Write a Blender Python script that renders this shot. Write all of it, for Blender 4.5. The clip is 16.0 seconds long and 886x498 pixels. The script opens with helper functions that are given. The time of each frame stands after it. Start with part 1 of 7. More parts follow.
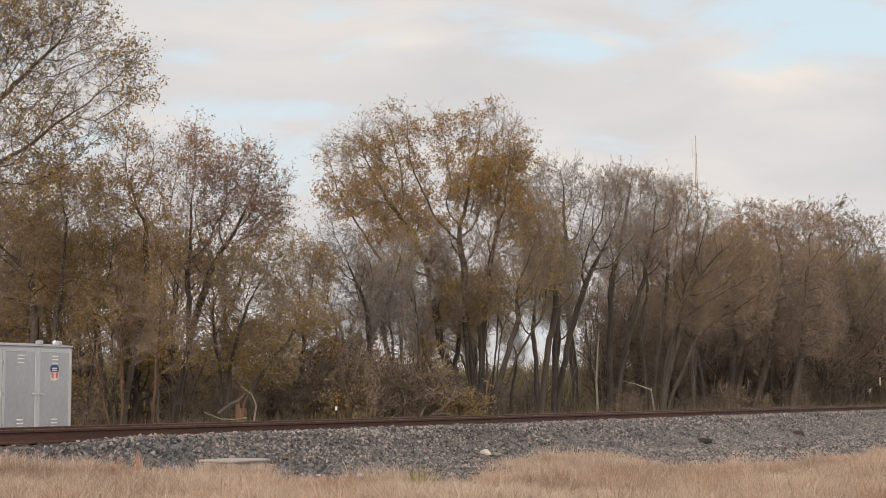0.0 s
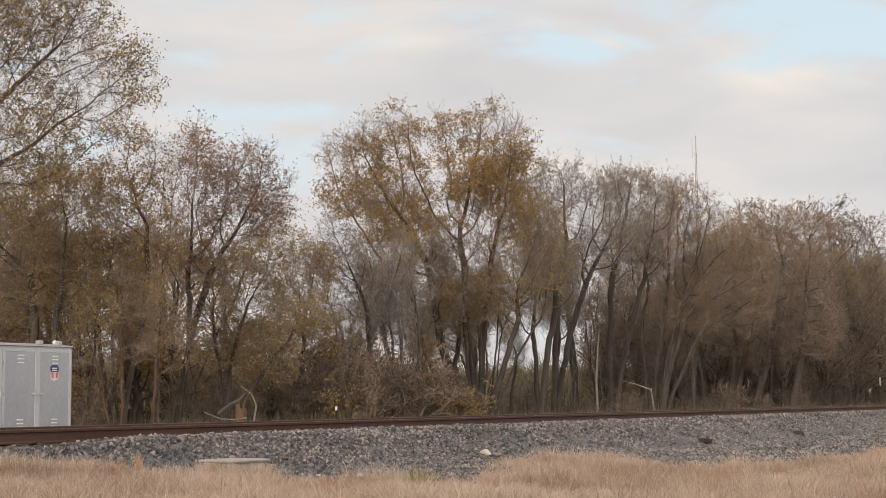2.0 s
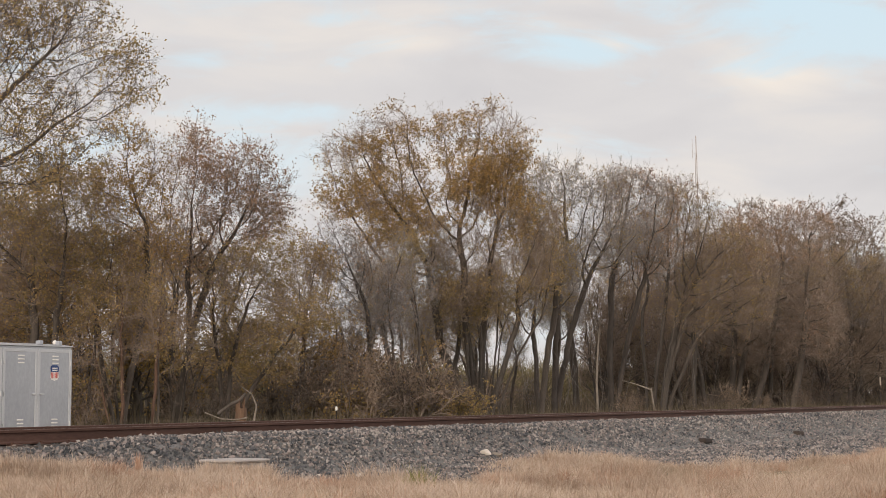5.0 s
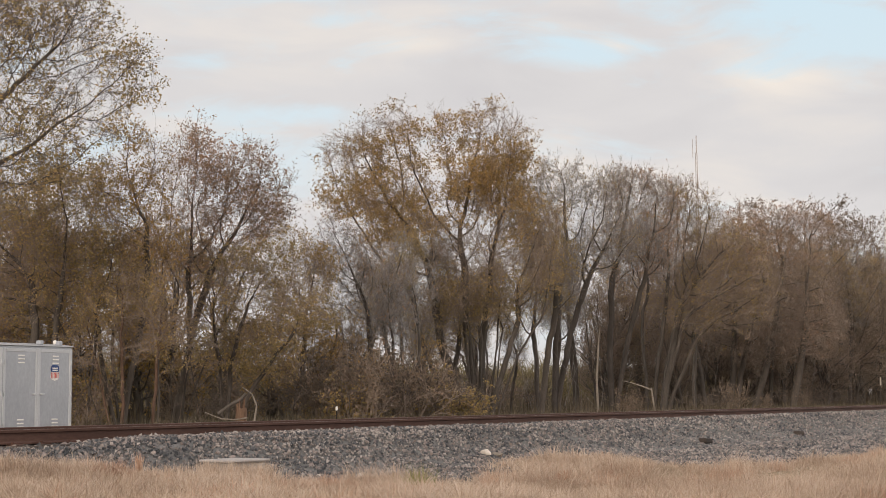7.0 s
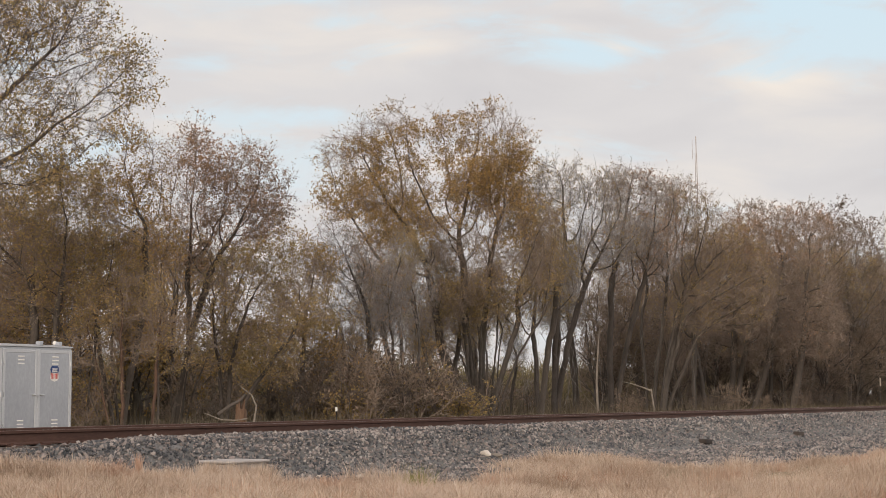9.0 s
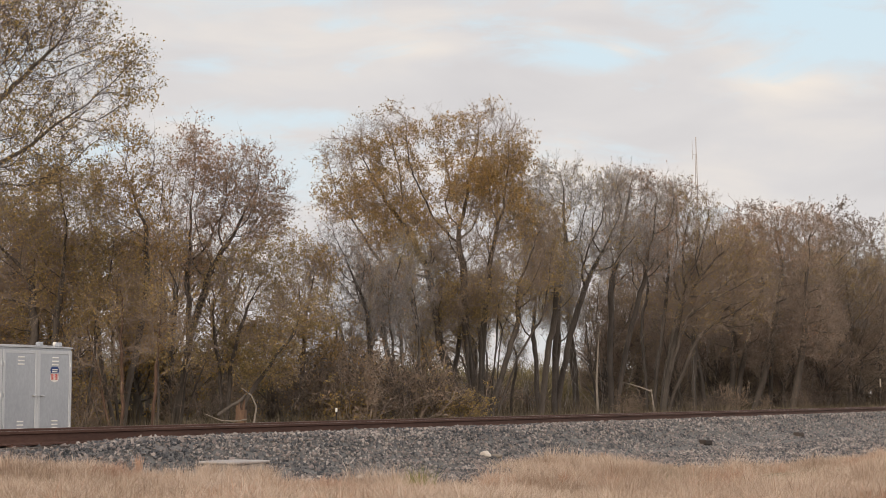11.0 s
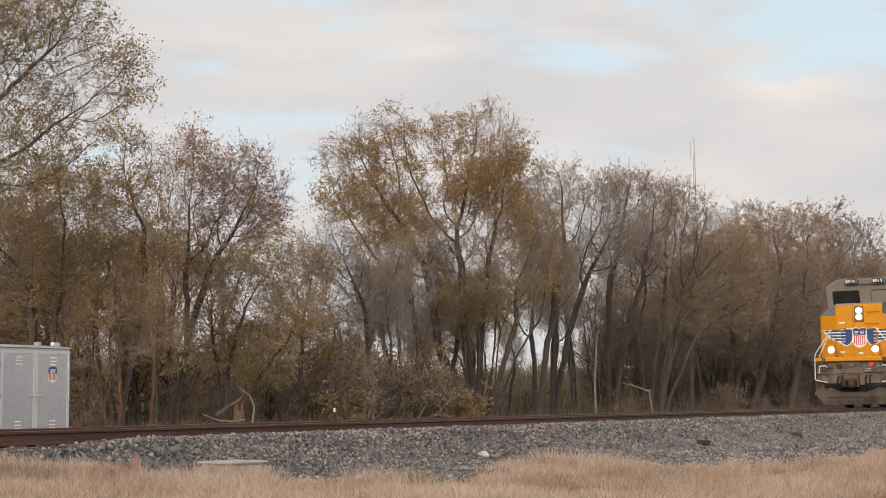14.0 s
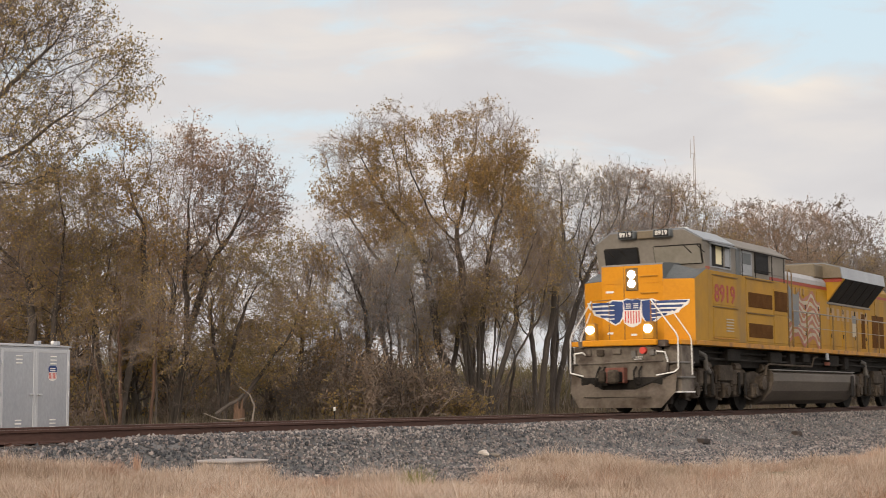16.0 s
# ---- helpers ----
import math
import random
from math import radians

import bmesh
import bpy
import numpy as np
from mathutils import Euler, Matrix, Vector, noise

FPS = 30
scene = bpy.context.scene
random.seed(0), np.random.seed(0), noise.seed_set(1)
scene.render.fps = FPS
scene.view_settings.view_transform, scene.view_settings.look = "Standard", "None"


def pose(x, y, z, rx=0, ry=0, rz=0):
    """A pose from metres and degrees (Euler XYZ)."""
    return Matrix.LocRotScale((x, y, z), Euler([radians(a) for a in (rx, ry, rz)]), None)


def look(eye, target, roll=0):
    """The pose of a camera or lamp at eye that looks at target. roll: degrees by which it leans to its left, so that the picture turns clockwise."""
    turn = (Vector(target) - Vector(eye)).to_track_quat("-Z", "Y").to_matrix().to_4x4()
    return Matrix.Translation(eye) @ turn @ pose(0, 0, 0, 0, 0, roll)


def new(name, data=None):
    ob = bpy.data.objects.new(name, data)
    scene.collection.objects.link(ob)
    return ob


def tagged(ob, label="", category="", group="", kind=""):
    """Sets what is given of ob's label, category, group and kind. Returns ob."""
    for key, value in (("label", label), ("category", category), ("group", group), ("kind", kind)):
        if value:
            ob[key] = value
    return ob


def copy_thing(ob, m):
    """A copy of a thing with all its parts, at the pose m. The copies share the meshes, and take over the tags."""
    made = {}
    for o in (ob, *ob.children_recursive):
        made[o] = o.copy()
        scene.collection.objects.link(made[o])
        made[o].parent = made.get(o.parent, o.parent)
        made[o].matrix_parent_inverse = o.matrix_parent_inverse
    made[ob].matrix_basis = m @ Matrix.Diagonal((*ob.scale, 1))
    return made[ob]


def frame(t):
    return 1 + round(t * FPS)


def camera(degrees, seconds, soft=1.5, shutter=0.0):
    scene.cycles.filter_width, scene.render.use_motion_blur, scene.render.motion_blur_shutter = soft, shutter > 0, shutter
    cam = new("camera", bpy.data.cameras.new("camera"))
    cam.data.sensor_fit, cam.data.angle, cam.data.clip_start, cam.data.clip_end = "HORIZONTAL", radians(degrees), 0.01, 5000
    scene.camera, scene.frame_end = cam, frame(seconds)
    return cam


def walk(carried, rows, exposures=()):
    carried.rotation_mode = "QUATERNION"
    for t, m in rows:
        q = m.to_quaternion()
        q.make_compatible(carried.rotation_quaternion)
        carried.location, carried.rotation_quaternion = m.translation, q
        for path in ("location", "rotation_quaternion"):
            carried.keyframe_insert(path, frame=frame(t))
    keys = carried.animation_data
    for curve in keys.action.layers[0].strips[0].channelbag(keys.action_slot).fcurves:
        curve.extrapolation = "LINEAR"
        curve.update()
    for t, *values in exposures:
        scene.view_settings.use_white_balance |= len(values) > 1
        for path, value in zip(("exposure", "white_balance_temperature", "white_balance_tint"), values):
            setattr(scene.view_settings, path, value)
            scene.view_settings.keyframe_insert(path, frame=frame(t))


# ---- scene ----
cam = camera(32.72, 16.0, soft=0.8, shutter=0.25)

# The track runs along x, rail tops at z = 0, its centre line at y = TRACK.
TRACK = 16.2
EYE = (0.0, 0.0, 0.378)
HEADING, PITCH, ROLL = 32.4, 5.64, -0.38


def view(right, down):
    """The camera's pose, its aim nudged by small angles in degrees."""
    h, p = radians(HEADING + right), radians(PITCH + down)
    return look(EYE, (EYE[0] + math.cos(h) * math.cos(p), EYE[1] + math.sin(h) * math.cos(p), EYE[2] + math.sin(p)), ROLL)


walk(cam, [
    (0.0, view(0, 0)), (4.0, view(0, 0)), (6.5, view(0.018, 0)), (8.0, view(0.004, 0.0)), (9.0, view(0.006, 0.03)),
    (11.5, view(0, 0.064)), (12.0, view(-0.028, 0.064)), (13.0, view(-0.04, 0.064)), (13.5, view(-0.06, 0.064)), (14.0, view(-0.064, 0.064)),
    (14.5, view(-0.064, 0.038)), (15.5, view(-0.064, 0.032)), (16.0, view(-0.064, 0.015))])

# ---- light: a low sun behind thin cloud, a bright evening sky ----
SUN_AZ, SUN_EL = 190.0, 14.0
world = bpy.data.worlds.new("evening")
scene.world = world
world.use_nodes = True
wn, wl = world.node_tree.nodes, world.node_tree.links
sky = wn.new("ShaderNodeTexSky")
sky.sky_type, sky.sun_disc = "NISHITA", False
sky.sun_elevation, sky.sun_rotation = radians(SUN_EL), radians(90 - SUN_AZ)
sky_bg = wn["Background"]
sky_bg.inputs["Strength"].default_value = 0.1
cloud_bg = wn.new("ShaderNodeBackground")
cloud_bg.inputs["Color"].default_value = (0.74, 0.69, 0.67, 1)
cloud_bg.inputs["Strength"].default_value = 1.97
veil = wn.new("ShaderNodeMixShader")
veil.inputs[0].default_value = 0.72
wl.new(sky.outputs[0], sky_bg.inputs["Color"])
wl.new(sky_bg.outputs[0], veil.inputs[1])
wl.new(cloud_bg.outputs[0], veil.inputs[2])
wl.new(veil.outputs[0], wn["World Output"].inputs["Surface"])

sun = new("sun", bpy.data.lights.new("sun", "SUN"))
sun.data.energy, sun.data.angle, sun.data.color = 1.8, radians(14), (1.0, 0.86, 0.70)
sun.matrix_world = look((math.cos(radians(SUN_AZ)) * 50, math.sin(radians(SUN_AZ)) * 50, 50 * math.tan(radians(SUN_EL))), (0, 0, 0))
scene.view_settings.exposure = 0.0


# ---- materials ----
def material(name, colors, scale=4.0, fine=40.0, rough=0.8, metal=0.0, bump=0.3, vary=0.0, island=False, thing=False, stretch=(1, 1, 1), coat=0.0, spots=None, through_light=0.0, sheen=0.5):
    """A procedural surface: colours blended by a broad noise and broken up by a fine one, with relief."""
    m = bpy.data.materials.new(name)
    m.use_nodes = True
    n, l = m.node_tree.nodes, m.node_tree.links
    b = n["Principled BSDF"]
    tc, mp = n.new("ShaderNodeTexCoord"), n.new("ShaderNodeMapping")
    mp.inputs["Scale"].default_value = stretch
    l.new(tc.outputs["Object"], mp.inputs["Vector"])
    big, small = n.new("ShaderNodeTexNoise"), n.new("ShaderNodeTexNoise")
    big.inputs["Scale"].default_value, small.inputs["Scale"].default_value = scale, fine
    big.inputs["Detail"].default_value, small.inputs["Detail"].default_value = 5, 4
    l.new(mp.outputs[0], big.inputs["Vector"])
    l.new(mp.outputs[0], small.inputs["Vector"])
    mixed = n.new("ShaderNodeMath")
    mixed.operation = "MULTIPLY_ADD"
    mixed.inputs[1].default_value = 0.45
    l.new(small.outputs["Fac"], mixed.inputs[0])
    half = n.new("ShaderNodeMath")
    half.operation = "MULTIPLY_ADD"
    half.inputs[1].default_value, half.inputs[2].default_value = 0.75, -0.1
    l.new(big.outputs["Fac"], half.inputs[0])
    l.new(half.outputs[0], mixed.inputs[2])
    src = mixed.outputs[0]
    if island or thing:
        rnd = n.new("ShaderNodeNewGeometry" if island else "ShaderNodeObjectInfo")
        out = rnd.outputs["Random Per Island" if island else "Random"]
        add = n.new("ShaderNodeMath")
        add.operation = "MULTIPLY_ADD"
        add.inputs[1].default_value = vary
        sub = n.new("ShaderNodeMath")
        sub.operation = "SUBTRACT"
        sub.inputs[1].default_value = vary / 2
        l.new(src, sub.inputs[0])
        l.new(out, add.inputs[0])
        l.new(sub.outputs[0], add.inputs[2])
        src = add.outputs[0]
    ramp = n.new("ShaderNodeValToRGB")
    e = ramp.color_ramp.elements
    k = len(colors)
    while len(e) < k:
        e.new(0.5)
    for i, c in enumerate(colors):
        e[i].position, e[i].color = (0.5 if k == 1 else 0.22 + 0.56 * i / (k - 1)), (*c, 1)
    if k == 1:
        e[1].color = (*colors[0], 1)
    l.new(src, ramp.inputs["Fac"])
    col = ramp.outputs["Color"]
    if spots:
        color, size, low, high = spots
        st, sr, sm = n.new("ShaderNodeTexNoise"), n.new("ShaderNodeMapRange"), n.new("ShaderNodeMix")
        st.inputs["Scale"].default_value, st.inputs["Detail"].default_value = size, 6
        l.new(mp.outputs[0], st.inputs["Vector"])
        sr.inputs["From Min"].default_value, sr.inputs["From Max"].default_value = low, high
        l.new(st.outputs["Fac"], sr.inputs["Value"])
        sm.data_type = "RGBA"
        l.new(sr.outputs[0], sm.inputs["Factor"])
        l.new(col, sm.inputs["A"])
        sm.inputs["B"].default_value = (*color, 1)
        col = sm.outputs["Result"]
    l.new(col, b.inputs["Base Color"])
    b.inputs["Roughness"].default_value, b.inputs["Metallic"].default_value = rough, metal
    b.inputs["Coat Weight"].default_value = coat
    b.inputs["Specular IOR Level"].default_value = sheen
    if bump:
        bp = n.new("ShaderNodeBump")
        bp.inputs["Strength"].default_value, bp.inputs["Distance"].default_value = bump, 0.02
        l.new(src, bp.inputs["Height"])
        l.new(bp.outputs[0], b.inputs["Normal"])
    if through_light:
        tr, ms = n.new("ShaderNodeBsdfTranslucent"), n.new("ShaderNodeMixShader")
        l.new(col, tr.inputs["Color"])
        ms.inputs[0].default_value = through_light
        l.new(b.outputs[0], ms.inputs[1])
        l.new(tr.outputs[0], ms.inputs[2])
        l.new(ms.outputs[0], n["Material Output"].inputs["Surface"])
    return m


def glowing(name, color, strength):
    m = bpy.data.materials.new(name)
    m.use_nodes = True
    b = m.node_tree.nodes["Principled BSDF"]
    b.inputs["Base Color"].default_value = (*color, 1)
    b.inputs["Emission Color"].default_value, b.inputs["Emission Strength"].default_value = (*color, 1), strength
    return m


BARK = material("bark", [(0.038, 0.031, 0.026), (0.078, 0.064, 0.054), (0.13, 0.108, 0.092)], 3, 30, 0.95, bump=0.8, stretch=(1, 1, 0.25))
BARK_RED = material("reddish bark", [(0.05, 0.029, 0.019), (0.109, 0.063, 0.042), (0.159, 0.1, 0.071)], 3, 30, 0.95, bump=0.8, stretch=(1, 1, 0.25))
BARK_DARK = material("dark bark", [(0.042, 0.034, 0.029), (0.085, 0.07, 0.059), (0.145, 0.12, 0.102)], 3, 30, 0.95, bump=0.8, stretch=(1, 1, 0.25))
TWIG = material("twig bark", [(0.135, 0.101, 0.078), (0.235, 0.179, 0.14), (0.343, 0.27, 0.216)], 1.5, 20, 0.9, bump=0.0)
TWIG_DARK = material("dark brush twigs", [(0.066, 0.049, 0.039), (0.116, 0.089, 0.071), (0.18, 0.142, 0.115)], 1.5, 20, 0.9, bump=0.0)
TWIG_GREY = material("grey twig bark", [(0.14, 0.123, 0.112), (0.235, 0.208, 0.192), (0.345, 0.312, 0.288)], 1.5, 20, 0.9, bump=0.0)
DEADWOOD = material("bleached dead wood", [(0.13, 0.107, 0.085), (0.21, 0.178, 0.146), (0.31, 0.267, 0.224)], 3, 30, 0.9, bump=0.4)
RAWWOOD = material("raw broken wood", [(0.07, 0.042, 0.028), (0.13, 0.076, 0.047), (0.21, 0.128, 0.082)], 4, 30, 0.9, bump=0.5, stretch=(1, 1, 0.2))
LEAF_OLIVE = material("olive autumn leaf", [(0.175, 0.136, 0.056), (0.292, 0.216, 0.085), (0.403, 0.282, 0.113), (0.478, 0.315, 0.131)], 0.6, 5, 0.65, bump=0, island=True, vary=0.5, through_light=0.4)
LEAF_OCHRE = material("ochre autumn leaf", [(0.182, 0.125, 0.048), (0.297, 0.194, 0.067), (0.406, 0.254, 0.084), (0.496, 0.305, 0.104)], 0.6, 5, 0.65, bump=0, island=True, vary=0.5, through_light=0.4)
LEAF_BROWN = material("brown autumn leaf", [(0.141, 0.094, 0.057), (0.258, 0.162, 0.098), (0.368, 0.227, 0.137), (0.47, 0.275, 0.166)], 0.6, 5, 0.7, bump=0, island=True, vary=0.5, through_light=0.25)
LEAF_DULL = material("dull brown leaf", [(0.085, 0.066, 0.048), (0.15, 0.113, 0.083), (0.225, 0.165, 0.119), (0.29, 0.204, 0.146)], 0.5, 5, 0.75, bump=0, island=True, vary=0.5, through_light=0.3)
GRASS = material("dry grass", [(0.312, 0.22, 0.156), (0.478, 0.358, 0.266), (0.608, 0.478, 0.368), (0.681, 0.562, 0.46)], 0.9, 9, 0.85, bump=0, island=True, vary=0.55, through_light=0.4)
GRASS_RUST = material("pinkish dry grass", [(0.34, 0.195, 0.13), (0.49, 0.31, 0.215), (0.61, 0.42, 0.305), (0.66, 0.49, 0.375)], 0.9, 9, 0.85, bump=0, island=True, vary=0.5, through_light=0.4)
GRASS_RED = material("russet grass", [(0.22, 0.09, 0.045), (0.36, 0.17, 0.09), (0.44, 0.25, 0.15)], 0.9, 9, 0.85, bump=0, island=True, vary=0.5, through_light=0.25)
GRASS_GREEN = material("green grass", [(0.10, 0.12, 0.035), (0.2, 0.2, 0.06), (0.3, 0.26, 0.1)], 0.9, 9, 0.8, bump=0, island=True, vary=0.5, through_light=0.25)
SOIL = material("dry field soil", [(0.12, 0.085, 0.055), (0.21, 0.155, 0.10), (0.28, 0.215, 0.14)], 0.35, 6, 0.95, bump=0.6, spots=((0.16, 0.16, 0.06), 0.05, 0.45, 0.62))
GRAVEL = material("gravel bed", [(0.063, 0.059, 0.058), (0.117, 0.113, 0.108), (0.189, 0.176, 0.167)], 1.2, 28, 0.95, bump=0.9)
STONE = material("crushed stone", [(0.048, 0.05, 0.055), (0.088, 0.088, 0.092), (0.15, 0.138, 0.134), (0.225, 0.182, 0.165), (0.33, 0.295, 0.27)], 1.0, 18, 0.9, bump=0.3, island=True, vary=0.62)
PALE_STONE = material("pale stone", [(0.42, 0.36, 0.30), (0.58, 0.52, 0.46), (0.68, 0.63, 0.57)], 4, 25, 0.9, bump=0.5)
RUST = material("rusty rail steel", [(0.042, 0.019, 0.013), (0.078, 0.037, 0.026), (0.116, 0.06, 0.044)], 2, 40, 0.75, 0.25, bump=0.25, stretch=(0.3, 1, 1))
POLISHED = material("worn rail head", [(0.12, 0.095, 0.08), (0.2, 0.17, 0.15), (0.27, 0.24, 0.22)], 2, 30, 0.4, 0.8, bump=0.1, stretch=(0.1, 1, 1))
TIE = material("creosoted timber", [(0.022, 0.016, 0.013), (0.05, 0.037, 0.03), (0.09, 0.07, 0.058)], 3, 30, 0.9, bump=0.6, thing=True, vary=0.3, stretch=(1, 0.2, 1))
WEED = material("dull dry weeds", [(0.07, 0.055, 0.037), (0.125, 0.10, 0.066), (0.19, 0.15, 0.10)], 0.7, 6, 0.9, bump=0, island=True, vary=0.5, through_light=0.3)
CONCRETE = material("weathered concrete", [(0.24, 0.215, 0.20), (0.33, 0.30, 0.28), (0.41, 0.38, 0.355)], 2.5, 40, 0.9, bump=0.3)


# ---- building helpers ----
def mesh_from(name, verts, faces_flat, counts, mats, mat_index=None, smooth=False):
    me = bpy.data.meshes.new(name)
    me.vertices.add(len(verts))
    me.vertices.foreach_set("co", np.asarray(verts, np.float32).ravel())
    me.loops.add(len(faces_flat))
    me.loops.foreach_set("vertex_index", np.asarray(faces_flat, np.int32))
    counts = np.asarray(counts, np.int32)
    me.polygons.add(len(counts))
    me.polygons.foreach_set("loop_start", np.concatenate(([0], np.cumsum(counts)[:-1])).astype(np.int32))
    for m in mats:
        me.materials.append(m)
    if mat_index is not None:
        me.polygons.foreach_set("material_index", np.asarray(mat_index, np.int32))
    me.polygons.foreach_set("use_smooth", np.full(len(counts), smooth))
    me.update(calc_edges=True)
    return me


def part(name, bm, mat, parent=None, label="", smooth=False):
    """Links a bmesh as one mesh object, under a thing or a part."""
    me = bpy.data.meshes.new(name)
    bm.normal_update()
    bm.to_mesh(me)
    bm.free()
    for m in (mat if isinstance(mat, (list, tuple)) else [mat]):
        me.materials.append(m)
    if smooth:
        for p in me.polygons:
            p.use_smooth = True
    ob = new(name, me)
    if parent is not None:
        ob.parent = parent
    if label:
        ob["label"] = label
    return ob


def box(bm, x0, x1, y0, y1, z0, z1, bevel=0.0, mi=0):
    r = bmesh.ops.create_cube(bm, size=1.0, matrix=Matrix.LocRotScale(((x0 + x1) / 2, (y0 + y1) / 2, (z0 + z1) / 2), None, (abs(x1 - x0), abs(y1 - y0), abs(z1 - z0))))
    vs = r["verts"]
    fs = {f for v in vs for f in v.link_faces}
    if bevel:
        es = list({e for v in vs for e in v.link_edges})
        r = bmesh.ops.bevel(bm, geom=es, offset=bevel, segments=1, affect="EDGES", clamp_overlap=True)
        fs |= set(r["faces"])
    for f in fs:
        if f.is_valid:
            f.material_index = mi


def boxed(x0, x1, y0, y1, z0, z1, bevel=0.0):
    bm = bmesh.new()
    box(bm, x0, x1, y0, y1, z0, z1, bevel)
    return bm


def cyl(bm, a, b, r, seg=10, r2=None, mi=0):
    a, b = Vector(a), Vector(b)
    d = b - a
    m = Matrix.Translation((a + b) / 2) @ d.to_track_quat("Z", "Y").to_matrix().to_4x4()
    res = bmesh.ops.create_cone(bm, cap_ends=True, segments=seg, radius1=r, radius2=r if r2 is None else r2, depth=d.length, matrix=m)
    for f in {f for v in res["verts"] for f in v.link_faces}:
        f.material_index = mi


def pipe(bm, pts, r, seg=6):
    for a, b in zip(pts[:-1], pts[1:]):
        cyl(bm, a, b, r, seg)
    for p in pts[1:-1]:
        bmesh.ops.create_uvsphere(bm, u_segments=seg, v_segments=4, radius=r, matrix=Matrix.Translation(p))


def prism(bm, outline, axis, lo, hi, mi=0):
    """Extrudes a 2D outline along an axis: 'x' takes (y, z), 'y' takes (x, z), 'z' takes (x, y)."""
    put = {"x": lambda u, v, w: (w, u, v), "y": lambda u, v, w: (u, w, v), "z": lambda u, v, w: (u, v, w)}[axis]
    va = [bm.verts.new(put(u, v, lo)) for u, v in outline]
    vb = [bm.verts.new(put(u, v, hi)) for u, v in outline]
    fs = [bm.faces.new(va), bm.faces.new(vb[::-1])]
    k = len(outline)
    for i in range(k):
        fs.append(bm.faces.new((va[i], vb[i], vb[(i + 1) % k], va[(i + 1) % k])))
    for f in fs:
        f.material_index = mi
    bmesh.ops.recalc_face_normals(bm, faces=fs)
    return fs


def thing(name, m, label, category, group="", kind=""):
    ob = new(name)
    ob.matrix_world = m
    ob.empty_display_size = 0.2
    return tagged(ob, label, category, group, kind)


# ---- sky backdrop far behind everything ----
# breaks in the cloud and sunlit banks: aside, height, half-width, half-height, weight
CLEAR = [(1154, 1113, 483, 177, -0.34), (333, 1000, 274, 55, -0.2), (-729, 992, 129, 55, -0.16), (-520, 711, 306, 242, -0.15), (526, 912, 145, 35, -0.12), (-327, 1105, 322, 35, -0.1), (848, 952, 193, 42, -0.12), (-617, 920, 354, 80, 0.12), (124, 888, 531, 97, 0.14), (929, 759, 531, 145, 0.14), (-391, 831, 225, 42, -0.1)]
CREAM = [(-69, 1039, 242, 55, 0.24), (1042, 926, 322, 64, 0.22), (253, 1094, 145, 32, 0.16), (462, 1026, 129, 29, 0.2), (-601, 936, 258, 97, 0.12), (76, 904, 402, 97, -0.06), (961, 775, 402, 129, 0.02), (-166, 952, 322, 48, 0.05)]


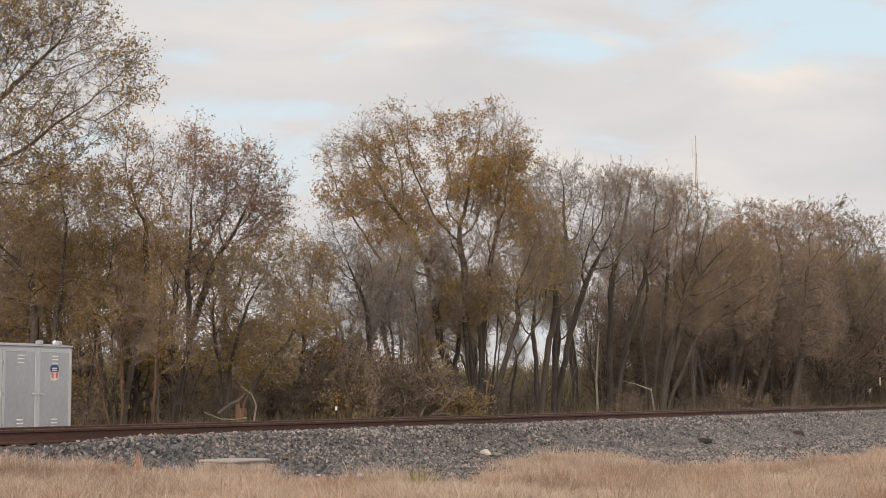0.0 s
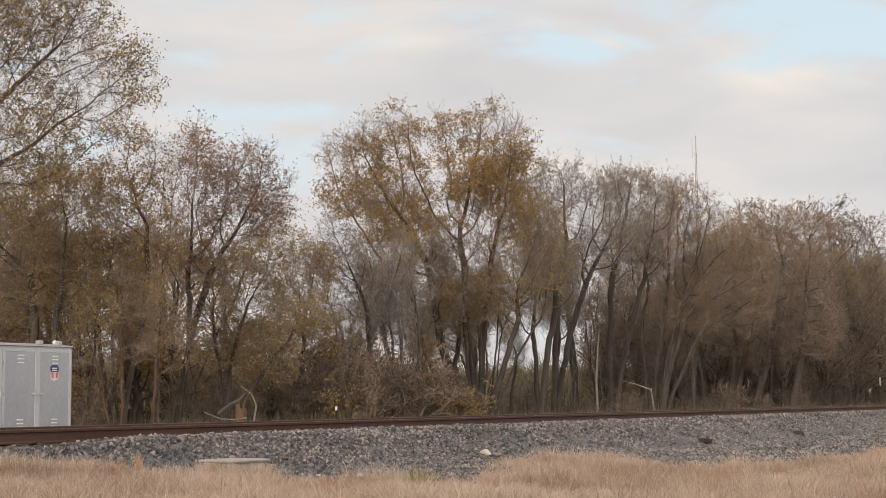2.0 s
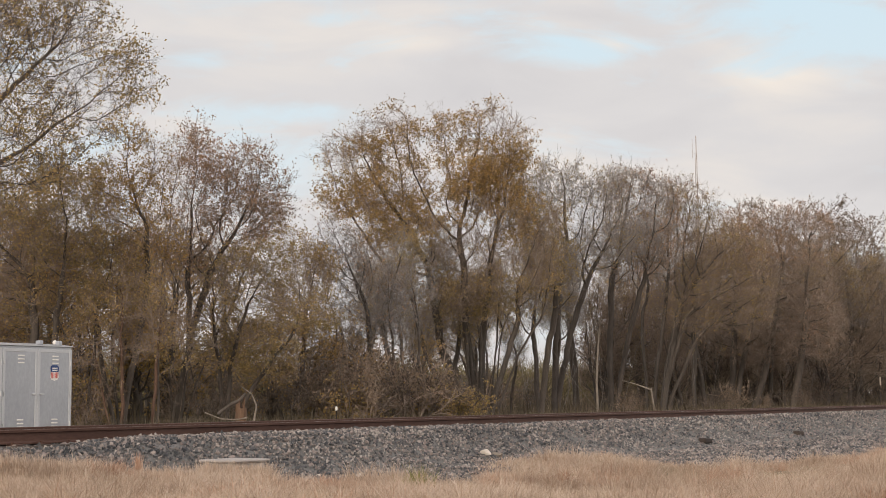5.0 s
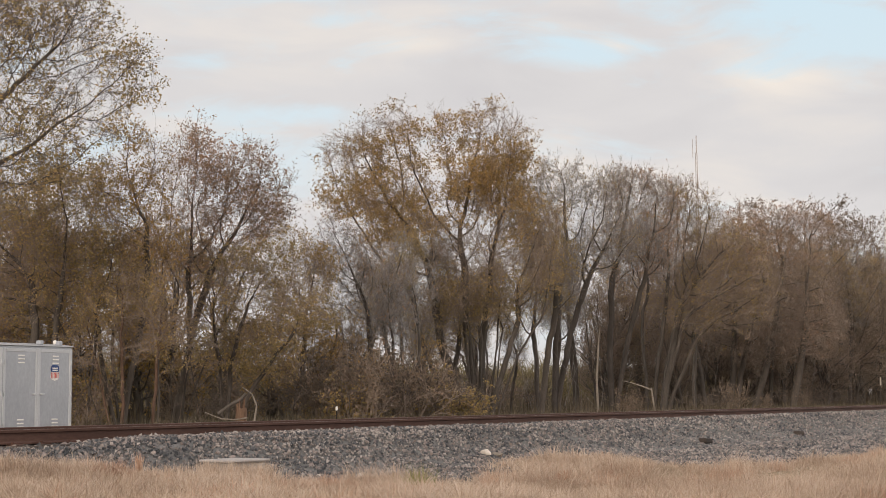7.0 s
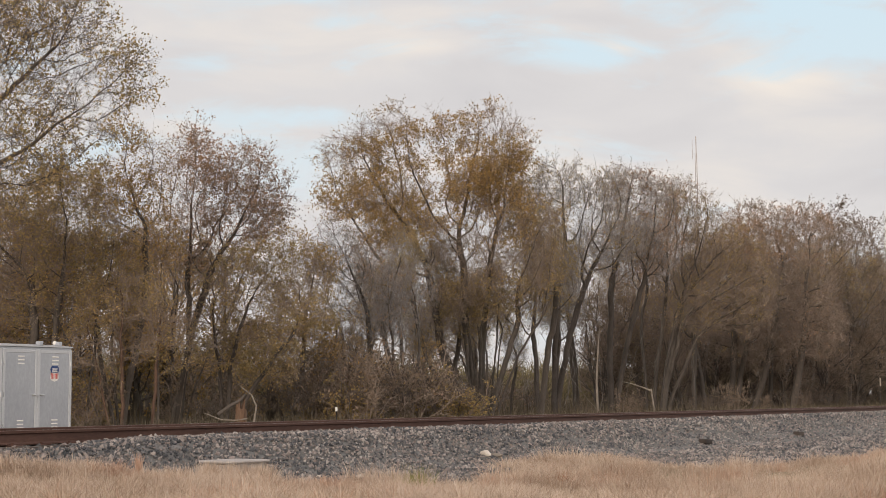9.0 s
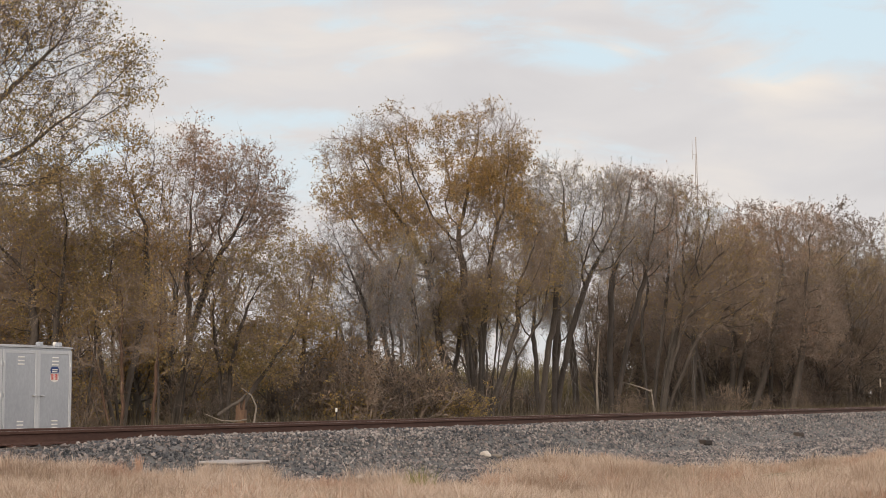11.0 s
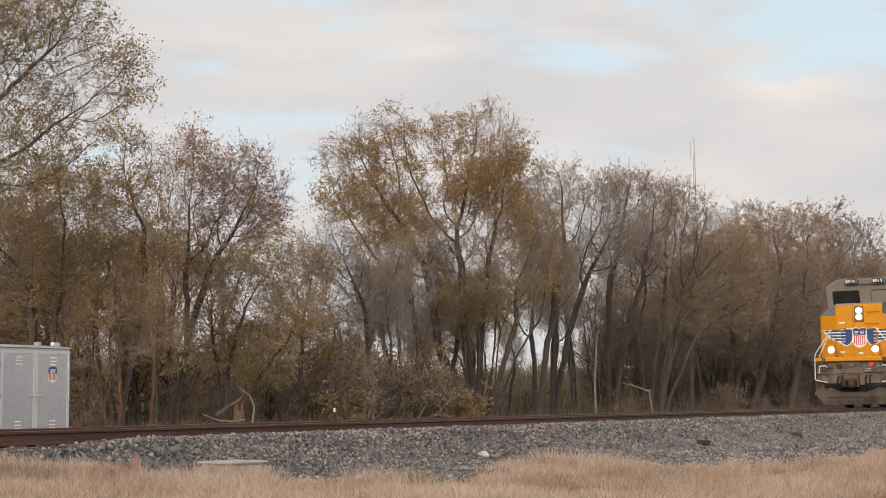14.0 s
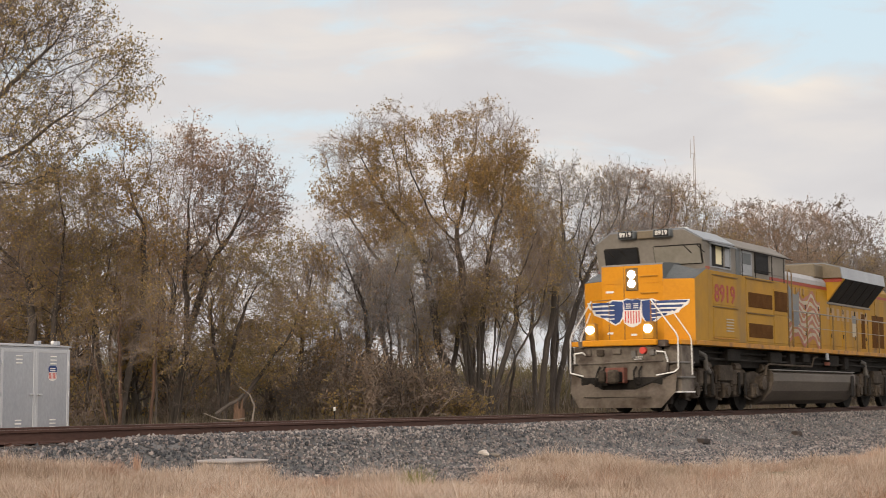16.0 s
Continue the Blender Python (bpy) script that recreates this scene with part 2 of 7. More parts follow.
def sky_material():
    m = bpy.data.materials.new("evening sky")
    m.use_nodes = True
    n, l = m.node_tree.nodes, m.node_tree.links
    n.clear()
    out, em = n.new("ShaderNodeOutputMaterial"), n.new("ShaderNodeEmission")
    tc, mp = n.new("ShaderNodeTexCoord"), n.new("ShaderNodeMapping")
    l.new(tc.outputs["Object"], mp.inputs["Vector"])
    mp.inputs["Scale"].default_value = (0.0010, 0.0030, 1)
    mp.inputs["Rotation"].default_value = (0, 0, radians(5))
    mp.inputs["Location"].default_value = (3.1, 1.7, 0)
    a, b = n.new("ShaderNodeTexNoise"), n.new("ShaderNodeTexNoise")
    a.inputs["Scale"].default_value, a.inputs["Detail"].default_value, a.inputs["Roughness"].default_value = 2.2, 8, 0.58
    b.inputs["Scale"].default_value, b.inputs["Detail"].default_value, b.inputs["Roughness"].default_value = 1.5, 6, 0.5
    a.inputs["Distortion"].default_value = b.inputs["Distortion"].default_value = 0.5
    l.new(mp.outputs[0], a.inputs["Vector"])
    l.new(mp.outputs[0], b.inputs["Vector"])
    sep = n.new("ShaderNodeSeparateXYZ")
    l.new(tc.outputs["Object"], sep.inputs[0])

    def summed(first, patches):
        """Adds soft patches (aside, height, half-width, half-height, weight) to a value."""
        for cx, cy, rx, ry, weight in patches:
            at, far, soft = n.new("ShaderNodeMapping"), n.new("ShaderNodeVectorMath"), n.new("ShaderNodeMapRange")
            at.inputs["Location"].default_value, at.inputs["Scale"].default_value = (-cx / rx, -cy / ry, 0), (1 / rx, 1 / ry, 0)
            l.new(tc.outputs["Object"], at.inputs["Vector"])
            far.operation = "LENGTH"
            l.new(at.outputs[0], far.inputs[0])
            soft.interpolation_type = "SMOOTHSTEP"
            soft.inputs["From Min"].default_value, soft.inputs["From Max"].default_value = 1.25, 0.0
            soft.inputs["To Max"].default_value = weight
            l.new(far.outputs["Value"], soft.inputs["Value"])
            add = n.new("ShaderNodeMath")
            l.new(first, add.inputs[0])
            l.new(soft.outputs[0], add.inputs[1])
            first = add.outputs[0]
        return first

    # clear sky: paler towards the horizon
    grad = n.new("ShaderNodeMapRange")
    grad.inputs["From Min"].default_value, grad.inputs["From Max"].default_value = 300, 1150
    l.new(sep.outputs["Y"], grad.inputs["Value"])
    blue = n.new("ShaderNodeMix")
    blue.data_type = "RGBA"
    blue.inputs["A"].default_value, blue.inputs["B"].default_value = (0.76, 0.80, 0.82, 1), (0.655, 0.80, 0.885, 1)
    l.new(grad.outputs[0], blue.inputs["Factor"])
    # cloud: pinkish grey where it is thick, cream where the low sun catches it
    cloud = n.new("ShaderNodeValToRGB")
    e = cloud.color_ramp.elements
    e[0].position, e[0].color = 0.25, (0.655, 0.635, 0.643, 1)
    e[1].position, e[1].color = 0.85, (0.895, 0.82, 0.745, 1)
    mid = e.new(0.52)
    mid.color = (0.727, 0.703, 0.70, 1)
    l.new(summed(b.outputs["Fac"], CREAM), cloud.inputs["Fac"])
    cover = n.new("ShaderNodeMapRange")
    cover.interpolation_type = "SMOOTHSTEP"
    cover.inputs["From Min"].default_value, cover.inputs["From Max"].default_value = 0.24, 0.52
    l.new(summed(a.outputs["Fac"], CLEAR), cover.inputs["Value"])
    mixed = n.new("ShaderNodeMix")
    mixed.data_type = "RGBA"
    l.new(cover.outputs[0], mixed.inputs["Factor"])
    l.new(blue.outputs["Result"], mixed.inputs["A"])
    l.new(cloud.outputs["Color"], mixed.inputs["B"])
    l.new(mixed.outputs["Result"], em.inputs["Color"])
    em.inputs["Strength"].default_value = 1.0
    l.new(em.outputs[0], out.inputs["Surface"])
    return m


FAR = 4300.0
ahead = Vector((math.cos(radians(HEADING)), math.sin(radians(HEADING)), 0))
aside = Vector((math.sin(radians(HEADING)), -math.cos(radians(HEADING)), 0))
SKY_AT = Matrix((aside, Vector((0, 0, 1)), -ahead)).transposed().to_4x4()
SKY_AT.translation = ahead * FAR
bm = bmesh.new()
bmesh.ops.create_grid(bm, x_segments=2, y_segments=2, size=1)
bmesh.ops.transform(bm, matrix=Matrix.Translation((0, 1150, 0)) @ Matrix.Diagonal((3600, 1300, 1, 1)), verts=bm.verts)
backdrop = tagged(part("backdrop", bm, sky_material()), "pale evening sky with drifting pink-grey clouds", "sky", kind="structure")
backdrop.matrix_world = SKY_AT


# ---- ground, ballast and track ----
def smooth_step(a, b, v):
    t = min(1.0, max(0.0, (v - a) / (b - a)))
    return t * t * (3 - 2 * t)


def mound(x, y, cx, cy, rx, ry):
    return math.exp(-((x - cx) / rx) ** 2 - ((y - cy) / ry) ** 2)


def ground_z(x, y):
    wob = 0.04 * noise.noise((x * 0.11, y * 0.16, 1.3)) + 0.03 * noise.noise((x * 0.45, y * 0.5, 7.1))
    front = -0.80 + 0.05 * mound(x, y, 13.5, 11.0, 1.6, 0.7) + 0.36 * (1 - smooth_step(8.5, 17, x)) + 0.22 * mound(x, y, 10.9, 12.2, 2.0, 1.1) + 0.25 * mound(x, y, 20.0, 10.4, 2.6, 1.3) + 0.14 * mound(x, y, 24.4, 7.3, 2.4, 1.2)
    back = -0.5 + 0.004 * max(0.0, min(y, 90) - 30)
    z = front + (back - front) * smooth_step(17, 24, y)
    fade = 1 - smooth_step(120, 400, math.hypot(x, y))
    return z + wob * fade


def ballast_toe(x):
    """Where the grass begins, on the camera's side of the bank."""
    y = np.interp(x, (10, 13, 14.6, 15.4, 16.0, 16.6, 17.2, 18.1, 18.7, 19.5, 20.5, 21.2, 22, 23, 24, 25, 27, 32), (12.9, 12.6, 12.35, 12.0, 11.5, 10.7, 10.3, 10.3, 10.9, 11.6, 11.5, 10.2, 9.3, 8.7, 8.3, 8.4, 7.9, 7.5))
    return float(y) + 0.25 * noise.noise((x * 0.35, 3.0, 0.5)) + 0.15 * noise.noise((x * 1.3, 9.0, 0.5))


def ballast_z(x, y):
    """Top of the ballast: a flat crown, a shoulder and a gravel apron."""
    d = abs(y - TRACK)
    z = -0.16 - 0.59 * smooth_step(1.6, 3.25, d) - 0.02 * max(0.0, d - 3.25)
    z -= 0.09 * (1 - smooth_step(13.5, 16.2, x))
    return z + 0.025 * noise.noise((x * 0.8, y * 0.8, 4.0))


def axis_steps(fine_lo, fine_hi, step, reach):
    out, v, s = [], fine_hi, step
    near = list(np.arange(fine_lo, fine_hi, step))
    while v < reach:
        out.append(v)
        s *= 1.5
        v += s
    left, v, s = [], fine_lo - step, step
    while v > -reach:
        left.append(v)
        s *= 1.5
        v -= s
    return [-reach] + left[::-1] + near + out + [reach]


def ground():
    xs, ys = axis_steps(-6, 70, 0.7, 4600), axis_steps(2, 44, 0.6, 4600)
    verts = [(x, y, ground_z(x, y)) for y in ys for x in xs]
    w = len(xs)
    faces = [(j * w + i, j * w + i + 1, (j + 1) * w + i + 1, (j + 1) * w + i) for j in range(len(ys) - 1) for i in range(w - 1)]
    me = mesh_from("ground", verts, np.array(faces).ravel(), [4] * len(faces), [SOIL], smooth=True)
    tagged(new("ground", me), "dry field soil with straw and patchy weeds", "ground", kind="structure")


def ballast_bed():
    xs = list(np.arange(-160, 5, 5.0)) + list(np.arange(5, 72, 0.4)) + list(np.arange(72, 420, 6.0))
    cols = 30
    verts = []
    for x in xs:
        lo, hi = ballast_toe(x), TRACK + 3.3
        for j in range(cols):
            y = lo + (hi - lo) * j / (cols - 1)
            z = ballast_z(x, y)
            if j in (0, cols - 1):
                z = ground_z(x, y) - 0.1
            else:
                z = max(z, ground_z(x, y) + 0.012)
            verts.append((x, y, z))
    faces = [(i * cols + j, (i + 1) * cols + j, (i + 1) * cols + j + 1, i * cols + j + 1) for i in range(len(xs) - 1) for j in range(cols - 1)]
    me = mesh_from("ballast_bed", verts, np.array(faces).ravel(), [4] * len(faces), [GRAVEL], smooth=True)
    return tagged(new("ballast_bed", me), "grey crushed stone ballast bank under the track", "ballast", kind="structure")


CHIP = np.array([(-1, -0.7, -0.6), (1, -0.7, -0.5), (0.9, 0.8, -0.6), (-0.8, 0.9, -0.5), (-0.3, -0.2, 0.9), (0.5, 0.3, 0.8)], float)
CHIP_F = np.array([(0, 1, 4), (1, 5, 4), (1, 2, 5), (2, 3, 5), (3, 4, 5), (3, 0, 4), (0, 3, 2), (0, 2, 1)])


def turns(rng, n):
    q = rng.normal(size=(n, 4))
    q /= np.linalg.norm(q, axis=1)[:, None]
    w, x, y, z = q.T
    return np.stack([np.stack([1 - 2 * (y * y + z * z), 2 * (x * y - z * w), 2 * (x * z + y * w)], 1),
                     np.stack([2 * (x * y + z * w), 1 - 2 * (x * x + z * z), 2 * (y * z - x * w)], 1),
                     np.stack([2 * (x * z - y * w), 2 * (y * z + x * w), 1 - 2 * (x * x + y * y)], 1)], 1)


def ballast_stones(parent):
    rng = np.random.default_rng(5)
    pts = []
    for x0, x1, per in ((8, 24, 540), (24, 30, 400), (30, 48, 270), (48, 66, 170)):
        for _ in range(int((x1 - x0) * 7.5 * per)):
            x, y = rng.uniform(x0, x1), rng.uniform(8.2, 15.55)
            if y < ballast_toe(x) - rng.exponential(0.18):
                continue
            if y > 1.2 * x - 0.8 or y < 0.28 * x - 0.3 or (y < 12.3 and rng.random() > 0.6):
                continue
            pts.append((x, y, max(ballast_z(x, y), ground_z(x, y) + 0.012)))
    p = np.array(pts)
    n = len(p)
    size = np.clip(rng.lognormal(-3.72, 0.34, n), 0.012, 0.05)
    shape = (CHIP[None] + rng.uniform(-0.35, 0.35, (n, 6, 3))) * rng.uniform(0.6, 1.05, (n, 1, 3))
    v = np.einsum("nij,nkj->nki", turns(rng, n), shape) * size[:, None, None] * 0.8 + p[:, None, :] + np.array((0, 0, 0.35)) * size[:, None, None]
    f = CHIP_F[None] + (np.arange(n) * 6)[:, None, None]
    me = mesh_from("ballast_stones", v.reshape(-1, 3), f.ravel(), np.full(n * 8, 3), [STONE])
    ob = new("ballast_stones", me)
    ob.parent = parent
    tagged(ob, "loose angular grey and pinkish crushed stone", kind="stuff")


def rail(y, label):
    """A flat-bottomed rail: foot, web and head, its running surface polished."""
    ob = thing("rail", pose(0, y, 0), label, "rail", "rails of the track")
    for nm, outline in (("rail_foot", [(-0.075, -0.185), (0.075, -0.185), (0.075, -0.172), (0.014, -0.15), (-0.014, -0.15), (-0.075, -0.172)]),
                        ("rail_web", [(-0.013, -0.15), (0.013, -0.15), (0.009, -0.05), (-0.009, -0.05)]),
                        ("rail_head", [(-0.010, -0.05), (0.010, -0.05), (0.036, -0.038), (0.037, -0.008), (0.028, 0.0), (-0.028, 0.0), (-0.037, -0.008), (-0.036, -0.038)])):
        bm = bmesh.new()
        prism(bm, outline, "x", -150, 400)
        for f in bm.faces:
            if f.normal.z > 0.9 and f.calc_center_median().z > -0.003:
                f.material_index = 1
        part(nm, bm, [RUST, POLISHED], ob)
    return ob


def ties():
    rng = random.Random(3)
    base = None
    for i in range(120):
        m = pose(8 + i * 0.52 + rng.uniform(-0.03, 0.03), TRACK + rng.uniform(-0.05, 0.05), -0.29 + rng.uniform(-0.006, 0.004), 0, 0, rng.uniform(-1.2, 1.2))
        if base is None:
            base = tagged(new("railway_tie"), "dark creosoted timber tie half buried in ballast", "railway tie", "ties of the track")
            base.matrix_world = m
            bm = boxed(-0.115, 0.115, -1.3, 1.3, -0.09, 0.09, 0.012)
            part("timber", bm, TIE, base)
            for s in (-1, 1):
                bm = boxed(-0.09, 0.09, s * 0.755 - 0.16, s * 0.755 + 0.16, 0.09, 0.106, 0.004)
                plate = part("tie_plate", bm, RUST, base)
                for dx, dy in ((-0.05, -0.105), (0.05, 0.105)):
                    bm = boxed(dx - 0.012, dx + 0.012, s * 0.755 + dy - 0.02, s * 0.755 + dy + 0.02, 0.1, 0.135, 0.003)
                    part("spike", bm, RUST, plate)
        else:
            copy_thing(base, m)


ground()
bed = ballast_bed()
ballast_stones(bed)
rail(TRACK - 0.755, "rust-brown steel rail with a worn bright head, beside the ballast bank")
rail(TRACK + 0.755, "rust-brown steel rail on the tree side of the track")
ties()


# ---- trees ----
SIDE = np.array((aside.x, aside.y, 0.0))
DEEP = np.array((ahead.x, ahead.y, 0.0))


def unit(v):
    return v / np.maximum(np.linalg.norm(v, axis=-1, keepdims=True), 1e-9)


def tubes(P, R, sides):
    """Tapered tubes round many polylines at once: P (n, k, 3), R (n, k). Gives verts and quads."""
    n, k, _ = P.shape
    t = np.empty_like(P)
    t[:, 1:-1] = P[:, 2:] - P[:, :-2]
    t[:, 0], t[:, -1] = P[:, 1] - P[:, 0], P[:, -1] - P[:, -2]
    t = unit(t)
    ref = np.where(np.abs(t[..., 2:3]) > 0.9, np.array((1.0, 0, 0)), np.array((0, 0, 1.0)))
    u = unit(np.cross(t, ref))
    w = np.cross(t, u)
    a = np.arange(sides) * 2 * np.pi / sides
    ring = u[:, :, None, :] * np.cos(a)[None, None, :, None] + w[:, :, None, :] * np.sin(a)[None, None, :, None]
    v = (P[:, :, None, :] + ring * R[:, :, None, None]).reshape(-1, 3)
    i, j, s = np.meshgrid(np.arange(n), np.arange(k - 1), np.arange(sides), indexing="ij")
    at = lambda jj, ss: (i * k + jj) * sides + ss % sides
    f = np.stack([at(j, s), at(j, s + 1), at(j + 1, s + 1), at(j + 1, s)], -1).reshape(-1, 4)
    return v, f


def cones(P, R):
    """Three-sided spikes from the first to the last point of each polyline, as triangles."""
    a, tip = P[:, 0], P[:, -1]
    n = len(P)
    t = unit(tip - a)
    u = unit(np.cross(t, np.where(np.abs(t[:, 2:3]) > 0.9, np.array((1.0, 0, 0)), np.array((0, 0, 1.0)))))
    w = np.cross(t, u)
    r = R[:, :1]
    v = np.stack([a + u * r, a - u * r * 0.5 + w * r * 0.87, a - u * r * 0.5 - w * r * 0.87, tip], 1).reshape(-1, 3)
    f = (np.array([(0, 1, 3), (1, 2, 3), (2, 0, 3)])[None] + (np.arange(n) * 4)[:, None, None]).reshape(-1, 3)
    return v, f


def merge(chunks):
    vs, fs, base = [], [], 0
    for v, f in chunks:
        vs.append(v)
        fs.append(f + base)
        base += len(v)
    return np.concatenate(vs), np.concatenate(fs)


def sprout(rng, P, R, count, t0, t1, angle, length, ratio, points, lift, wobble):
    """Children of the branches P: where they start, which way and how far they go."""
    n, k, _ = P.shape
    par = np.repeat(np.arange(n), count)
    m = len(par)
    slot = (np.tile(np.arange(count), n) + rng.uniform(0, 1, m)) / count
    t = (t0 + (t1 - t0) * slot) * (k - 1)
    i = np.minimum(t.astype(int), k - 2)
    fr = (t - i)[:, None]
    start = P[par, i] * (1 - fr) + P[par, i + 1] * fr
    r0 = R[par, i] * (1 - fr[:, 0]) + R[par, i + 1] * fr[:, 0]
    d = unit(P[par, i + 1] - P[par, i])
    rnd = unit(np.cross(d, rng.normal(size=(m, 3))))
    ang = np.radians(rng.uniform(*angle, m))[:, None]
    d = unit(d * np.cos(ang) + rnd * np.sin(ang) + np.array((0, 0, lift)))
    whole = np.linalg.norm(P[:, -1] - P[:, 0], axis=1)[par]
    ln = whole * rng.uniform(*length, m) * (1.1 - 0.5 * slot)
    step = (ln / (points - 1))[:, None]
    out = np.empty((m, points, 3))
    out[:, 0] = start
    for q in range(1, points):
        d = unit(d + rng.normal(size=(m, 3)) * wobble + np.array((0, 0, lift * 0.25)))
        out[:, q] = out[:, q - 1] + d * step
    rad = (r0 * ratio)[:, None] * np.linspace(1, 0.3, points)[None]
    return out, rad


def kept_inside(P, R, crown, shares=(1.0, 0.85, 0.7, 0.55, 0.42)):
    """Shortens the branches that would leave the crown's outline and drops those that cannot fit; crown: (aside, height, half-width, half-height) of each lobe."""
    best = np.zeros(len(P))
    for share in reversed(shares):
        end = P[:, 0] + (P[:, -1] - P[:, 0]) * share
        u, w, z = end @ SIDE, end @ DEEP, end[:, 2]
        ok = np.zeros(len(P), bool)
        for uc, zc, ru, rz in crown:
            ok |= ((u - uc) / ru) ** 2 + ((z - zc) / rz) ** 2 + (w / (1.1 * max(ru, rz))) ** 2 < 1
        best = np.where(ok, share, best)
    keep = best > 0
    if keep.sum() < 4:
        return P, R
    P, R, best = P[keep], R[keep], best[keep]
    return P[:, :1] + (P - P[:, :1]) * best[:, None, None], R


def tree_meshes(seed, stems, crown=(), forks=7, sprays=6, leaves_each=1, limbs=9, leaf=0.6, leaf_size=0.034, twigs=4, lift=0.12, spread=(28, 62), bare_below=0.3, droop=0.0, fine=0.0065, limb_len=(0.32, 0.55)):
    """Trunk, twig and leaf meshes of a tree. stems: (aside lean, deep lean, length, radius, offset aside, bend)."""
    rng = np.random.default_rng(seed)
    P0, R0 = [], []
    for i, (lean, deep, ln, rad, off, bend) in enumerate(stems):
        k = 12
        p = np.empty((k, 3))
        p[0] = SIDE * off + np.array((0, 0, -0.25))
        if crown:
            # the stem rises with its lean, then bends into one lobe of the crown
            uc, zc, ru, rz = crown[i % len(crown)]
            end = SIDE * (uc + rng.uniform(-0.3, 0.3) * ru) + DEEP * deep * ln + np.array((0, 0, zc + rz * rng.uniform(0.35, 0.75)))
            mid = p[0] + (SIDE * lean + DEEP * deep * 0.5 + np.array((0, 0, 1.0))) * max(end[2], 1.0) * 0.5
            drift = np.cumsum(rng.normal(size=(k, 3)) * 0.10, axis=0) * (ln / 8)
            for q in range(k):
                t = q / (k - 1)
                p[q] = p[0] * (1 - t) ** 2 + mid * 2 * t * (1 - t) + end * t * t + (drift[q] if q else 0)
        else:
            d = unit(SIDE * lean + DEEP * deep + np.array((0, 0, 1.0)))
            wander = rng.normal(size=3) * 0.05
            for q in range(1, k):
                d = unit(d + wander + rng.normal(size=3) * 0.07 + SIDE * bend / k + np.array((0, 0, 0.02)))
                p[q] = p[q - 1] + d * ln / (k - 1)
        P0.append(p)
        R0.append(rad * np.concatenate(([1.35], np.linspace(1.0, 0.12, k - 1) ** 1.1)))
    P0, R0 = np.array(P0), np.array(R0)
    P1, R1 = sprout(rng, P0, R0, limbs, bare_below, 1.0, spread, limb_len, 0.55, 4, lift, 0.21)
    if crown:
        P1, R1 = kept_inside(P1, R1, crown)
    P2, R2 = sprout(rng, P1, R1, forks, 0.2, 1.0, (25, 65), (0.34, 0.6), 0.55, 3, lift * 0.7, 0.17)
    if crown:
        P2, R2 = kept_inside(P2, R2, crown)
    P3, R3 = sprout(rng, P2, R2, sprays, 0.15, 1.0, (22, 65), (0.35, 0.7), 0.6, 3, lift * 0.4 - droop, 0.2)
    R1 = np.maximum(R1, fine * 2)
    R2, R3 = np.maximum(R2, fine * 1.5), np.clip(R3, fine * 0.9, fine * 2.2)
    P4, R4 = sprout(rng, P3, R3, twigs, 0.1, 1.0, (20, 60), (0.55, 1.2), 0.8, 3, -droop, 0.2)
    R4 = np.clip(R4, fine * 0.4, fine)
    for P in (P2, P3, P4):
        np.maximum(P[..., 2], 0.05, out=P[..., 2])
    wood = merge([tubes(P0, R0, 5), tubes(P1, R1, 3)])
    limbs_mid = tubes(P2, R2, 3)
    tri = np.concatenate([limbs_mid[1][:, [0, 1, 2]], limbs_mid[1][:, [0, 2, 3]]])
    thin = merge([(limbs_mid[0], tri), cones(P4, R4), cones(P3, R3)])
    # leaves in loose sprays at the twigs, dense in some parts of the crown and sparse in others
    ends = np.concatenate([P4[:, 2], P4[:, 1], P3[:, 2]])
    ph = rng.uniform(0, 6.28, (4, 3))
    clump = sum(np.sin(ends @ (rng.normal(size=3) * w) + ph[i, 0]) for i, w in enumerate((0.7, 1.1, 1.7, 2.6))) / 4
    keep = rng.random(len(ends)) < np.clip(leaf * (1 + 1.5 * clump), 0, 1)
    c = ends[keep]
    c = np.repeat(c, leaves_each, axis=0) + rng.normal(size=(len(c) * leaves_each, 3)) * 0.06
    n = len(c)
    rot = turns(rng, n)
    sz = rng.uniform(0.6, 1.35, n)[:, None, None] * leaf_size
    shape = np.array([(-1.0, 0, 0), (0, 0.55, 0.18), (1.0, 0, -0.1), (0, -0.55, 0.18)])
    v = np.einsum("nij,kj->nki", rot, shape) * sz + c[:, None, :]
    tri = (np.array([(0, 2, 1), (0, 3, 2)])[None] + (np.arange(n) * 4)[:, None, None]).reshape(-1, 3)
    return wood, thin, (v.reshape(-1, 3), tri)


def planted(name, x, y, label, category, bark, twig, leafm, group, meshes):
    ob = thing(name, pose(x, y, ground_z(x, y)), label, category, group)
    wood, thin, leaves = meshes
    for nm, (v, f), m, sm in [("trunk", w, bark, True) for w in (wood if isinstance(wood, list) else [wood])] + [("twig_spray", thin, twig, False), ("foliage", leaves, leafm, False)]:
        if len(f):
            o = new(nm, mesh_from(nm, v, f.ravel(), np.full(len(f), f.shape[1]), [m], smooth=sm))
            o.parent = ob
    return ob


def tree(name, x, y, label, category, bark, twig, leafm, group="", **spec):
    return planted(name, x, y, label, category, bark, twig, leafm, group, tree_meshes(**spec))


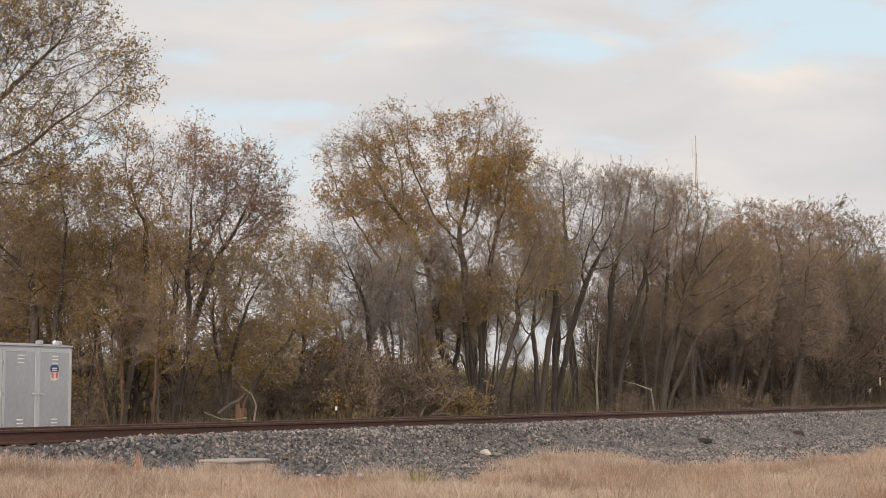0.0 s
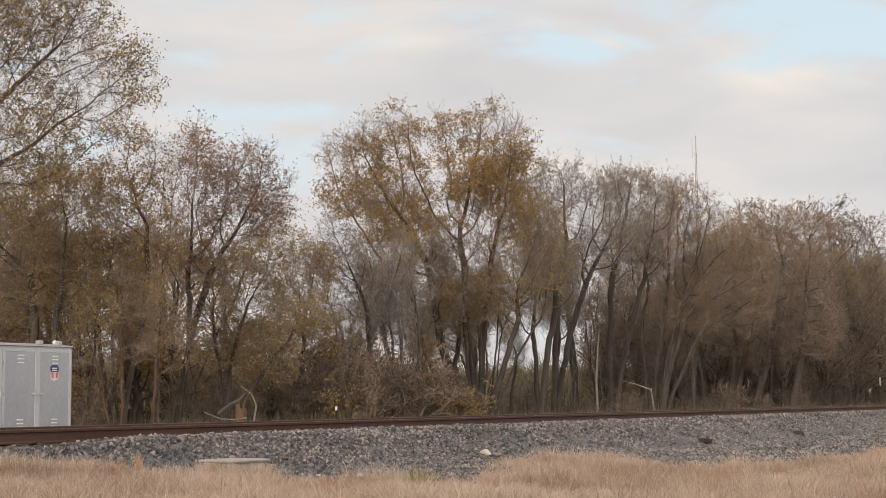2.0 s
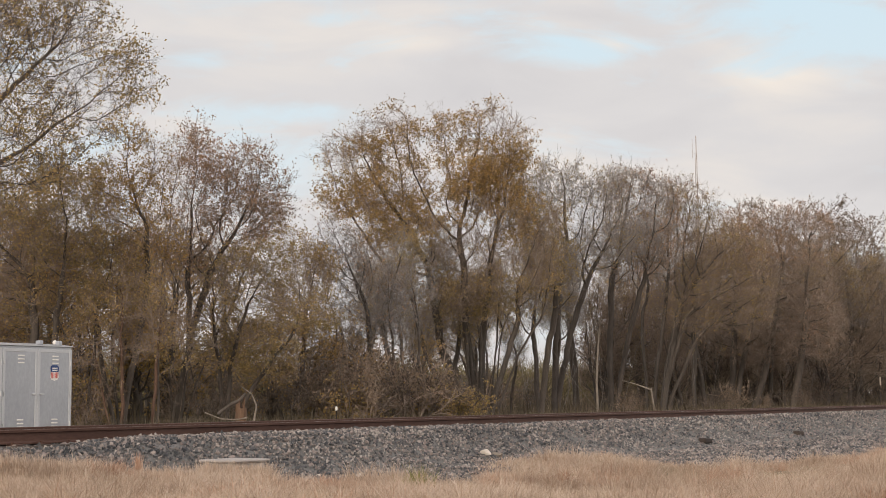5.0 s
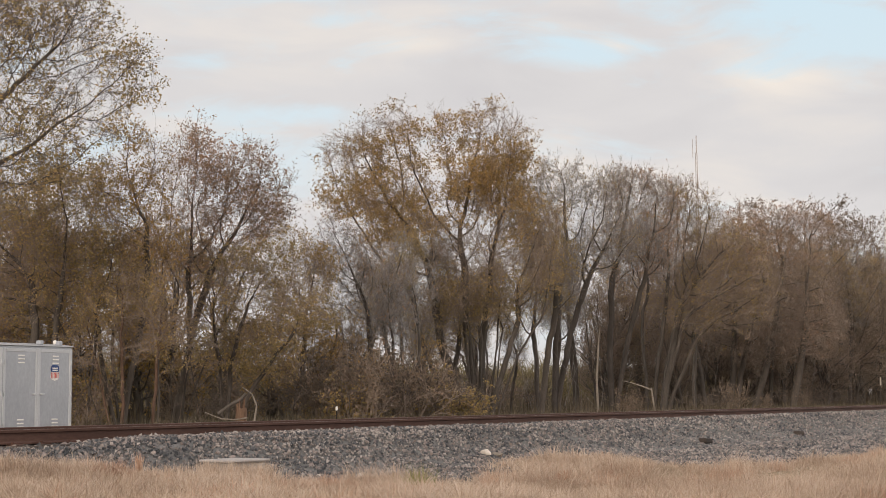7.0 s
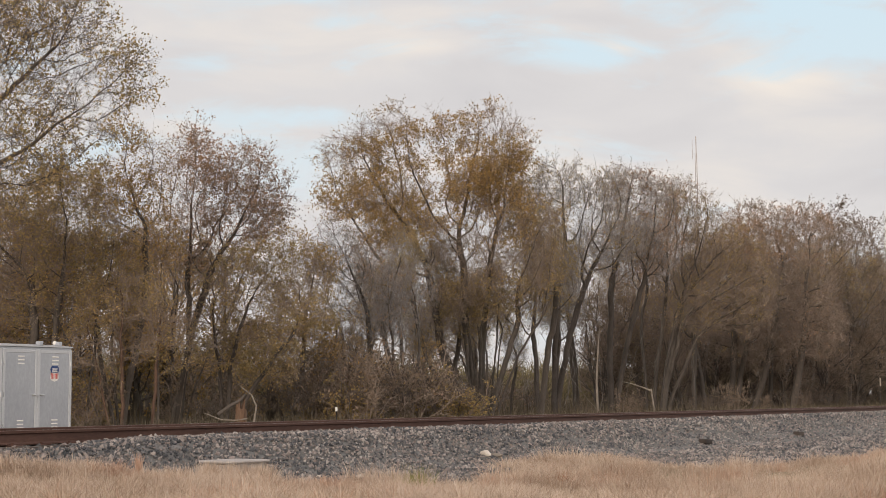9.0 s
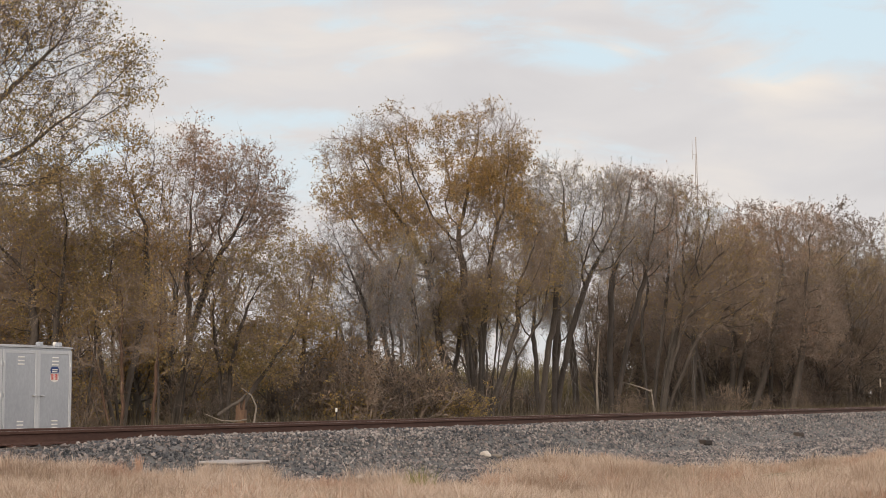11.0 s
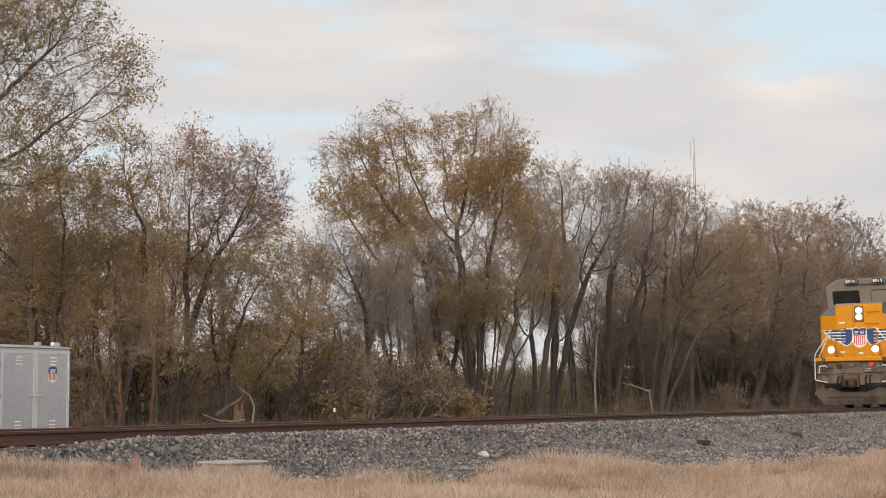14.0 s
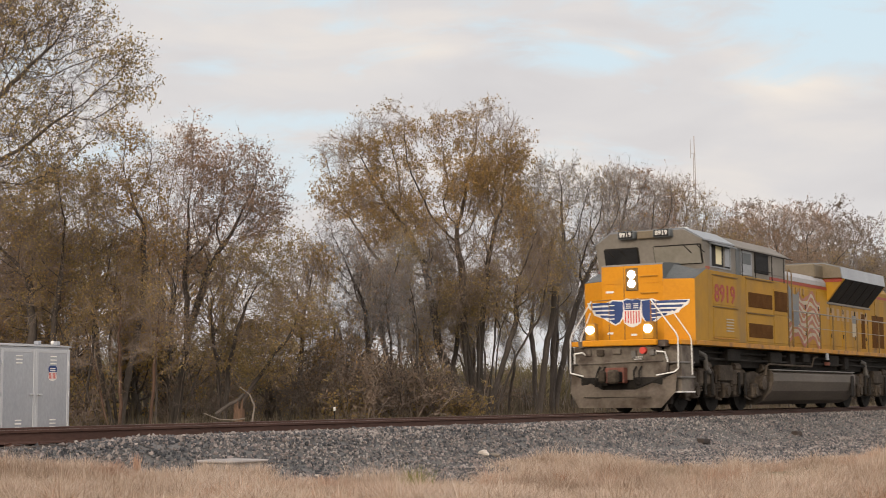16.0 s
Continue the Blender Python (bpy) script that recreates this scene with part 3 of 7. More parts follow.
def lobe_points(rng, crown, per, inset):
    """Places spread through the lobes of a crown, thicker towards their outside; crown: (aside, height, half-width, half-height[, depth]) of each lobe."""
    out = []
    for lobe in crown:
        uc, zc, ru, rz = lobe[:4]
        wc = lobe[4] if len(lobe) > 4 else 0.0
        ru, rz = max(0.3, ru - inset), max(0.3, rz - inset)
        rw = 0.75 * min(ru, rz) + 0.25 * max(ru, rz)
        n = int(per * 4.19 * ru * rz * rw)
        d = unit(rng.normal(size=(n, 3))) * (rng.random(n) ** 0.42)[:, None]
        # an uneven outline
        d *= 1 + 0.16 * np.sin(d[:, :1] * 7 + uc * 5) * np.sin(d[:, 2:] * 6 + zc * 3)
        out.append(SIDE * (uc + d[:, :1] * ru) + DEEP * (wc + d[:, 1:2] * rw) + np.array((0, 0, 1.0)) * (zc + d[:, 2:] * rz))
    p = np.concatenate(out)
    return p[p[:, 2] > 0.25]


def grow(seed, stems, crown, per=14.0, step=0.2, reach=2.2, kill=0.24, inertia=0.55, up=0.06, jitter=0.16, inset=0.08):
    """A branching skeleton that grows from the stems towards free places in the crown until it fills it.
    stems: (foot aside, foot deep, top aside, top deep, top height, bow). Gives places, parents and the stem share of each node."""
    rng = np.random.default_rng(seed)
    aim = lobe_points(rng, crown, per, inset)
    pos, par, share = [], [], []
    for u0, w0, u1, w1, z1, bow in stems:
        a, b = SIDE * u0 + DEEP * w0 + np.array((0, 0, -0.25)), SIDE * u1 + DEEP * w1 + np.array((0, 0, z1))
        n = max(4, int(np.linalg.norm(b - a) / (step * 1.6)))
        drift = np.cumsum(rng.normal(size=(n + 1, 3)) * 0.028, axis=0)
        drift -= drift[:1]
        for i in range(n + 1):
            t = i / n
            pos.append(a + (b - a) * t + SIDE * bow * math.sin(math.pi * t) + drift[i] * min(1, 2 * t))
            par.append(len(pos) - 2 if i else -1)
            share.append(1 - t)
    pos, par, share = np.array(pos), np.array(par), np.array(share)
    way = np.zeros_like(pos)
    way[par >= 0] = unit(pos[par >= 0] - pos[par[par >= 0]])
    d = np.linalg.norm(aim[:, None] - pos[None], axis=2)
    near, dist = d.argmin(1), d.min(1)
    kids = np.bincount(par[par >= 0], minlength=len(pos))
    for _ in range(170):
        # a node forks three times at most
        free = kids[near] < 3
        aim, near, dist = aim[free], near[free], dist[free]
        live = dist < reach
        if not live.any():
            # nothing in reach: lengthen the stem nearest to what is left
            k = dist.argmin() if len(dist) else -1
            if k < 0:
                break
            live = np.zeros(len(dist), bool)
            live[k] = True
        pull = np.zeros((len(pos), 3))
        np.add.at(pull, near[live], unit(aim[live] - pos[near[live]]))
        src = np.unique(near[live])
        dr = unit(unit(pull[src]) + way[src] * inertia + np.array((0, 0, up)) + rng.normal(size=(len(src), 3)) * jitter)
        fresh = pos[src] + dr * step * rng.uniform(0.8, 1.2, (len(src), 1))
        base = len(pos)
        kids[src] += 1
        kids = np.concatenate([kids, np.zeros(len(src), int)])
        pos, par, share, way = np.concatenate([pos, fresh]), np.concatenate([par, src]), np.concatenate([share, np.zeros(len(src))]), np.concatenate([way, dr])
        nd = np.linalg.norm(aim[:, None] - fresh[None], axis=2)
        k = nd.argmin(1)
        m = nd[np.arange(len(aim)), k]
        closer = m < dist
        near, dist = np.where(closer, base + k, near), np.where(closer, m, dist)
        left = dist > kill
        aim, near, dist = aim[left], near[left], dist[left]
        if not len(aim) or len(pos) > 14000:
            break
    return rng, pos, par, share, way


def skeleton_tubes(pos, par, way, rad, keep):
    """Tapered tubes along a skeleton: each branch goes on from its parent's ring where it is the main one."""
    n = len(pos)
    main = np.full(n, -1)
    for i in range(n):
        p = par[i]
        if p >= 0 and (main[p] < 0 or rad[i] > rad[main[p]]):
            main[p] = i
    turn = np.zeros((n, 3))
    for i in range(n):
        p = par[i]
        t = way[i] if p >= 0 else np.array((0, 0, 1.0))
        u = turn[p] if p >= 0 else np.array((1.0, 0.13, 0))
        u = u - t * (u @ t)
        l = math.sqrt(u @ u)
        turn[i] = u / l if l > 1e-3 else np.cross(t, (0.3, 0.5, 0.8))
    chunks = []
    for sides, pick in ((8, rad >= 0.05), (5, (rad >= 0.02) & (rad < 0.05)), (3, rad < 0.02)):
        i = np.nonzero(pick & keep & (par >= 0))[0]
        if not len(i):
            continue
        p = par[i]
        lead = main[p] == i
        a = np.arange(sides) * 2 * np.pi / sides
        ca, sa = np.cos(a)[None, :, None], np.sin(a)[None, :, None]
        u0 = np.where((lead & (par[p] >= 0))[:, None], turn[p], turn[i])
        t0 = np.where((lead & (par[p] >= 0))[:, None], way[p], way[i])
        r0 = np.where(lead, rad[p], np.minimum(rad[i] * 1.15, rad[p]))
        lo = pos[p][:, None] + (u0[:, None] * ca + np.cross(t0, u0)[:, None] * sa) * r0[:, None, None]
        hi = pos[i][:, None] + (turn[i][:, None] * ca + np.cross(way[i], turn[i])[:, None] * sa) * rad[i][:, None, None]
        v = np.concatenate([lo, hi], 1).reshape(-1, 3)
        s = np.arange(sides)
        f = np.stack([s, (s + 1) % sides, (s + 1) % sides + sides, s + sides], 1)[None] + (np.arange(len(i)) * 2 * sides)[:, None, None]
        chunks.append((v, f.reshape(-1, 4)))
    return merge(chunks)


def grown_meshes(seed, stems, crown, base=0.16, fine=0.006, leaf=0.5, leaf_size=0.034, leaves_each=2, twigs=4, twig_len=0.55, clumping=1.4, dead=0.0, spray=4, shoots=0.22, **habit):
    """Trunk, twig and leaf meshes of a tree whose limbs have grown to fill its crown. dead: height below which the twigs bear no leaves."""
    rng, pos, par, share, way = grow(seed, stems, crown, **habit)
    n = len(pos)
    area = np.zeros(n)
    tip = np.ones(n, bool)
    tip[par[par >= 0]] = False
    power = 2.35
    for i in range(n - 1, -1, -1):
        if tip[i]:
            area[i] += (fine * 1.1) ** power
        if par[i] >= 0:
            area[par[i]] += area[i]
    rad = area ** (1 / power)
    stem = share > 0
    scale = base / max(rad[stem].max(), 1e-6)
    rad = np.where(rad > 0.02, 0.02 + (rad - 0.02) * max(0.5, min(2.5, scale)), rad)
    rad[par < 0] *= 1.3
    root = np.arange(n)
    for i in range(n):
        if par[i] >= 0:
            root[i] = root[par[i]]
    wood = [skeleton_tubes(pos, par, way, rad, (rad > fine * 1.9) & (root == k)) for k in np.unique(root) if ((rad > fine * 1.9) & (root == k) & (par >= 0)).any()]
    low = skeleton_tubes(pos, par, way, rad, rad <= fine * 1.9)
    # fine twigs on the thin branches, in two orders
    thin = np.nonzero((rad < 0.03) & (share == 0))[0]
    who = np.repeat(thin, twigs)
    m = len(who)
    out = unit(way[who] * rng.uniform(0.5, 1.3, (m, 1)) + unit(rng.normal(size=(m, 3))) * 0.85 + np.array((0, 0, 0.12)))
    ln = twig_len * rng.uniform(0.35, 1.1, m)
    P3 = np.stack([pos[who], pos[who] + out * ln[:, None] * 0.5 + rng.normal(size=(m, 3)) * 0.02, pos[who] + out * ln[:, None] + rng.normal(size=(m, 3)) * 0.05], 1)
    R3 = np.full((m, 3), fine * 0.8)
    two = np.repeat(np.arange(m), spray)
    at = rng.uniform(0.15, 0.9, len(two))[:, None]
    st = P3[two, 0] * (1 - at) + P3[two, 2] * at
    en = st + unit(out[two] + rng.normal(size=(len(two), 3)) * 0.6) * (ln[two] * rng.uniform(0.35, 0.7, len(two)))[:, None]
    P4 = np.stack([st, en], 1)
    tri = np.concatenate([low[1][:, [0, 1, 2]], low[1][:, [0, 2, 3]]])
    # long bare shoots that stand out of the crown
    q = np.nonzero(tip & (pos[:, 2] > np.quantile(pos[:, 2], 0.45)))[0]
    q = q[rng.random(len(q)) < shoots]
    end = pos[q] + unit(way[q] + np.array((0, 0, 0.55)) + rng.normal(size=(len(q), 3)) * 0.2) * rng.uniform(0.45, 1.0, (len(q), 1))
    sprays = merge([(low[0], tri), cones(np.stack([pos[q], end], 1), np.full((len(q), 2), fine * 0.8)), cones(P3, R3), cones(P4, np.full((len(P4), 2), fine * 0.6))])
    # leaves at the twigs, dense in some parts of the crown and sparse in others
    ends = np.concatenate([P3[:, 2], P4[:, 1], P4.mean(1)])
    ph = rng.uniform(0, 6.28, 5)
    clump = sum(np.sin(ends @ (unit(rng.normal(size=3)) * w) + ph[i]) for i, w in enumerate((1.0, 1.6, 2.4, 3.6, 5.0))) / 5
    hold = np.clip(leaf * (1 + clumping * 1.6 * clump), 0, 1) * np.clip((ends[:, 2] - dead) / 0.8 + 0.5, 0.06, 1)
    c = ends[rng.random(len(ends)) < hold]
    c = np.repeat(c, leaves_each, axis=0) + rng.normal(size=(len(c) * leaves_each, 3)) * 0.05
    k = len(c)
    sz = rng.uniform(0.6, 1.35, k)[:, None, None] * leaf_size
    shape = np.array([(-1.0, 0, 0), (0, 0.55, 0.18), (1.0, 0, -0.1), (0, -0.55, 0.18)])
    v = np.einsum("nij,kj->nki", turns(rng, k), shape) * sz + c[:, None, :]
    tri = (np.array([(0, 2, 1), (0, 3, 2)])[None] + (np.arange(k) * 4)[:, None, None]).reshape(-1, 3)
    return wood, sprays, (v.reshape(-1, 3), tri)


def grown_tree(name, x, y, label, category, bark, twig, leafm, group="", **spec):
    return planted(name, x, y, label, category, bark, twig, leafm, group, grown_meshes(**spec))


ROW = "trees along the railway"
left_tree = grown_tree("tree", 21.9, 27.0, "tall elm with a spreading half-bare crown of brown-olive leaves", "tree", BARK_DARK, TWIG_DARK, LEAF_OLIVE, ROW, seed=11,
     stems=[(-0.3, 0, 0.99, 0, 5.94, -0.12), (-0.3, 0.1, 0.27, 0.4, 7.21, 0.0), (-0.42, 0, -1.46, -0.5, 6.58, 0.0), (-0.24, -0.1, 1.07, -0.3, 5.18, -0.25)],
     crown=[(1.48, 9.11, 1.85, 1.36), (2.74, 9.23, 1.11, 1.11), (3.82, 8.2, 0.93, 0.86), (3.96, 7.56, 0.84, 0.59), (2.02, 7.44, 1.6, 0.99), (2.78, 6.55, 1.11, 0.74), (1.29, 6.06, 1.36, 1.11), (-0.62, 7.72, 1.48, 2.47)],
     base=0.2, per=43, kill=0.208, fine=0.005, leaf=0.30, leaf_size=0.036, leaves_each=1, twig_len=0.46, up=0.02)
grown_tree("tree", 26.5, 29.0, "leafy olive tree leaning out of the wood", "tree", BARK_DARK, TWIG, LEAF_OLIVE, ROW, seed=31,
     stems=[(-0.17, 0, -0.02, 0, 3.53, 0.07), (0.53, 0, 0.69, 0, 3.81, -0.11), (1.17, 0.3, 1.54, 0, 3.52, 0.07), (1.88, -0.2, 0.7, -0.4, 2.95, 0.14)],
     crown=[(-0.05, 4.83, 1.7, 1.56), (0.79, 6.12, 1.14, 0.78), (-0.59, 3.4, 1.56, 1.28), (1.53, 4.39, 1.14, 1.28), (-1.77, 5.13, 1.14, 1.42)],
     base=0.14, per=37.9, fine=0.006, leaf=0.4, leaf_size=0.032, twig_len=0.55, up=-0.02, clumping=0.9)
rust_tree = grown_tree("tree", 28.5, 28.0, "dense tree with rust and olive autumn leaves on several stems", "tree", BARK_DARK, TWIG, LEAF_OCHRE, ROW, seed=12,
     stems=[(0.04, 0, 0.01, 0, 4.18, -0.09), (0.04, 0, 0.51, 0, 5.36, 0.12), (0.9, 0.4, 0.89, 0.3, 4.32, 0.06), (0.07, -0.2, -0.72, -0.3, 4.33, -0.15)],
     crown=[(-0.01, 5.98, 1.1, 1.1), (0.79, 6.94, 0.66, 0.88), (-0.98, 6.43, 0.88, 0.66), (0.52, 4.79, 1.17, 1.24), (-0.65, 4.2, 1.17, 1.17), (0.11, 7.77, 0.88, 0.41), (0.25, 2.88, 1.32, 1.02)],
     base=0.16, per=45.5, fine=0.006, leaf=0.4, leaf_size=0.032, twig_len=0.5, clumping=1.2)
grown_tree("tree", 27.9, 26.3, "slender red-barked tree with fine brown foliage", "tree", BARK_RED, TWIG, LEAF_OLIVE, ROW, seed=13,
     stems=[(-0.77, 0, -0.83, 0, 3.5, 0.06), (0.03, 0, 0.2, 0, 3.21, -0.07), (-0.89, 0, -1.69, 0, 2.37, 0.0)],
     crown=[(-0.57, 3.07, 1.41, 1.2), (-1.4, 2.17, 1.13, 0.85), (0.28, 2.47, 0.85, 0.99)],
     base=0.12, per=35.4, fine=0.006, leaf=0.45, leaf_size=0.03, twig_len=0.55, up=-0.03)
bare_tree = grown_tree("tree", 33.1, 30.0, "half-bare tree with an open fan of grey twigs", "tree", BARK_DARK, TWIG, LEAF_BROWN, ROW, seed=14,
     stems=[(-0.37, 0, 0.03, 0.0, 4.55, 0.14), (-0.29, 0.1, -0.28, 0.22, 4.25, -0.1), (-0.17, 0, 0.86, -0.18, 4.25, -0.14), (-0.01, 0.1, 1.43, 0.16, 3.54, -0.22), (-0.21, -0.1, 0.36, -0.34, 3.25, 0.08), (0.04, 0, -0.34, 0.0, 3.16, 0.06)],
     crown=[(0.22, 7.63, 0.82, 1.15), (0.29, 8.39, 0.63, 0.56), (1.47, 7.46, 1.15, 0.96), (2.13, 7.87, 0.66, 0.56), (2.55, 6.86, 0.79, 0.69), (1.89, 6.11, 1.4, 0.99), (0.07, 5.79, 0.99, 1.48), (0.99, 4.95, 1.48, 0.99)],
     base=0.16, per=60, fine=0.0065, leaf=0.2, leaf_size=0.036, twig_len=0.55, clumping=1.2)
grown_tree("tree", 32.4, 27.5, "low leaning tree with brown-green leaves", "tree", BARK_DARK, TWIG, LEAF_OLIVE, ROW, seed=15,
     stems=[(-0.19, 0, 0.34, 0, 3.15, -0.16), (0.12, 0, 1.68, 0, 2.67, -0.39), (-0.27, 0, -0.53, 0, 3.47, 0.08), (-0.82, 0, -1.31, 0, 2.53, 0.06)],
     crown=[(0.42, 3.97, 1.34, 0.95), (1.36, 4.75, 0.95, 0.87), (-0.36, 2.71, 1.26, 1.1), (1.84, 3.32, 0.95, 0.95), (0.74, 2.07, 1.1, 0.95)],
     base=0.14, per=45.5, fine=0.006, leaf=0.5, leaf_size=0.032, twig_len=0.55, up=-0.02)
grown_tree("tree", 37.5, 29.5, "low bushy tree with ochre and grey foliage", "tree", BARK, TWIG, LEAF_OCHRE, ROW, seed=16,
     stems=[(0.01, 0, 0.46, 0, 3.25, 0.09), (-0.06, 0, -0.78, 0, 2.72, -0.09), (0.47, 0, 1.35, 0, 2.71, 0.11), (0.82, 0, 1.71, 0, 2.0, 0.0)],
     crown=[(0.11, 3.3, 1.24, 1.42), (1.08, 2.58, 1.07, 1.42), (-0.24, 1.88, 1.07, 1.07), (0.81, 4.72, 0.8, 1.07), (1.88, 1.69, 0.89, 1.07)],
     base=0.11, per=43, fine=0.007, leaf=0.42, leaf_size=0.034, twig_len=0.55, up=0.0)
grown_tree("tree", 41.7, 28.6, "bare grey tree with fine arching twigs", "tree", BARK_DARK, TWIG_GREY, LEAF_BROWN, ROW, seed=17,
     stems=[(-0.0, 0, 0.01, 0, 3.57, 0.08), (-0.04, 0, -0.75, 0, 3.58, -0.19), (-0.09, 0, -1.69, 0, 2.83, -0.38), (0.19, 0, 0.86, 0, 3.57, 0.19)],
     crown=[(-1.5, 5.74, 1.14, 1.14), (-2.26, 5.36, 0.76, 1.14), (-0.75, 4.59, 1.32, 1.51), (0.2, 3.44, 1.14, 1.32), (-1.32, 3.45, 1.32, 1.14), (-1.89, 6.6, 0.57, 0.57), (0.87, 4.58, 0.76, 1.14)],
     base=0.12, per=37.9, fine=0.0065, leaf=0.05, leaf_size=0.036, twig_len=0.66, up=0.02)
main_tree = grown_tree("tree", 49.9, 31.0, "tall broad elm with a golden-brown autumn crown", "tree", BARK, TWIG, LEAF_OCHRE, ROW, seed=21,
     stems=[(0.22, 0, -1.84, 0.17, 5.02, -0.36), (0.36, 0.1, -0.98, -0.12, 5.75, -0.17), (0.27, 0.3, -0.48, 0.46, 3.9, -0.24), (0.62, -0.1, 0.17, -0.27, 5.0, 0.05), (0.75, 0.2, 0.51, 0.2, 5.99, -0.07), (0.88, 0, 1.16, 0.0, 5.98, -0.1), (1.1, 0, 1.61, -0.22, 4.99, 0.05), (0.97, 0.2, 1.97, 0.36, 4.13, -0.12), (0.07, -0.1, -2.27, -0.27, 3.91, -0.48)],
     crown=[(-4.3, 10.45, 1.28, 1.06), (-2.4, 11.34, 1.1, 0.92), (-3.41, 10.78, 1.1, 1.21), (-3.74, 8.65, 1.65, 1.21), (-2.41, 8.76, 1.54, 1.54), (1.16, 11.32, 1.54, 0.92), (2.04, 10.3, 1.1, 1.43), (0.92, 9.41, 1.65, 1.54), (1.8, 8.06, 1.32, 1.32), (-0.62, 11.1, 0.66, 0.99), (-1.09, 6.96, 2.2, 1.54), (0.46, 6.73, 1.76, 1.54), (-2.64, 6.75, 1.54, 1.1), (-2.0, 5.17, 2.0, 1.1), (0.9, 5.07, 2.3, 1.2)],
     base=0.2, per=22.8, step=0.24, kill=0.264, fine=0.0075, leaf=0.5, leaf_size=0.04, twig_len=0.66, clumping=2.0, up=0.03, dead=6.8)
grown_tree("tree", 50.4, 29.9, "leaning multi-stemmed tree with bare lower trunks", "tree", BARK_DARK, TWIG, LEAF_OLIVE, ROW, seed=22,
     stems=[(-0.04, 0, 1.1, 0, 3.97, -0.09), (0.18, 0, 1.86, 0, 3.52, -0.22), (-1.13, 0, -2.08, 0, 3.99, 0.0), (-0.47, 0, -0.34, 0, 3.32, 0.07), (0.4, 0, 0.54, 0, 3.31, -0.09), (-0.69, 0, -0.88, 0, 3.76, 0.0)],
     crown=[(1.67, 5.82, 1.32, 1.54), (0.12, 4.72, 1.54, 1.32), (-1.64, 4.3, 1.32, 1.32), (2.13, 7.36, 0.99, 1.32)],
     base=0.17, per=27.8, fine=0.0075, leaf=0.25, leaf_size=0.038, twig_len=0.66)
pole_tree = grown_tree("tree", 53.6, 29.5, "upright dark-trunked tree forking into thin limbs", "tree", BARK_DARK, TWIG_GREY, LEAF_OLIVE, ROW, seed=23,
     stems=[(0.03, 0, -0.15, 0, 3.87, 0.09), (0.03, 0, 0.77, 0, 4.09, -0.09), (-0.08, 0, -0.84, 0, 3.41, -0.09)],
     crown=[(0.12, 7.18, 1.14, 1.83), (-0.43, 8.81, 0.91, 1.37), (0.79, 5.79, 1.14, 1.37)],
     base=0.17, per=32.9, fine=0.0075, leaf=0.25, leaf_size=0.038, twig_len=0.66)
open_tree = grown_tree("tree", 59.6, 31.5, "open tree with crossing dark trunks and a thin grey crown", "tree", BARK_DARK, TWIG_GREY, LEAF_OLIVE, ROW, seed=24,
     stems=[(-0.49, 0, -0.11, 0.0, 5.69, -0.15), (-0.36, 0.2, 0.85, 0.26, 5.38, -0.24), (0.76, 0.3, -0.01, 0.48, 3.86, 0.21), (1.89, -0.2, -0.94, -0.5, 3.66, -0.13), (-0.24, 0, 1.49, -0.18, 4.0, -0.18), (0.01, 0.5, 0.77, 0.5, 4.76, 0.0), (0.26, 0.1, -0.35, 0.4, 4.77, 0.15)],
     crown=[(-0.22, 9.99, 1.26, 1.38), (0.3, 10.88, 0.88, 0.75), (1.3, 9.59, 1.13, 1.13), (2.2, 10.36, 1.13, 1.01), (0.88, 7.3, 1.76, 1.51), (2.67, 8.31, 1.26, 1.51), (-0.72, 10.89, 0.63, 0.75)],
     base=0.17, per=22.8, step=0.24, kill=0.264, fine=0.008, leaf=0.07, leaf_size=0.038, twig_len=0.72, clumping=1.0)
grown_tree("tree", 63.4, 31.0, "grey half-bare tree with pale trunk", "tree", BARK, TWIG_GREY, LEAF_BROWN, ROW, seed=25,
     stems=[(-0.07, 0, 0.16, 0.0, 5.59, -0.05), (0.14, 0, 1.18, 0.0, 5.26, -0.13), (-0.38, 0, -0.62, 0.0, 4.63, -0.07), (-0.64, 0.2, 0.39, 0.32, 4.94, -0.1), (0.4, 0, 1.67, -0.18, 4.46, -0.16)],
     crown=[(0.46, 10.38, 1.18, 1.31), (1.39, 10.64, 1.05, 1.0), (2.31, 9.96, 1.18, 1.18), (0.81, 7.84, 1.84, 1.84), (2.13, 7.83, 1.31, 1.58)],
     base=0.17, per=22.8, step=0.24, kill=0.264, fine=0.008, leaf=0.12, leaf_size=0.04, twig_len=0.72)
arch_tree = grown_tree("tree", 68.1, 31.0, "wide tree with long arching limbs and dull olive leaves", "tree", BARK_DARK, TWIG, LEAF_OLIVE, ROW, seed=26,
     stems=[(-0.11, 0, 0.57, 0.0, 5.18, -0.05), (0.41, 0, 1.61, 0.0, 4.67, -0.2), (-0.41, 0, -0.56, 0.0, 5.02, 0.0), (0.28, 0, 1.4, 0.0, 5.35, -0.08), (0.55, 0.2, 1.97, 0.32, 3.83, -0.17), (0.14, -0.2, 0.98, -0.32, 4.18, -0.06)],
     crown=[(1.34, 10.48, 1.39, 1.17), (2.44, 9.91, 1.05, 1.11), (0.74, 8.51, 1.94, 1.94), (2.95, 7.94, 1.94, 1.66), (4.34, 7.65, 1.66, 1.25), (2.07, 5.71, 2.5, 1.94), (4.57, 5.69, 1.66, 1.66)],
     base=0.2, per=17.7, step=0.26, kill=0.288, fine=0.009, leaf=0.1, leaf_size=0.04, twig_len=0.77)
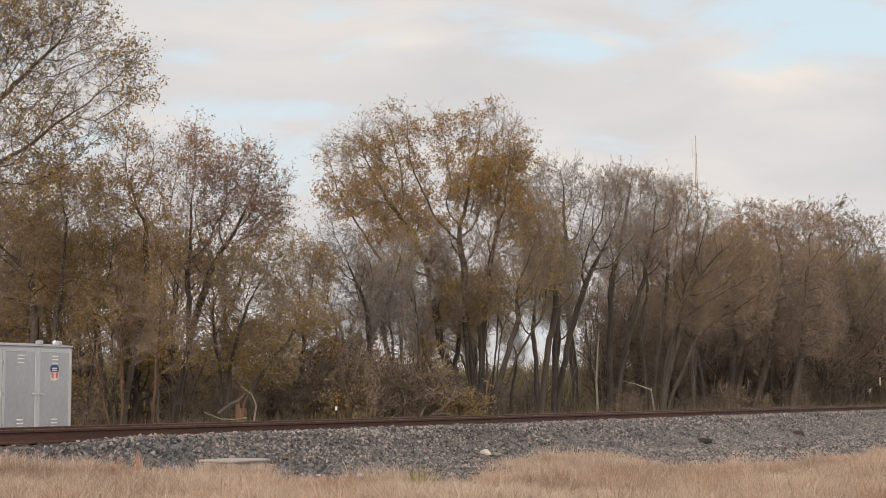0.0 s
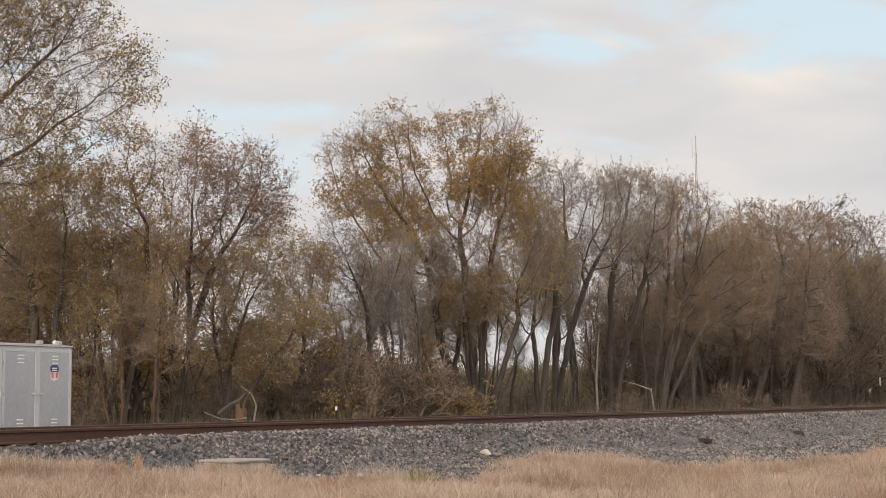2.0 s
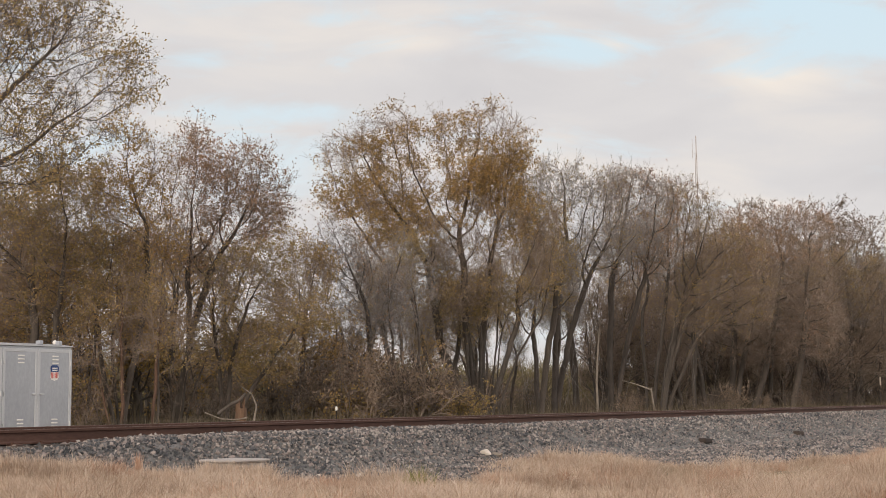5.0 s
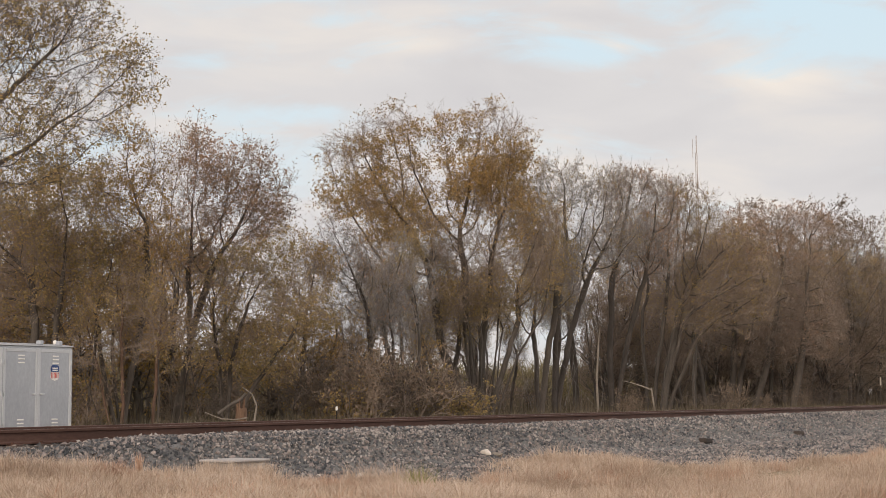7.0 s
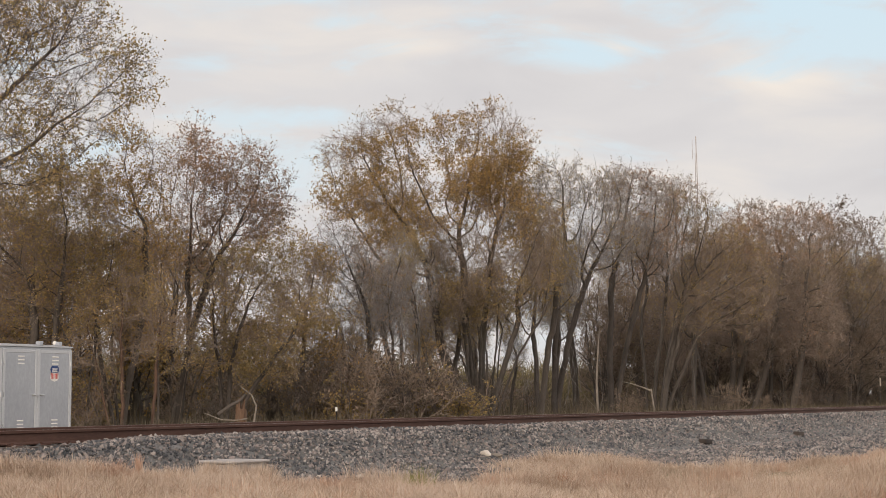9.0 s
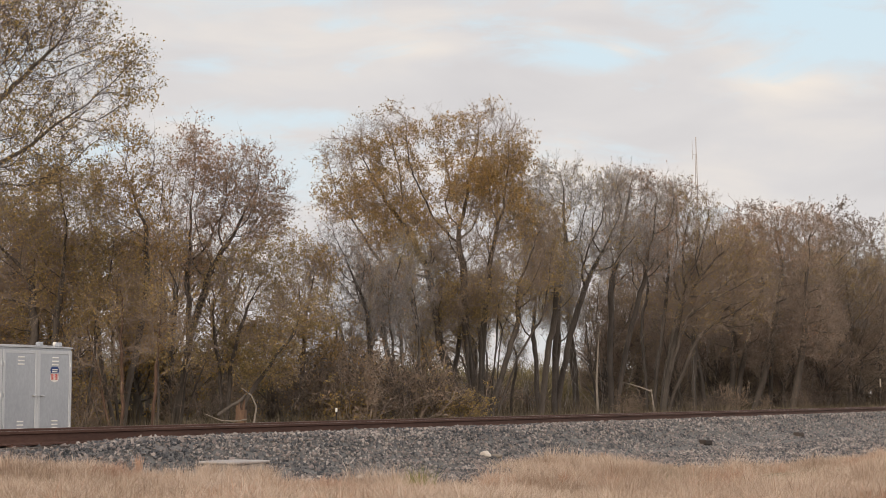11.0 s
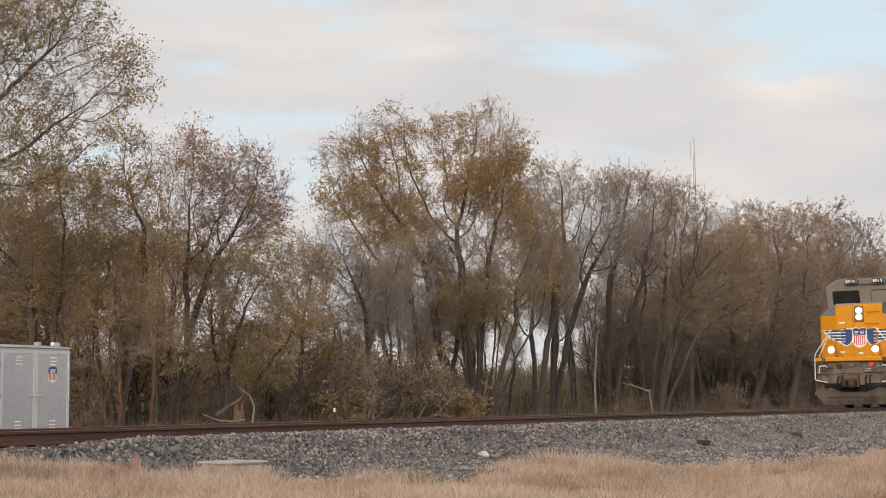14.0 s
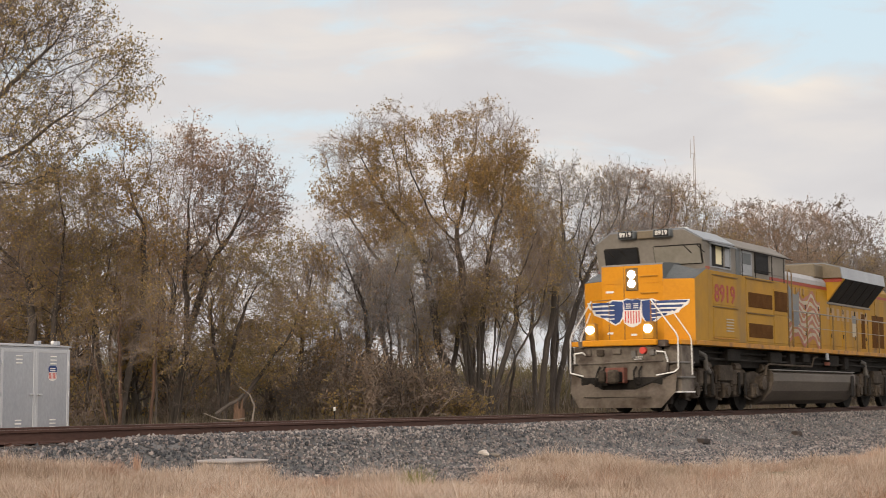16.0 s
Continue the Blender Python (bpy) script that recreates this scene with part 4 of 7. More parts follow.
brown_tree = grown_tree("tree", 79.3, 31.5, "brown dense tree with pinkish leafy tips", "tree", BARK_DARK, TWIG, LEAF_BROWN, ROW, seed=27,
     stems=[(-0.14, 0, 0.33, 0, 7.1, 0.09), (0.14, 0, 1.91, 0, 7.41, -0.19), (1.08, 0, 3.18, 0, 7.72, 0.16), (3.26, 0, 4.44, 0, 7.71, 0.13)],
     crown=[(1.03, 9.82, 1.57, 1.51), (2.78, 10.12, 1.26, 1.32), (4.52, 10.11, 1.26, 1.26), (0.35, 7.6, 2.2, 2.2), (3.18, 7.59, 2.51, 2.2), (1.53, 4.76, 3.45, 2.51), (4.36, 5.06, 2.2, 2.51)],
     base=0.2, per=13.9, step=0.28, kill=0.32, fine=0.0105, leaf=0.34, leaf_size=0.045, twig_len=0.83, dead=8.2)

# more of the wood, further along and behind the first row
def plain_tree(x, y, label, bark, twig, leafm, seed, height, leaf):
    r = random.Random(seed)
    stems = [(r.uniform(-0.3, 0.3), r.uniform(-0.2, 0.2), height * r.uniform(0.88, 1.0), 0.16, r.uniform(-0.3, 0.3), 0.0) for _ in range(4)]
    return tree("tree", x, y, label, "tree", bark, twig, leafm, ROW, seed=seed, stems=stems, limbs=10, forks=6, sprays=4, twigs=3 if height > 8 else 2, leaf=leaf, leaves_each=2 if height > 8 else 1, leaf_size=0.054 if height > 8 else 0.07, fine=0.011, bare_below=0.12,
                crown=[(0, height * 0.55, height * 0.3, height * 0.47), (0.4, height * 0.3, height * 0.32, height * 0.28)])


# the deeper rows repeat the trees of the first one, smaller
for src, x, y, rz, k in ((open_tree, 56.0, 38.0, 150, 0.62), (arch_tree, 64.0, 38.5, 200, 0.62), (bare_tree, 38.5, 36.5, 120, 0.8), (rust_tree, 33.0, 35.5, 200, 0.85),
                         (arch_tree, 75.5, 37.5, 30, 0.72), (brown_tree, 90.5, 37.0, 170, 0.85), (open_tree, 53.0, 37.5, 60, 0.6), (open_tree, 70.0, 36.5, 250, 0.75),
                         (pole_tree, 72.0, 30.6, 80, 0.85), (pole_tree, 75.4, 31.4, 200, 0.95), (pole_tree, 82.5, 31.2, 20, 0.9), (pole_tree, 86.3, 32.0, 300, 1.0), (pole_tree, 92.0, 31.8, 140, 1.0), (pole_tree, 97.0, 32.4, 250, 1.05), (pole_tree, 102.5, 32.2, 60, 1.1), (pole_tree, 108.0, 32.8, 170, 1.1), (pole_tree, 114.0, 33.0, 320, 1.15), (pole_tree, 51.5, 32.5, 30, 0.74), (pole_tree, 55.5, 33.0, 230, 0.7), (pole_tree, 57.8, 31.8, 110, 0.78), (pole_tree, 61.5, 33.0, 290, 0.76), (pole_tree, 46.5, 31.5, 180, 0.72), (pole_tree, 50.5, 33.5, 60, 0.5), (pole_tree, 53.0, 34.2, 200, 0.52), (pole_tree, 56.6, 34.6, 320, 0.54), (pole_tree, 59.0, 34.0, 20, 0.5), (rust_tree, 25.0, 33.0, 300, 0.9), (bare_tree, 29.5, 33.5, 40, 0.72)):
    c = copy_thing(src, pose(x, y, ground_z(x, y), 0, 0, rz))
    c.scale = (k, k, k)


back_brown = plain_tree(89.5, 32.5, "brown leafy tree in the dense end of the wood", BARK_DARK, TWIG, LEAF_DULL, 61, 13.4, 1.0)
back_olive = plain_tree(84.0, 34.5, "dull brown tree deep in the wood", BARK_DARK, TWIG, LEAF_DULL, 62, 10.4, 0.8)
back_low = plain_tree(35.5, 41.0, "low ochre tree behind the first row", BARK_DARK, TWIG, LEAF_OCHRE, 63, 7.0, 0.5)
back_grey = plain_tree(46.0, 33.5, "bare grey twiggy tree behind the first row", BARK_DARK, TWIG_GREY, LEAF_BROWN, 64, 3.6, 0.15)
for src, x, y, rz, k in ((back_grey, 57.0, 35.5, 10, 0.48), (back_grey, 59.5, 36.5, 200, 0.45), (back_grey, 62.5, 36.5, 120, 0.5), (back_grey, 66.0, 37.0, 300, 0.5), (back_brown, 97.5, 33.0, 200, 1.03), (back_brown, 103.5, 33.6, 290, 1.0), (back_brown, 110.0, 34.0, 20, 1.1), (back_brown, 118.0, 34.5, 110, 1.1), (back_olive, 126.0, 35.0, 60, 1.45), (back_brown, 136.0, 36.0, 300, 1.2),
                         (back_olive, 24.5, 35.0, 140, 0.9), (back_low, 41.0, 38.0, 100, 1.0), (back_low, 47.5, 41.0, 260, 1.0), (back_low, 30.5, 38.0, 60, 1.05),
                         (back_olive, 78.0, 38.5, 250, 0.9), (back_brown, 86.0, 40.0, 150, 0.85), (back_brown, 106.0, 43.0, 80, 1.0), (back_olive, 72.5, 36.0, 20, 0.75), (back_brown, 94.0, 36.5, 10, 0.9), (back_brown, 80.0, 35.5, 10, 0.7),
                         (back_olive, 88.0, 31.5, 170, 0.75), (back_brown, 95.0, 31.5, 60, 0.72), (back_brown, 104.0, 32.0, 200, 0.75), (back_olive, 114.0, 37.0, 90, 1.1), (back_brown, 124.0, 38.0, 40, 1.0), (back_olive, 92.0, 39.0, 300, 1.0), (back_olive, 101.0, 38.0, 210, 1.1), (back_low, 26.5, 31.5, 300, 0.8), (back_olive, 74.0, 32.5, 120, 0.6), (back_low, 38.5, 31.0, 320, 0.5), (back_low, 50.0, 37.5, 80, 0.5), (back_low, 31.6, 32.5, 75, 0.65), (back_low, 29.6, 31.2, 135, 0.5), (back_low, 39.5, 28.8, 150, 0.42), (back_low, 41.8, 29.6, 250, 0.45), (back_low, 44.6, 29.4, 30, 0.45), (back_brown, 117.0, 32.5, 10, 0.75), (back_brown, 110.5, 32.0, 100, 0.75), (back_olive, 128.0, 33.5, 190, 1.1), (back_brown, 99.5, 35.0, 260, 0.9), (back_olive, 120.0, 36.0, 290, 1.2), (back_low, 30.2, 33.5, 40, 0.85), (back_low, 32.0, 34.2, 110, 0.9), (back_low, 35.0, 34.0, 220, 0.8), (back_low, 37.2, 34.4, 170, 0.85), (back_brown, 109.0, 35.5, 45, 0.98), (back_brown, 115.5, 35.6, 135, 0.98)):
    c = copy_thing(src, pose(x, y, ground_z(x, y), 0, 0, rz))
    c.scale = (k, k, k)


# ---- brush under the trees ----
def shrub_base(seed, label, twig, leafm, height, leaf):
    rng = random.Random(seed)
    stems = [(rng.uniform(-0.6, 0.6), rng.uniform(-0.5, 0.5), height * rng.uniform(0.6, 1.0), 0.022, rng.uniform(-0.5, 0.5), rng.uniform(-0.2, 0.3)) for _ in range(6)]
    return tree("shrub", 0, 0, label, "shrub", twig, twig, leafm, "brush under the trees", seed=seed, stems=stems, limbs=5, forks=4, sprays=4, twigs=1, leaf=leaf, leaf_size=0.055, bare_below=0.1, fine=0.007, limb_len=(0.3, 0.65))


def brush():
    scrub = grown_tree("shrub", 0, 0, "low tangle of bare grey-brown brush", "shrub", TWIG_DARK, TWIG_DARK, LEAF_DULL, "brush under the trees", seed=41,
                       stems=[(0, 0, 0.1, 0.1, 0.7, 0.0), (0.1, 0.1, 0.8, 0.3, 0.6, 0.1), (-0.1, 0, -0.7, -0.2, 0.7, -0.1), (0, -0.1, 0.2, -0.7, 0.5, 0.0)],
                       crown=[(0.1, 1.3, 1.0, 0.9), (-0.9, 0.9, 0.9, 0.6), (1.0, 1.0, 0.9, 0.7), (0.2, 0.8, 0.9, 0.6, -0.8), (-0.1, 0.9, 0.8, 0.6, 0.8)],
                       base=0.03, per=16, fine=0.006, leaf=0.03, leaf_size=0.045, twigs=2, spray=2, twig_len=0.5, up=0.0)
    kinds = [scrub,
             shrub_base(42, "olive-leaved thicket shrub under the trees", TWIG, LEAF_OLIVE, 2.0, 0.6),
             shrub_base(43, "rusty brown thicket shrub under the trees", TWIG, LEAF_DULL, 2.4, 0.4)]
    rng = random.Random(9)
    spots = []
    x = 20.0
    while x < 150:
        y = rng.uniform(27.0, 32.0) + max(0, x - 60) * 0.03
        if not (48 < x < 64 and rng.random() < 0.75):
            spots.append((x, y, rng.uniform(0.6, 1.15) * (1.0 if x < 58 else 0.6 + (x - 58) * 0.005)))
        x += rng.uniform(1.1, 1.9) * (1 + max(0, x - 60) * 0.014)
    x = 20.0
    while x < 150:
        spots.append((x, rng.uniform(33, 40), rng.uniform(0.8, 1.3)))
        x += rng.uniform(2.6, 4.2)
    for i in range(26):
        spots.append((rng.uniform(35, 42), rng.uniform(25.5, 29.0), rng.uniform(0.7, 1.2)))
    for i, (x, y, k) in enumerate(spots):
        m = pose(x, y, ground_z(x, y), 0, 0, rng.uniform(0, 360))
        c = kinds[i] if i < 3 else copy_thing(kinds[rng.choice((0, 0, 1, 2, 2) if x < 44 else (0, 0, 0, 2))], m)
        c.matrix_basis = m
        c.scale = (k, k, k)


brush()


# ---- dry grass in the foreground ----
def blades(rng, xy, height, lean, width):
    """Bent, folded grass blades from their root places."""
    n = len(xy)
    root = np.array([(x, y, ground_z(x, y) - 0.02) for x, y in xy])
    a = rng.uniform(0, 6.283, n)
    out = np.stack([np.cos(a), np.sin(a), np.zeros(n)], 1)
    k = rng.uniform(0, 1, n)[:, None] * lean * height[:, None]
    up = np.array((0, 0, 1.0))
    mid = root + up * height[:, None] * 0.55 + out * k * 0.35
    tip = root + up * height[:, None] + out * k
    side = np.stack([-np.sin(a), np.cos(a), np.zeros(n)], 1) * width[:, None]
    fold = out * width[:, None] * 0.5
    v = np.stack([root - side, root + side, mid - side * 0.8 + fold, mid + side * 0.8 + fold, tip], 1).reshape(-1, 3)
    f = (np.array([(0, 1, 3), (0, 3, 2), (2, 3, 4)])[None] + (np.arange(n) * 5)[:, None, None]).reshape(-1, 3)
    return v, f


def patchy(x, y):
    return 0.5 + 0.8 * noise.noise((x * 0.5, y * 0.75, 2.2)) + 0.85 * noise.noise((x * 1.5, y * 1.9, 5.5)) + 0.5 * noise.noise((x * 3.6, y * 4.2, 8.8))


def in_grass(x, y):
    return not (y > 1.2 * x + 0.3 or y < 0.28 * x - 0.6 or x + 0.63 * y < 12.6)


def grass_field():
    """A matted layer of short straw, and taller tufts that fan out from their roots."""
    rng = np.random.default_rng(8)
    xy, h = [], []
    while len(xy) < 80000:
        x, y = rng.uniform(6, 42), rng.uniform(4.0, 13.4)
        if not in_grass(x, y) or y > ballast_toe(x) + 0.1 + rng.normal() * 0.2:
            continue
        p = patchy(x, y)
        if rng.random() > 0.35 + 0.8 * p:
            continue
        xy.append((x, y))
        h.append((0.06 + 0.12 * max(0.0, p)) * rng.uniform(0.5, 1.3))
    mat = blades(rng, xy, np.array(h), 2.6, rng.uniform(0.0022, 0.0045, len(h)))
    xy, h = [], []
    while len(xy) < 75000:
        x, y = rng.uniform(6, 42), rng.uniform(4.0, 13.2)
        if not in_grass(x, y) or y > ballast_toe(x) - 0.1 + rng.normal() * 0.15:
            continue
        p = patchy(x, y)
        if rng.random() > 0.04 + 0.96 * max(0.0, p) ** 2.2:
            continue
        tall = (0.05 + 0.27 * max(0.0, min(1.0, p)) ** 1.8) * rng.uniform(0.6, 1.3) * (1 if x > 15 else 0.68) * (0.45 + 0.55 * smooth_step(0.0, 0.9, ballast_toe(x) - y))
        for _ in range(int(rng.uniform(14, 46))):
            xy.append((x + rng.normal() * 0.05, y + rng.normal() * 0.05))
            h.append(tall * rng.uniform(0.45, 1.15))
    tufts = blades(rng, xy, np.array(h), 1.7, rng.uniform(0.0018, 0.0040, len(h)))
    v, f = merge([mat, tufts])
    root = v[::5]
    patch = np.array([noise.noise((x * 0.9, y * 1.3, 11.0)) for x, y, _ in root]) + rng.normal(size=len(root)) * 0.22
    tagged(new("grass", mesh_from("grass", v, f.ravel(), np.full(len(f), 3), [GRASS, GRASS_RUST], np.repeat(patch > 0.46, 3).astype(int))), "tall dry straw-coloured grass in uneven tufts", "grass", kind="stuff")


def weeds():
    """Dull dry weeds on the strip between the track and the wood."""
    rng = np.random.default_rng(18)
    n = 26000
    x = 24.5 + 105 * rng.uniform(0, 1, n) ** 1.5
    y = rng.uniform(20.2, 27.5, n) + 0.02 * (x - 20)
    h = rng.uniform(0.15, 0.6, n) * (0.6 + 0.5 * np.sin(x * 0.9 + y) ** 2)
    v, f = blades(rng, list(zip(x, y)), h, 0.9, 0.006 + 0.00012 * x)
    # rank growth on the field behind the first row
    m = 24000
    xf = 26 + 150 * rng.uniform(0, 1, m) ** 1.3
    yf = rng.uniform(31.0, 62.0, m)
    behind = blades(rng, list(zip(xf, yf)), rng.uniform(0.3, 1.0, m), 0.9, 0.012 + 0.0002 * xf)
    v, f = merge([(v, f), behind])
    tagged(new("weeds", mesh_from("weeds", v, f.ravel(), np.full(len(f), 3), [WEED])), "dull brown weeds between the track and the wood", "weeds", kind="stuff")


grass_field()
weeds()


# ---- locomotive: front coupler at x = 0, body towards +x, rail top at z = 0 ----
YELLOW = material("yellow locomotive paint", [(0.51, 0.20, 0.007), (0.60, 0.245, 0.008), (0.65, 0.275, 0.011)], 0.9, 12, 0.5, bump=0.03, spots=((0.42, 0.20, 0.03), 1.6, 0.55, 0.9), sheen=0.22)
# side yellow: dusty and streaked, its base also darkened for the weaker side light
YELLOW_WORN_SHADED = material("dusty yellow paint, shade-darkened", [(0.265, 0.145, 0.012), (0.36, 0.19, 0.011), (0.42, 0.22, 0.014)], 0.7, 9, 0.6, bump=0.04, stretch=(1, 1, 0.45), spots=((0.19, 0.125, 0.055), 1.3, 0.47, 0.80), sheen=0.22)
YELLOW_SILL = material("scuffed yellow sill paint", [(0.36, 0.165, 0.016), (0.48, 0.22, 0.018)], 1.5, 20, 0.55, bump=0.05, spots=((0.16, 0.085, 0.04), 3.0, 0.48, 0.72), sheen=0.22)
GREY = material("dusty grey paint", [(0.155, 0.14, 0.12), (0.205, 0.185, 0.16), (0.26, 0.235, 0.205)], 0.9, 12, 0.65, bump=0.05, sheen=0.22)
# grey with a lightened base, carrying some of the sky's reflection
GREY_ROOF = material("sky-paled grey paint", [(0.13, 0.137, 0.15), (0.19, 0.2, 0.216), (0.27, 0.28, 0.30)], 1.2, 14, 0.3, bump=0.04, sheen=0.5)
GREY_DARK = material("dark antiglare paint", [(0.07, 0.08, 0.085), (0.11, 0.12, 0.125), (0.15, 0.155, 0.155)], 1.5, 20, 0.7, bump=0.05)
PLOUGH = material("dusty plough steel", [(0.19, 0.155, 0.122), (0.27, 0.222, 0.178), (0.36, 0.302, 0.247)], 1.1, 14, 0.85, bump=0.12, spots=((0.085, 0.055, 0.038), 2.0, 0.46, 0.72), sheen=0.2)
PILOT = material("road-dusted grey steel", [(0.10, 0.083, 0.065), (0.155, 0.13, 0.104), (0.225, 0.192, 0.158)], 1.3, 14, 0.8, bump=0.15, spots=((0.05, 0.034, 0.025), 2.6, 0.45, 0.66))
TRUCK = material("grimy running gear", [(0.02, 0.016, 0.012), (0.062, 0.049, 0.038), (0.15, 0.12, 0.092)], 2.2, 16, 0.8, 0.1, bump=0.3, sheen=0.12)
UNDER = material("black underframe grime", [(0.010, 0.009, 0.008), (0.02, 0.0175, 0.0155), (0.04, 0.035, 0.03)], 2, 16, 0.8, bump=0.3, sheen=0.12)
TANK = material("dusty grey fuel tank", [(0.047, 0.037, 0.028), (0.083, 0.066, 0.051), (0.128, 0.104, 0.082)], 0.8, 12, 0.5, 0.2, bump=0.08, stretch=(0.5, 1, 1.5), sheen=0.3)
GRILLE = material("brown grille mesh", [(0.07, 0.030, 0.008), (0.105, 0.046, 0.012), (0.14, 0.064, 0.02)], 3, 60, 0.9, bump=0.5, sheen=0.1)
BLACK = material("black radiator screen", [(0.010, 0.010, 0.011), (0.02, 0.02, 0.021), (0.032, 0.031, 0.03)], 2, 60, 0.7, bump=0.4, sheen=0.12)
WHITE = material("white enamel", [(0.62, 0.60, 0.56), (0.74, 0.72, 0.68), (0.80, 0.78, 0.74)], 3, 25, 0.45, bump=0.03)
BLUE = material("blue enamel", [(0.010, 0.030, 0.12), (0.015, 0.045, 0.165), (0.03, 0.065, 0.2)], 3, 25, 0.45, bump=0.03)
RED = material("red enamel", [(0.42, 0.03, 0.022), (0.55, 0.045, 0.03), (0.60, 0.08, 0.05)], 3, 25, 0.45, bump=0.03)
RED_FADED = material("faded red lettering", [(0.24, 0.04, 0.018), (0.30, 0.036, 0.018), (0.29, 0.075, 0.02)], 2, 18, 0.6, bump=0.02)
PINK_FADED = material("faded flag red", [(0.27, 0.105, 0.06), (0.32, 0.125, 0.085), (0.34, 0.17, 0.075)], 2, 14, 0.65, bump=0.02)
PALE_FADED = material("faded flag white", [(0.36, 0.29, 0.19), (0.42, 0.36, 0.27), (0.45, 0.36, 0.23)], 2, 14, 0.65, bump=0.02)
BLUE_FADED = material("faded flag blue", [(0.12, 0.13, 0.14), (0.16, 0.175, 0.19), (0.24, 0.21, 0.15)], 2, 14, 0.65, bump=0.02)
BROWN_MARK = material("faded brown lettering", [(0.28, 0.19, 0.08), (0.32, 0.2, 0.09), (0.38, 0.24, 0.09)], 2, 14, 0.6, bump=0.02)
SEAM = material("panel seam", [(0.10, 0.06, 0.02), (0.16, 0.095, 0.03), (0.2, 0.12, 0.04)], 3, 25, 0.8, bump=0.1)
HOOD_PALE = material("pale grey hood roof", [(0.28, 0.275, 0.28), (0.36, 0.355, 0.36), (0.43, 0.42, 0.42)], 1.2, 14, 0.5, bump=0.04)
TAN = material("tan dust on steel", [(0.115, 0.09, 0.056), (0.155, 0.122, 0.08), (0.20, 0.158, 0.108)], 1.5, 16, 0.7, bump=0.05)
STEEL = material("dull bare steel", [(0.09, 0.083, 0.076), (0.15, 0.138, 0.125), (0.22, 0.205, 0.19)], 2, 30, 0.5, 0.5, bump=0.1)
RUST_RED = material("rust-red primer", [(0.10, 0.038, 0.026), (0.17, 0.062, 0.042), (0.23, 0.10, 0.07)], 3, 25, 0.8, bump=0.2)
RAIL_PAINT = material("worn handrail paint", [(0.14, 0.12, 0.09), (0.22, 0.19, 0.15), (0.32, 0.28, 0.22)], 3, 30, 0.6, bump=0.03)
# bright cream that stands for warm light in the cab window
WINDOW_GLINT = material("cream window glint", [(0.70, 0.62, 0.40), (0.78, 0.70, 0.46), (0.80, 0.74, 0.54)], 2, 20, 0.7, bump=0.05)
LAMP = glowing("lit headlamp glass", (1.0, 0.96, 0.88), 9.0)
TAN_GLASS = material("dusty windscreen with painted sky reflection", [(0.16, 0.147, 0.12), (0.215, 0.198, 0.165), (0.27, 0.25, 0.212)], 1.2, 9, 0.2, bump=0.02, coat=0.4)


def lettering(name, text, height, mat, m, parent, label="", stretch=1.0):
    """Raised characters in the built-in font, as a mesh."""
    cu = bpy.data.curves.new(name, "FONT")
    cu.body, cu.size, cu.extrude, cu.align_x, cu.align_y, cu.offset = text, height * 1.38, 0.004, "CENTER", "CENTER", height * 0.03
    tmp = new("lettering_source", cu)
    bpy.context.view_layer.update()
    me = bpy.data.meshes.new_from_object(tmp.evaluated_get(bpy.context.evaluated_depsgraph_get()))
    bpy.data.objects.remove(tmp)
    bpy.data.curves.remove(cu)
    me.transform(Matrix.Diagonal((stretch, 1, 1, 1)))
    me.materials.clear()
    me.materials.append(mat)
    ob = new(name, me)
    ob.parent, ob.matrix_basis = parent, m
    if label:
        ob["label"] = label
    return ob


NOSE, NOSE_CORNER, FOLD, HALF = 1.55, 1.93, 0.84, 1.52


def nose_x(b):
    return NOSE + (NOSE_CORNER - NOSE) * max(0.0, abs(b) - FOLD) / (HALF - FOLD)


def nose_paint(name, outlines, mat, parent, proud):
    """Painted shapes laid over the folded nose front; outlines are (y, z)."""
    bm = bmesh.new()
    for o in outlines:
        bm.faces.new([bm.verts.new((0, y, z)) for y, z in o])
    for cut in (-FOLD, FOLD):
        bmesh.ops.bisect_plane(bm, geom=list(bm.verts) + list(bm.edges) + list(bm.faces), plane_co=(0, cut, 0), plane_no=(0, 1, 0))
    for v in bm.verts:
        v.co.x = nose_x(v.co.y) - proud
    for f in bm.faces:
        f.normal_update()
        if f.normal.x > 0:
            f.normal_flip()
    return part(name, bm, mat, parent)


def side_box(s, a0, a1, b0, b1, z0, z1, bevel=0.0):
    return boxed(a0, a1, s * b0, s * b1, z0, z1, bevel)


